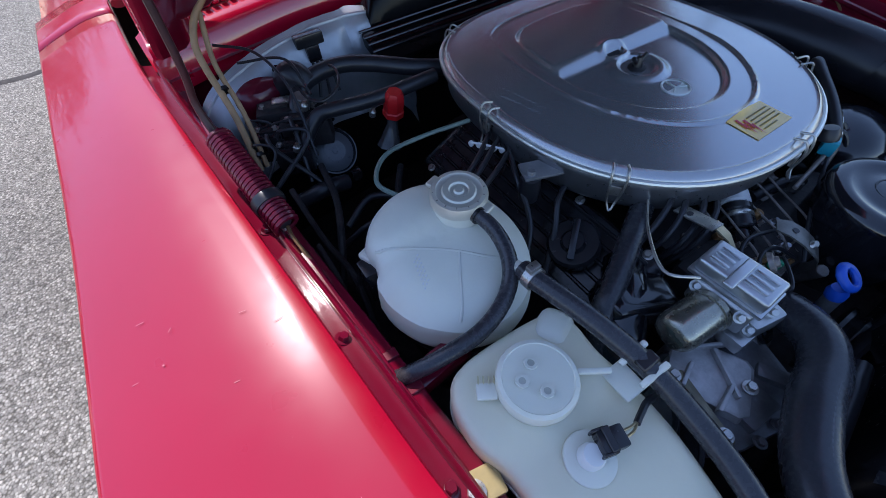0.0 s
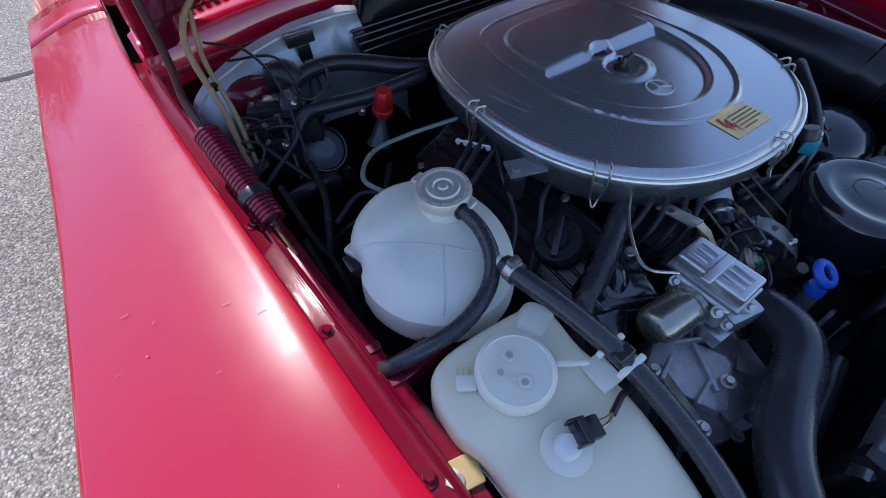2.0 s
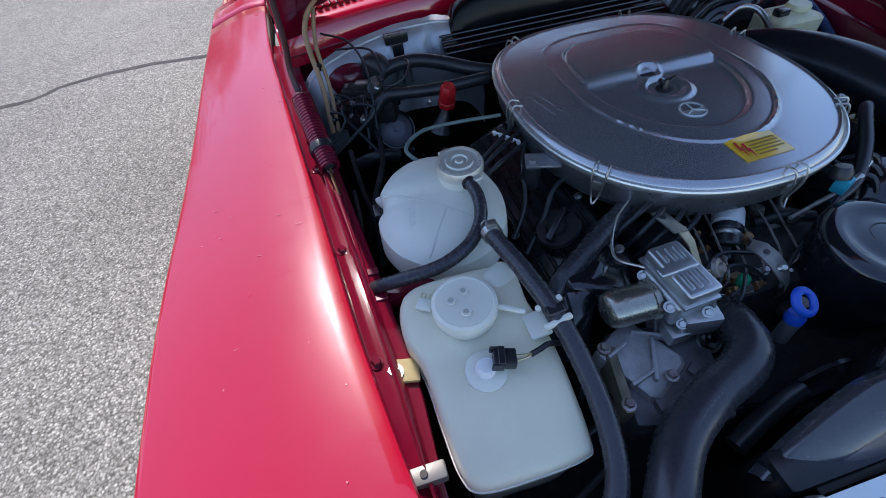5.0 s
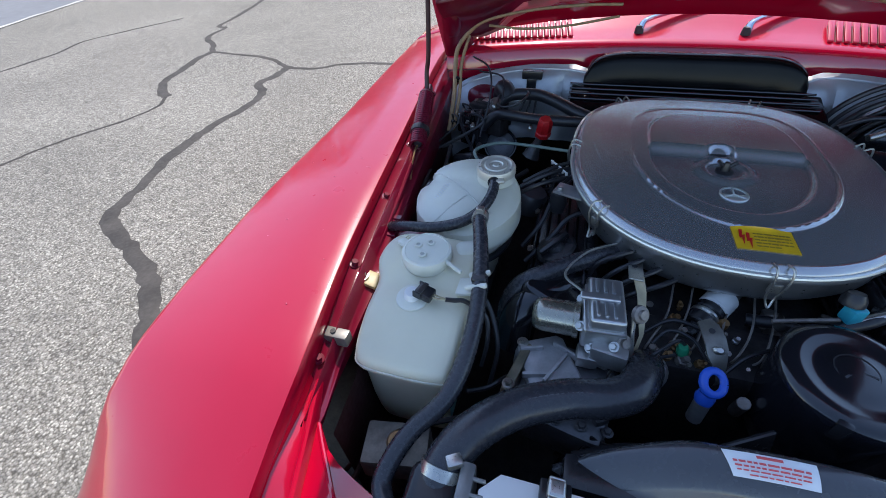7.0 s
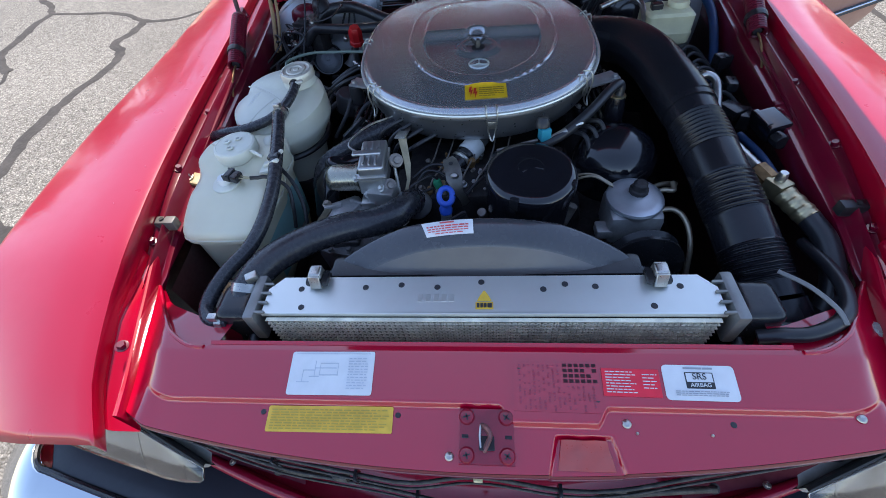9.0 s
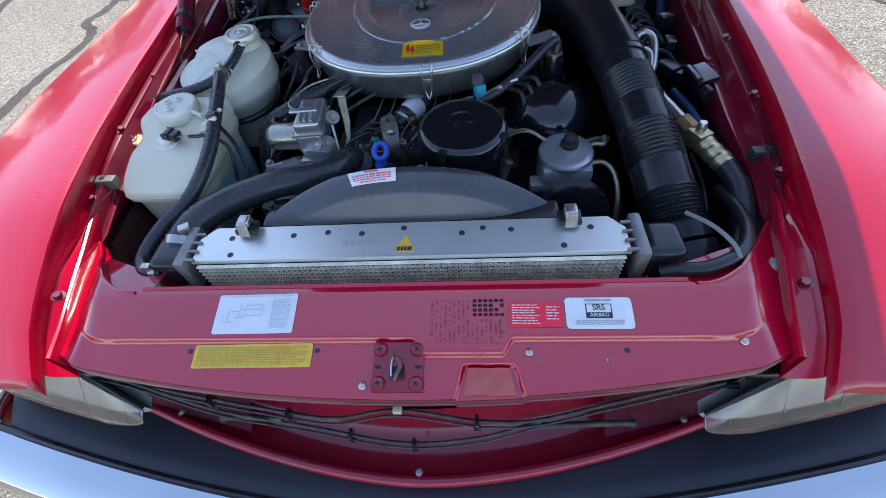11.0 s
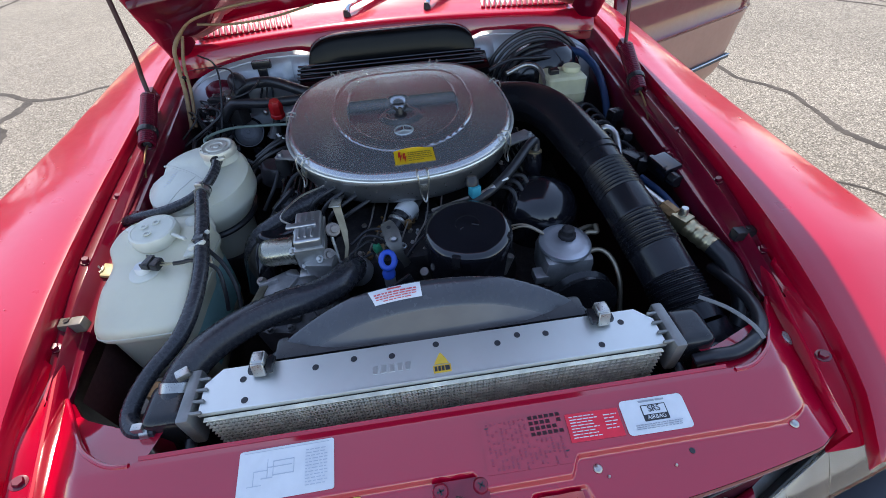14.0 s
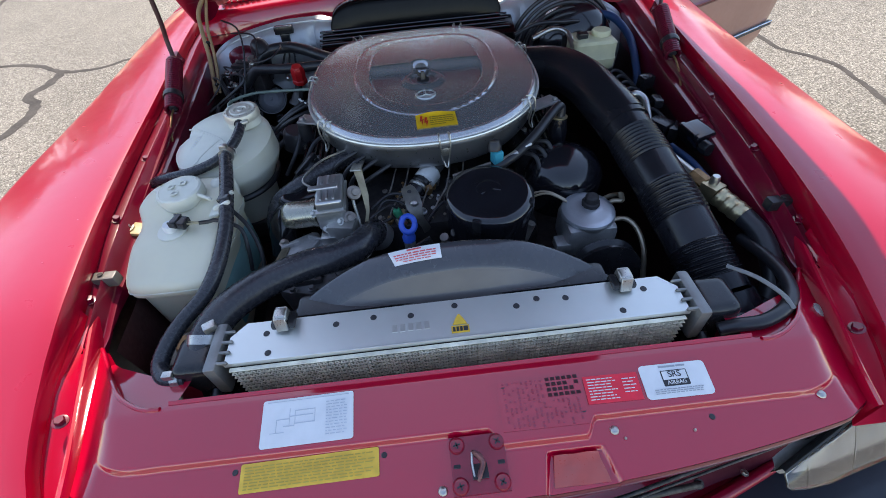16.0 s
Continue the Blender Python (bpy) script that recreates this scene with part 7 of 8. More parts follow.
part("stay_stud", lathe(B(), [(0, 0.004), (0.006, 0.004), (0.009, 0.002), (0.010, 0)], (-0.047, 0.256, 0.8150), (0.1, -0.5, 1), 18, 0.8, 0.55), STEEL, stay, "bright oval stud")
part("stay_hole", lathe(B(), [(0, 0.0008), (0.004, 0.0008), (0.004, 0)], (-0.054, 0.280, 0.8242), (0, -0.1, 1), 14), INK, stay)

dip = thing("dipstick", (-0.06, 0.19, 0.74), "bright blue dipstick loop handle", "dipstick")
lp = [Vector((-0.060 + 0.0115 * math.cos(t), 0.198, 0.812 + 0.0145 * math.sin(t))) for t in [2 * math.pi * k / 14 for k in range(15)]]
turn = Matrix.Rotation(radians(-56), 3, "X")
lp = [turn @ (p - Vector((-0.06, 0.203, 0.805))) + Vector((-0.06, 0.203, 0.805)) for p in lp]
part("blue_loop", tube(B(), lp, 0.0046, 10, 4, 1.2), BLUE, dip)
part("blue_neck", lathe(B(), [(0, 0), (0.011, 0), (0.012, 0.008), (0.009, 0.016), (0, 0.016)], (-0.062, 0.200, 0.78), (0, 0.2, 1), 18), BLUE, dip)
part("dip_tube", rod(B(), (-0.062, 0.197, 0.74), (-0.062, 0.200, 0.782), 0.010, 14), CAST, dip)
gs = thing("temperature_sensor", (-0.085, 0.225, 0.76), "green plug on a brass temperature sensor", "sensor")
part("green_plug", lathe(B(), [(0, 0.016), (0.006, 0.016), (0.008, 0.012), (0.008, 0), (0, 0)], (-0.079, 0.269, 0.781), (-0.2, -0.1, 1), 18), GREEN, gs)
part("brass_hex", lathe(B(), [(0, 0), (0.011, 0), (0.011, 0.012), (0, 0.012)], (-0.073, 0.280, 0.766), (-0.2, -0.1, 1), 6), BRASS, gs)
part("plug_wire", tube(B(), [(-0.080, 0.271, 0.797), (-0.095, 0.262, 0.812), (-0.125, 0.235, 0.81), (-0.12, 0.25, 0.78), (-0.09, 0.26, 0.785)], 0.0024, 8, 7), RUBBER, gs)
for x, y, z, m in ((-0.02, 0.335, 0.775, RUSTY), (0.045, 0.33, 0.80, DARK)):
    tagged(part("small_fitting", lathe(B(), [(0, 0.016), (0.006, 0.016), (0.008, 0.01), (0.008, 0)], (x, y, z), (0.2, -0.2, 1), 14), m), "small metal fitting on the engine", "fitting", "small fittings on the engine")

dist = thing("distributor_cover", (0.085, 0.237, 0.70), "round black cover with a shallow dished top", "cover")
bm = B()
lathe(bm, [(0.072, -0.10), (0.0755, -0.03), (0.078, -0.004), (0.0775, 0.002), (0.074, 0.0075), (0.067, 0.0110), (0.060, 0.0120), (0.054, 0.0110), (0.046, 0.0085), (0.036, 0.0085), (0.028, 0.0105), (0.018, 0.0115), (0, 0.0118)], (0.085, 0.237, 0.830), (0.02, -0.05, 1), 56)
part("cover_shell", bm, GLOSS, dist)
part("cover_emblem", lathe(B(), [(0.0212, 0), (0.0212, 0.0005), (0.0228, 0.0005), (0.0230, 0)], (0.0855, 0.2420, 0.8410), (0.02, -0.05, 1), 32), BLACK, dist, "faint round emblem")
for k in range(3):
    r = radians(100 + 120 * k)
    part("emblem_spoke", box(B(), (0.0855 + 0.010 * math.cos(r), 0.2420 + 0.010 * math.sin(r), 0.8412), (0.020, 0.0026, 0.0010), 0, (0, 0, math.degrees(r))), shade("emblem_grey", (0.045, 0.045, 0.05), 0.3) if k == 0 else bpy.data.materials["emblem_grey"], dist)
for a in (245, 335, 60):
    r = radians(a)
    part("cover_notch", box(B(), (0.085 + 0.073 * math.cos(r), 0.237 + 0.073 * math.sin(r), 0.822), (0.012, 0.016, 0.03), 0.004, (0, 0, a)), BLACK, dist)
part("cover_base", lathe(B(), [(0, 0), (0.06, 0), (0.06, 0.05), (0, 0.05)], (0.085, 0.237, 0.69), seg=28), DARK, dist)

psp = thing("steering_pump", (0.265, 0.215, 0.66), "grey cast power steering pump with a round lid", "steering pump")
PS = Vector((0.270, 0.238, 0.768))
bm = lathe(B(), [(0.043, -0.055), (0.046, -0.012), (0.0465, -0.006), (0, -0.006)], PS, (0, -0.04, 1), 36)
box(bm, PS + Vector((0.0, -0.004, -0.042)), (0.092, 0.082, 0.066), 0.012)
box(bm, PS + Vector((-0.05, -0.03, -0.05)), (0.03, 0.03, 0.02), 0.005)
part("pump_body", bm, shade("pump_cast", (0.52, 0.52, 0.52), 0.42, 0.6, var=0.25, scale=30, bump=0.0004, bscale=240, dust=0.1), psp)
part("pump_lid", lathe(B(), [(0.049, -0.006), (0.050, -0.002), (0.048, 0.002), (0.040, 0.0045), (0.036, 0.004), (0.016, 0.007), (0, 0.007)], PS, (0, -0.04, 1), 44), shade("lid_zinc", (0.50, 0.53, 0.57), 0.34, 0.75, var=0.1, scale=30), psp, "grey zinc lid")
part("lid_nut", lathe(B(), [(0, 0.024), (0.008, 0.024), (0.012, 0.020), (0.013, 0.010), (0.0165, 0.008), (0.0165, 0)], PS + Vector((0.006, 0.008, 0.006)), (0, -0.04, 1), 10), DARK, psp, "dark lid nut")
part("pump_pulley", lathe(B(), [(0, 0), (0.05, 0), (0.062, 0.004), (0.055, 0.012), (0.062, 0.02), (0.062, 0.026), (0, 0.026)], (0.272, 0.150, 0.715), (0, -1, 0.1), 36), BLACK, psp)
for pts in ([(0.305, 0.225, 0.745), (0.335, 0.222, 0.752), (0.352, 0.20, 0.745), (0.357, 0.165, 0.72), (0.355, 0.13, 0.66)], [(0.30, 0.25, 0.755), (0.325, 0.262, 0.762), (0.342, 0.258, 0.765), (0.345, 0.275, 0.768)], [(0.29, 0.268, 0.75), (0.33, 0.285, 0.755), (0.36, 0.29, 0.75)]):
    tagged(part("steering_line", tube(B(), pts, 0.0048, 10, 7), shade("tan_steel", (0.42, 0.36, 0.27), 0.38, 0.7) if "tan_steel" not in bpy.data.materials else bpy.data.materials["tan_steel"]), "bent metal steering fluid line at the pump", "pipe", "steering fluid lines")
for k in range(2):
    tagged(part("steering_line", tube(B(), [(0.155, 0.30 - 0.014 * k, 0.765), (0.20, 0.285 - 0.006 * k, 0.785), (0.235, 0.262 - 0.005 * k, 0.778)], 0.0022, 8, 6), bpy.data.materials["tan_steel"]), "bent metal steering fluid line at the pump", "pipe", "steering fluid lines")

# black breather dome, elbow and clamp on the right bank
dome = thing("breather_dome", (0.25, 0.34, 0.70), "smooth black dome beside the intake duct", "breather")
bm = B()
lathe(bm, [(0.076, -0.06), (0.078, -0.01), (0.074, 0.014), (0.060, 0.034), (0.034, 0.047), (0, 0.051)], (0.258, 0.352, 0.772), (0.05, -0.22, 1), 40, 1.0, 0.9)
part("dome_shell", bm, GLOSS, dome)
part("dome_neck", lathe(B(), [(0.018, 0), (0.020, 0.03), (0.016, 0.06), (0, 0.06)], (0.264, 0.44, 0.782), (0.03, 0.12, 1), 24), GLOSS, dome)
part("dome_clamp", lathe(B(), [(0.013, 0), (0.0165, 0), (0.0165, 0.008), (0.013, 0.008)], (0.267, 0.450, 0.836), (0.05, 0.1, 1), 20), BRASS, dome, "brass-coloured clamp")
part("breather_hose", tube(B(), [(0.267, 0.448, 0.83), (0.272, 0.455, 0.852), (0.266, 0.455, 0.863), (0.245, 0.435, 0.860), (0.20, 0.385, 0.846), (0.15, 0.345, 0.830), (0.10, 0.33, 0.812)], 0.0092, 14, 8), RUBBER, dome, "black rubber breather hose")

teal = thing("teal_connector", (0.115, 0.35, 0.80), "teal vacuum connector in front of the air cleaner", "connector")
part("teal_block", box(B(), (0.117, 0.340, 0.838), (0.020, 0.018, 0.024), 0.003, (0, 0, 20)), TEAL, teal)
part("connector_cap", lathe(B(), [(0, 0.018), (0.010, 0.017), (0.014, 0.008), (0.014, 0)], (0.113, 0.347, 0.848), (0, 0.3, 1), 18), RUBBER, teal)
part("silver_plug", rod(B(), (0.128, 0.338, 0.826), (0.158, 0.348, 0.836), 0.0065, 12), STEEL, teal)
part("pale_lead", tube(B(), [(0.158, 0.348, 0.837), (0.175, 0.356, 0.842), (0.188, 0.362, 0.842)], 0.0025, 8, 6), WHITE, teal)
part("silver_rod", rod(B(), (0.03, 0.325, 0.815), (0.105, 0.335, 0.828), 0.0032, 12), FITTING, teal)
tagged(part("thin_black_cable", tube(B(), [(0.11, 0.33, 0.825), (0.05, 0.30, 0.80), (0.0, 0.275, 0.79), (-0.03, 0.25, 0.77)], 0.0028, 8, 8), RUBBER), "thin black cable in front of the air cleaner", "cable")
tagged(part("breather_pipe", tube(B(), [(-0.165, 0.425, 0.822), (-0.22, 0.395, 0.815), (-0.275, 0.365, 0.803), (-0.315, 0.345, 0.785), (-0.332, 0.325, 0.75), (-0.33, 0.29, 0.70)], 0.0155, 16, 8), HOSE), "black rubber breather pipe from the air cleaner", "hose")
tagged(part("smooth_pipe", tube(B(), [(-0.225, 0.385, 0.765), (-0.265, 0.350, 0.772), (-0.305, 0.315, 0.755), (-0.315, 0.285, 0.70)], 0.031, 20, 8), GLOSS), "thick smooth black pipe on the engine's side", "pipe")
for pts, r in (([(-0.21, 0.10, 0.74), (-0.15, 0.12, 0.755), (-0.10, 0.13, 0.75)], 0.012),
               ([(-0.12, 0.27, 0.79), (-0.10, 0.285, 0.805), (-0.07, 0.28, 0.80), (-0.05, 0.26, 0.785)], 0.0026), ([(-0.13, 0.29, 0.785), (-0.09, 0.31, 0.80), (-0.03, 0.30, 0.79)], 0.003), ([(0.02, 0.36, 0.775), (0.06, 0.35, 0.785), (0.10, 0.335, 0.785)], 0.009)):
    tagged(part("engine_hose", tube(B(), pts, r, 10, 7), RUBBER), "short black hose at the front of the engine", "hose", "short hoses on the engine")

# ---------------------------------------------------------------- right side of the bay
ac = thing("ac_line", (0.48, 0.24, 0.74), "brass and steel air conditioning line with a black hose", "refrigerant line")
A = [(0.435, 0.42, 0.80), (0.452, 0.33, 0.802), (0.468, 0.268, 0.80), (0.490, 0.212, 0.792), (0.512, 0.165, 0.783), (0.522, 0.12, 0.772), (0.515, 0.06, 0.745), (0.49, 0.02, 0.70), (0.47, 0.0, 0.62)]
part("steel_pipe", tube(B(), A[:3], 0.0115, 14, 6), STEEL, ac)
part("brass_union", rod(B(), A[2], tuple(Vector(A[2]).lerp(Vector(A[3]), 0.55)), 0.0165, 8), RUSTY, ac, "brown brass union nut")
part("service_block", box(B(), Vector(A[2]).lerp(Vector(A[3]), 0.75), (0.03, 0.032, 0.030), 0.004, (0, 0, 25)), BRASS, ac)
part("service_port", lathe(B(), [(0, 0.018), (0.006, 0.018), (0.008, 0.012), (0.008, 0)], Vector(A[2]).lerp(Vector(A[3]), 0.72) + Vector((0, 0, 0.012)), seg=14), STEEL, ac)
part("crimp_sleeve", tube(B(), [A[3], tuple(Vector(A[3]).lerp(Vector(A[4]), 0.5)), A[4]], lambda t: 0.0168 + 0.0012 * step(math.sin(t * 2 * math.pi * 3), -0.4, 0.4), 18, 16), BRASS, ac, "crimped steel sleeve")
part("rubber_hose", tube(B(), A[4:], 0.0165, 16, 8), RUBBER, ac)
tagged(part("blue_line", tube(B(), [(0.50, 0.40, 0.775), (0.513, 0.33, 0.775), (0.52, 0.25, 0.765), (0.527, 0.16, 0.752), (0.53, 0.10, 0.738)], 0.007, 10, 8), BLUEHOSE), "thin blue line along the inner wing", "pipe")
loom2 = thing("side_loom", (0.53, 0.1, 0.70), "black taped loom beside the radiator end", "wiring loom")
part("loom_sleeve", tube(B(), [(0.505, 0.14, 0.755), (0.503, 0.08, 0.772), (0.490, 0.03, 0.788), (0.468, -0.012, 0.797), (0.440, -0.035, 0.800), (0.405, -0.048, 0.799), (0.375, -0.047, 0.795), (0.352, -0.045, 0.785)], 0.0095, 12, 8), RUBBER, loom2)
part("cable_tie", tube(B(), [(0.405, 0.045, 0.806), (0.428, 0.015, 0.812), (0.444, -0.018, 0.812), (0.447, -0.040, 0.808)], 0.0030, 8, 5, 0.6), shade("grey_tie", (0.20, 0.20, 0.20), 0.5), loom2)
for pts, r in (([(0.45, 0.10, 0.74), (0.475, 0.06, 0.70), (0.48, 0.0, 0.66)], 0.006), ([(0.50, 0.25, 0.74), (0.505, 0.17, 0.72), (0.495, 0.08, 0.68), (0.48, 0.0, 0.62)], 0.004), ([(0.47, 0.2, 0.72), (0.48, 0.12, 0.70), (0.46, 0.05, 0.66)], 0.008)):
    tagged(part("side_cable", tube(B(), pts, r, 8, 8), RUBBER), "black cable down the inner wing", "cable", "cables on the inner wing")
cb = thing("relay_box", (0.54, 0.39, 0.78), "black plastic relay on the inner wing", "relay")
bm = box(B(), (0.538, 0.388, 0.803), (0.040, 0.058, 0.034), 0.004, (0, -12, 8))
box(bm, (0.522, 0.392, 0.806), (0.012, 0.05, 0.026), 0.002, (0, -12, 8))
part("relay_case", bm, GLOSS, cb)
part("relay_plug", lathe(B(), [(0, 0.02), (0.012, 0.02), (0.014, 0.016), (0.014, 0)], (0.535, 0.352, 0.80), (0.1, -1, 0.1), 16), BLACK, cb)
part("relay_base", box(B(), (0.556, 0.39, 0.795), (0.012, 0.05, 0.05), 0.003), RED_SHADED, cb)

res = thing("brake_reservoir", (0.455, 0.81, 0.70), "cream translucent brake fluid reservoir", "brake reservoir")
bm = B()
loft(bm, [rrect(0.405, 0.505, 0.765, 0.845, 0.785, 0.012), rrect(0.400, 0.510, 0.760, 0.85, 0.79, 0.012), rrect(0.398, 0.512, 0.758, 0.852, 0.815, 0.012), rrect(0.400, 0.510, 0.760, 0.850, 0.818, 0.012), rrect(0.400, 0.510, 0.760, 0.850, 0.853, 0.012), rrect(0.406, 0.504, 0.766, 0.844, 0.859, 0.010), rrect(0.43, 0.48, 0.79, 0.82, 0.861, 0.01)], True, True)
part("reservoir_body", bm, shade("cream_plastic", (0.64, 0.60, 0.38), 0.4, var=0.12, scale=20, sss=0.3), res)
part("reservoir_cap", lathe(B(), [(0, 0.014), (0.022, 0.014), (0.025, 0.010), (0.025, 0)], (0.478, 0.81, 0.859), seg=24), res.children[0].data.materials[0], res)
part("reservoir_plug", box(B(), (0.425, 0.80, 0.866), (0.026, 0.022, 0.014), 0.003), BLACK, res)
part("master_cylinder", rod(B(), (0.45, 0.72, 0.765), (0.45, 0.90, 0.765), 0.024, 18), DARK, res)
boost = thing("brake_booster", (0.45, 0.95, 0.66), "large round black brake booster on the firewall", "brake booster")
part("booster_shell", lathe(B(), [(0, 0.075), (0.05, 0.072), (0.10, 0.055), (0.118, 0.03), (0.122, 0.02), (0.122, -0.02), (0.10, -0.04), (0, -0.05)], (0.45, 0.965, 0.775), (0, -1, 0.1), 44), GLOSS, boost)
for k in range(5):
    r = 0.115 + 0.010 * k
    pts = [(0.43 + r * math.cos(a), 0.93 + 0.015 * k, 0.765 + r * math.sin(a)) for a in [math.pi * (0.08 + 0.84 * i / 8) for i in range(9)]]
    tagged(part("vacuum_line", tube(B(), pts, 0.0045 if k % 2 else 0.006, 8, 5), RUBBER), "black line arching over the brake booster", "pipe", "lines over the brake booster")
tagged(part("blue_vacuum_hose", tube(B(), [(0.52, 0.98, 0.86), (0.56, 0.93, 0.855), (0.578, 0.85, 0.83), (0.57, 0.76, 0.79), (0.555, 0.68, 0.74), (0.53, 0.60, 0.72)], 0.010, 12, 8), BLUEHOSE), "dark blue hose along the rear corner of the bay", "hose")
for pts, r, m in (([(0.30, 0.83, 0.86), (0.36, 0.85, 0.872), (0.395, 0.83, 0.865), (0.40, 0.78, 0.84)], 0.0065, STEEL), ([(0.26, 0.87, 0.86), (0.33, 0.90, 0.872), (0.41, 0.90, 0.87), (0.46, 0.92, 0.86)], 0.0055, RUBBER)):
    tagged(part("rear_line", tube(B(), pts, r, 10, 7), m), "bent line behind the air cleaner", "pipe", "lines behind the air cleaner")
tagged(part("metal_loop", tube(B(), [(0.425, 0.50, 0.80), (0.455, 0.53, 0.83), (0.478, 0.515, 0.825), (0.475, 0.47, 0.80), (0.46, 0.43, 0.79)], 0.0075, 12, 8), STEEL), "bent bare metal refrigerant pipe", "pipe", "bare pipes beside the intake duct")
tagged(part("metal_loop", tube(B(), [(0.43, 0.46, 0.79), (0.452, 0.49, 0.815), (0.468, 0.48, 0.81), (0.462, 0.44, 0.79)], 0.0055, 12, 8), STEEL), "bent bare metal refrigerant pipe", "pipe", "bare pipes beside the intake duct")
rng = random.Random(77)
for k in range(9):
    x, y, z = rng.uniform(0.46, 0.55), rng.uniform(0.44, 0.72), rng.uniform(0.74, 0.80)
    bm = box(B(), (x, y, z), (rng.uniform(0.02, 0.045), rng.uniform(0.02, 0.05), rng.uniform(0.02, 0.04)), 0.004, (0, 0, rng.uniform(-30, 30)))
    box(bm, (x, y, z - 0.05), (0.012, 0.012, 0.08), 0.002)
    tagged(part("black_connector", bm, BLACK), "small black electrical connector on a stand", "connector", "connectors on the inner wing")
for k in range(7):
    y0 = 0.50 + 0.035 * k
    tagged(part("side_cable", tube(B(), [(0.47, y0, 0.76), (0.50, y0 + 0.03, 0.79), (0.535, y0 + 0.02, 0.775), (0.55, y0 - 0.04, 0.74)], 0.004, 8, 7), RUBBER), "black cable down the inner wing", "cable", "cables on the inner wing")

# ---------------------------------------------------------------- left rear corner of the bay
horn = thing("vacuum_unit", (-0.44, 0.88, 0.66), "round black vacuum unit with a pale face", "vacuum unit")
part("unit_shell", lathe(B(), [(0.030, -0.03), (0.040, -0.012), (0.0445, -0.004), (0.0450, 0.002), (0.043, 0.0065), (0.0405, 0.0065), (0.0385, 0.002), (0.037, 0.0)], (-0.447, 0.880, 0.750), (0.12, -0.75, 0.66), 40), GLOSS, horn)
part("unit_face", lathe(B(), [(0.0375, 0.001), (0.0345, 0.003), (0.032, 0.0055), (0.020, 0.0085), (0.018, 0.0075), (0.010, 0.009), (0.006, 0.0085), (0.005, 0.010), (0, 0.010)], (-0.447, 0.880, 0.750), (0.12, -0.75, 0.66), 36), shade("grey_face", (0.15, 0.16, 0.18), 0.3, var=0.15, dust=0.05), horn, "dull grey face")
part("unit_stalk", rod(B(), (-0.44, 0.915, 0.65), (-0.445, 0.895, 0.74), 0.016, 14), DARK, horn)
part("unit_nipple", box(B(), (-0.427, 0.843, 0.710), (0.02, 0.02, 0.02), 0.004), BLACK, horn)
redc = thing("test_funnel", (-0.335, 0.83, 0.74), "clear plastic funnel with a bright red cap", "funnel")
part("cap_body", lathe(B(), [(0, 0.048), (0.013, 0.048), (0.0175, 0.040), (0.0185, 0.030), (0.0175, 0.012), (0.0195, 0.010), (0.019, 0)], (-0.336, 0.830, 0.812), (0.1, -0.2, 1), 7), REDPL, redc)
part("clear_funnel", lathe(B(), [(0.009, 0), (0.010, -0.02), (0.018, -0.045), (0.024, -0.06), (0, -0.06)], (-0.338, 0.825, 0.816), (0.35, 0.1, 1), 9), shade("cloudy_plastic", (0.06, 0.06, 0.062), 0.15, var=0.4, scale=40), redc)
for pts, r in (([(-0.49, 0.90, 0.80), (-0.470, 0.93, 0.838), (-0.435, 0.953, 0.857), (-0.375, 0.955, 0.862), (-0.323, 0.928, 0.860), (-0.26, 0.88, 0.852), (-0.2, 0.86, 0.84)], 0.0150), ([(-0.50, 0.86, 0.80), (-0.46, 0.866, 0.838), (-0.427, 0.856, 0.846), (-0.352, 0.838, 0.848), (-0.24, 0.838, 0.848)], 0.0125), ([(-0.47, 0.99, 0.80), (-0.465, 0.985, 0.85), (-0.455, 0.965, 0.868), (-0.44, 0.95, 0.85)], 0.024),
               ([(-0.55, 0.80, 0.74), (-0.50, 0.79, 0.755), (-0.46, 0.80, 0.74)], 0.014), ([(-0.50, 0.72, 0.72), (-0.44, 0.74, 0.74), (-0.38, 0.70, 0.73), (-0.33, 0.66, 0.72)], 0.006), ([(-0.53, 0.70, 0.70), (-0.46, 0.69, 0.735), (-0.40, 0.66, 0.72)], 0.005)):
    tagged(part("heater_hose", tube(B(), pts, r, 14, 8), RUBBER), "black rubber hose in the rear corner of the bay", "hose", "hoses in the rear corner")
tagged(part("thin_black_cable", tube(B(), [(-0.459, 0.985, 0.862), (-0.462, 0.942, 0.862), (-0.458, 0.888, 0.862), (-0.440, 0.866, 0.862), (-0.405, 0.885, 0.866), (-0.388, 0.93, 0.872), (-0.400, 0.965, 0.87)], 0.0026, 8, 8), RUBBER), "thin black cable looping over the hoses", "cable")
rel = thing("relay", (-0.395, 1.03, 0.80), "small black relay on the firewall insulation", "relay")
bm = box(B(), (-0.392, 1.035, 0.885), (0.055, 0.02, 0.022), 0.004)
box(bm, (-0.392, 1.03, 0.862), (0.026, 0.02, 0.03), 0.003)
part("relay_case", bm, BLACK, rel)
for s in (-1, 0, 1):
    part("relay_wire", tube(B(), [(-0.392 + 0.008 * s, 1.025, 0.85), (-0.388 + 0.014 * s, 1.00, 0.83), (-0.395 + 0.02 * s, 0.98, 0.80)], 0.003, 8, 6), RUBBER, rel)
bm = lathe(B(), [(0, 0.03), (0.03, 0.028), (0.045, 0.018), (0.052, 0), (0.052, -0.03)], (-0.515, 1.0, 0.83), (0.0, -0.3, 1), 36, 1.0, 0.6)
tagged(part("red_tower", bm, DKRED), "dark red strut tower dome in the rear corner", "strut tower")
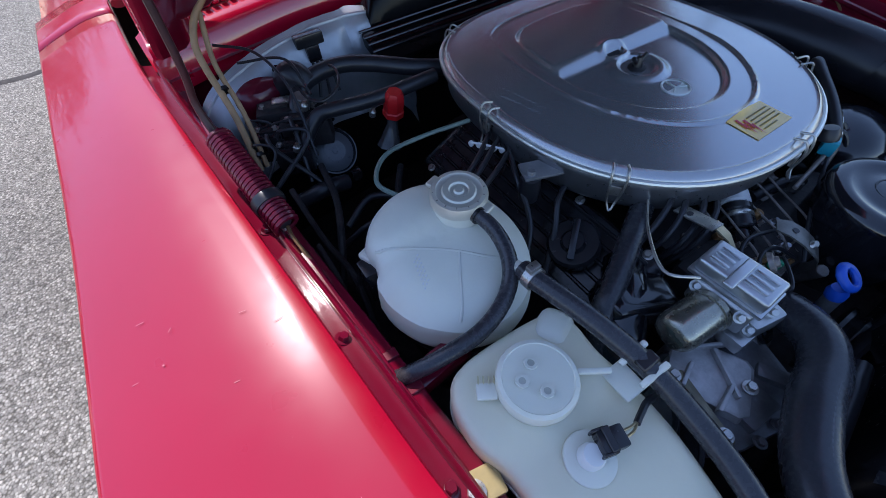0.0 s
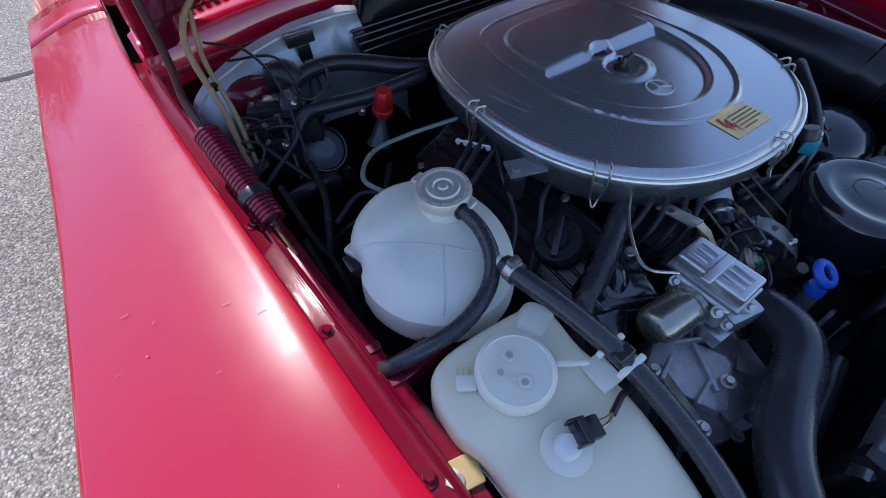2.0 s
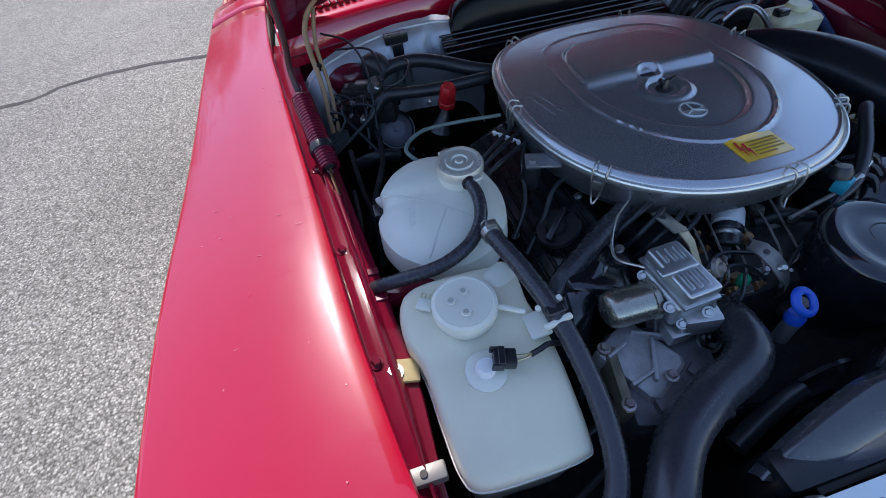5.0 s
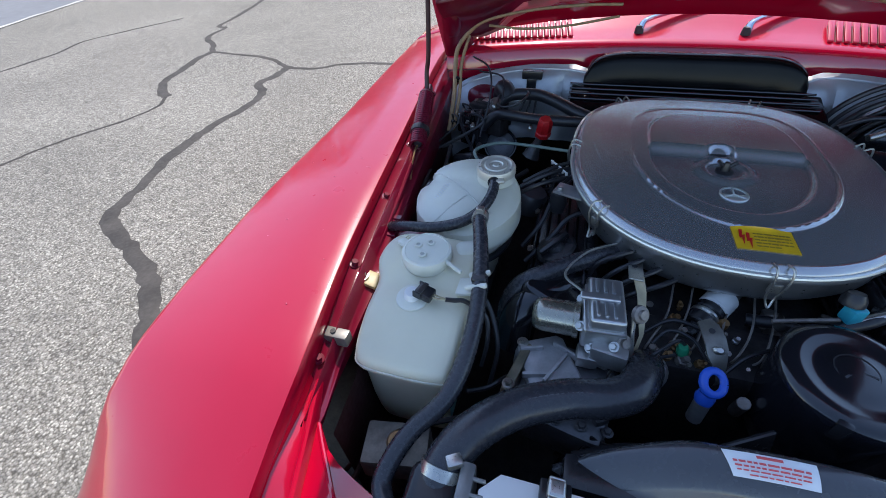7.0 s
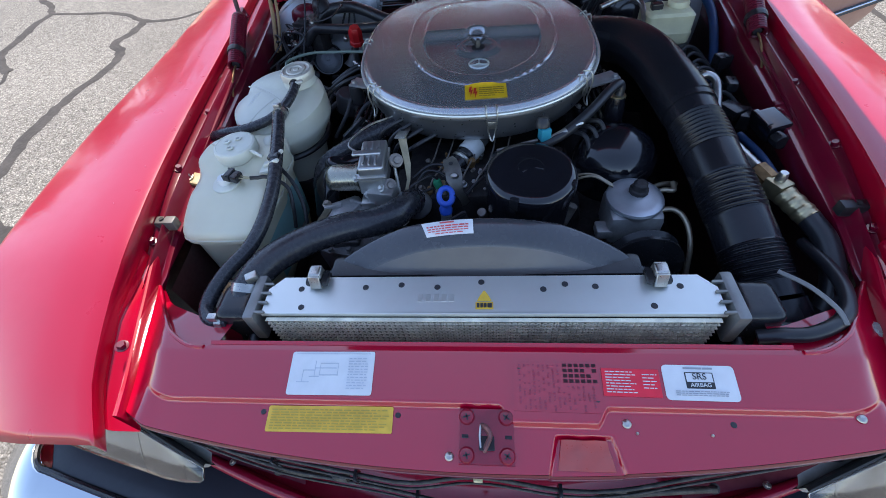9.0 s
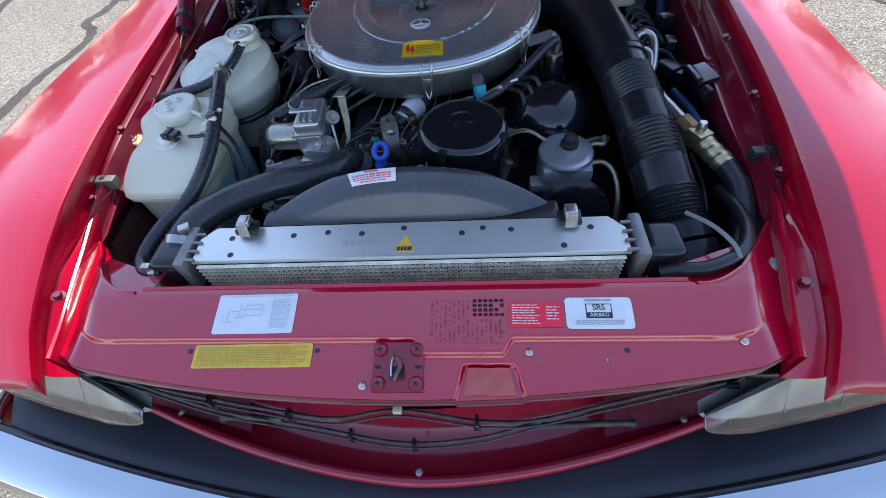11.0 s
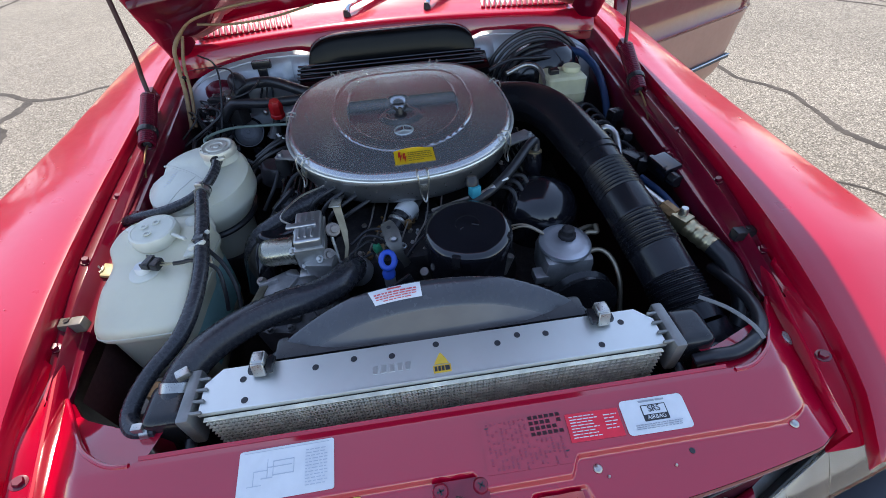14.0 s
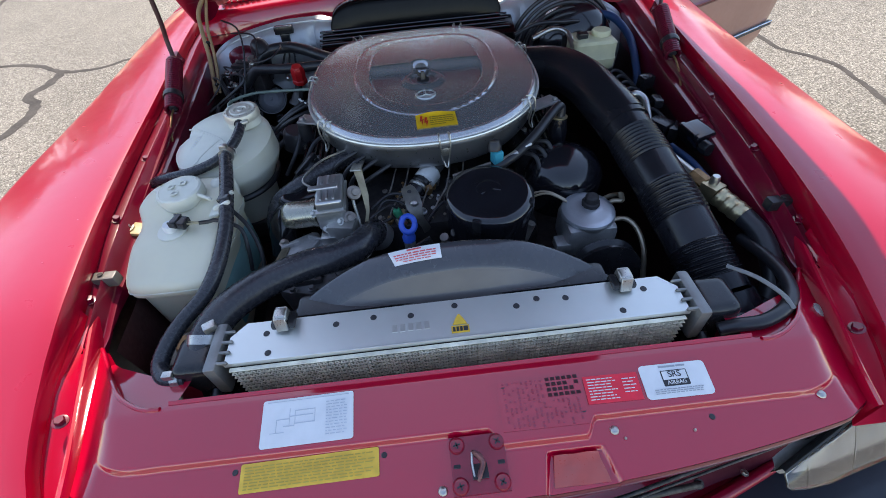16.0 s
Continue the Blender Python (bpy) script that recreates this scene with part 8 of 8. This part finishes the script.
ctl = thing("control_block", (-0.50, 0.91, 0.76), "black hydraulic control block with bright unions", "control block")
for x, y, z, sx, sy, sz, w in ((-0.505, 0.945, 0.815, 0.07, 0.05, 0.045, -20), (-0.475, 0.895, 0.805, 0.085, 0.04, 0.05, -25), (-0.515, 0.865, 0.785, 0.06, 0.045, 0.05, -25), (-0.54, 0.905, 0.80, 0.04, 0.05, 0.05, -25), (-0.44, 0.905, 0.815, 0.03, 0.03, 0.03, 10)):
    bm = box(B(), (x, y, z), (sx, sy, sz), 0.005, (0, 0, w))
    box(bm, (x, y, z + sz * 0.5), (sx * 0.6, sy * 0.5, 0.008), 0.002, (0, 0, w))
    part("block_section", bm, DARK if sx > 0.06 else BLACK, ctl)
    for s in (-1, 1):
        part("block_screw", bolt(B(), (x + s * sx * 0.32, y - s * 0.006, z + sz * 0.5 + 0.001), 0.0045), FITTING, ctl)
part("steel_window", box(B(), (-0.492, 0.948, 0.8405), (0.034, 0.020, 0.005), 0.001, (0, 0, -20)), STEEL, ctl)
part("grey_solenoid", rod(B(), (-0.470, 0.912, 0.835), (-0.466, 0.905, 0.862), 0.013, 18), FITTING, ctl)
rng = random.Random(31)
for k in range(6):
    x, y = rng.uniform(-0.57, -0.48), rng.uniform(0.86, 0.97)
    pts = [(x, y, 0.80), (x + rng.uniform(-0.02, 0.02), y - 0.01, 0.835), (x + rng.uniform(-0.05, 0.05), y - 0.04, 0.825), (x + rng.uniform(-0.08, 0.06), y - 0.09, 0.76)]
    tagged(part("control_wire", tube(B(), pts, rng.uniform(0.002, 0.0042), 8, 7), RUBBER), "black wire from the control block", "cable", "wires at the control block")
for x, y, z in ((-0.470, 0.895, 0.842), (-0.499, 0.880, 0.815), (-0.37, 0.845, 0.815), (-0.515, 0.842, 0.81)):
    bm = lathe(B(), [(0, 0.018), (0.003, 0.018), (0.0042, 0.012), (0.0062, 0.010), (0.0062, 0)], (x, y, z), (0.2, -0.3, 1), 8)
    tagged(part("silver_union", bm, STEEL), "small bright pipe union", "fitting", "bright unions in the rear corner")
for pts, r in (([(-0.56, 0.62, 0.70), (-0.53, 0.66, 0.76), (-0.50, 0.74, 0.77), (-0.49, 0.82, 0.78)], 0.006), ([(-0.545, 0.58, 0.74), (-0.52, 0.60, 0.77), (-0.49, 0.64, 0.76), (-0.45, 0.66, 0.73)], 0.0045), ([(-0.55, 0.52, 0.72), (-0.54, 0.60, 0.75), (-0.55, 0.68, 0.76), (-0.555, 0.78, 0.79)], 0.005), ([(-0.575, 0.50, 0.76), (-0.565, 0.57, 0.79), (-0.565, 0.64, 0.80)], 0.004),
               ([(-0.40, 0.62, 0.73), (-0.35, 0.66, 0.75), (-0.30, 0.70, 0.74)], 0.008), ([(-0.42, 0.64, 0.70), (-0.40, 0.72, 0.73), (-0.36, 0.78, 0.74)], 0.006)):
    tagged(part("brake_line", tube(B(), pts, r, 8, 7), DARK), "thin dark line along the inner wing", "pipe", "thin pipes low in the bay")
bm = B()
lathe(bm, [(0, 0.05), (0.03, 0.048), (0.036, 0.04), (0.036, 0)], (-0.345, 0.655, 0.72), (0.3, 0, 1), 24)
tagged(part("filter_can", bm, shade("grey_can", (0.10, 0.10, 0.11), 0.4, 0.5)), "dark grey metal canister behind the coolant tank", "canister")

# ---------------------------------------------------------------- labels on the lock panel
rng = random.Random(12)
white = sticker("white service label with a faint diagram", panel_z, -0.195, -0.1075, 0.112, 0.054, 0.5, PAPER, [words(rng, 0.70, 0.93, 0.14 + 0.062 * k, 0.016, 0.05) for k in range(12)] + [(0.05, 0.95, 0.94, 0.95)], FAINT, r=0.003)
for u0, u1, v0, v1 in ((0.16, 0.165, 0.28, 0.56), (0.16, 0.30, 0.55, 0.57), (0.30, 0.305, 0.4, 0.78), (0.30, 0.56, 0.60, 0.62), (0.36, 0.58, 0.44, 0.46), (0.36, 0.365, 0.44, 0.72), (0.36, 0.58, 0.71, 0.73), (0.24, 0.36, 0.40, 0.42), (0.10, 0.25, 0.28, 0.295), (0.575, 0.58, 0.44, 0.73)):
    part("print_bar", decal(B(), panel_z, -0.195, -0.1075, 0.112, 0.054, 0.5, u0, u1, v0, v1, 0.0016, 2), FAINT, white)
sticker("long yellow printed caution label", panel_z, -0.191, -0.160, 0.162, 0.030, 0.6, YELLOW_P, [words(rng, 0.03, 0.97 - 0.08 * (k % 3 == 0), 0.10 + 0.104 * k, 0.038, 0.055, 0.012) for k in range(8)], shade("olive_print", (0.56, 0.38, 0.06), 0.5), r=0.002)
sticker("bright red label with white print", panel_z, 0.1785, -0.113, 0.067, 0.032, -1, REDLAB, [words(rng, 0.06, 0.58 - 0.05 * (k % 3), 0.12 + 0.105 * k, 0.03, 0.10, 0.02) for k in range(8)] + [words(rng, 0.70, 0.95 - 0.06 * (k % 2), 0.3 + 0.12 * k, 0.03, 0.10, 0.02) for k in range(5)], PAPER)
srs = sticker("white airbag label with printed lettering", panel_z, 0.257, -0.112, 0.082, 0.040, -0.5, PAPER, [words(rng, 0.14, 0.86, 0.13 + 0.055 * k, 0.018, 0.06) for k in range(3)] + [words(rng, 0.30, 0.70, 0.88, 0.05, 0.4)], PALEINK, r=0.005)
part("print_frame", decal(B(), panel_z, 0.257, -0.1095, 0.032, 0.0185, -0.5, 0, 1, 0, 1, 0.0016, 2, 0.001), INK, srs)
part("print_field", decal(B(), panel_z, 0.257, -0.1095, 0.032, 0.0185, -0.5, 0.04, 0.96, 0.40, 0.94, 0.0019, 2), PAPER, srs)


def lettering(text, at, size, material, parent, z_turn=0.0):
    cu = bpy.data.curves.new("lettering", "FONT")
    cu.body, cu.size, cu.align_x, cu.extrude = text, size, "CENTER", 0.0002
    tmp = bpy.data.objects.new("lettering", cu)
    me = bpy.data.meshes.new_from_object(tmp)
    bpy.data.objects.remove(tmp)
    me.materials.append(material)
    ob = new("lettering", me)
    ob.parent = parent
    ob.location = Vector(at) - Vector(parent.location)
    ob.rotation_euler = (radians(11), 0, radians(z_turn))
    return ob


lettering("SRS", (0.257, -0.1087, panel_z(0.257, -0.1087) + 0.0024), 0.0105, INK, srs)
lettering("AIRBAG", (0.257, -0.1171, panel_z(0.257, -0.1171) + 0.0024), 0.0068, PAPER, srs)
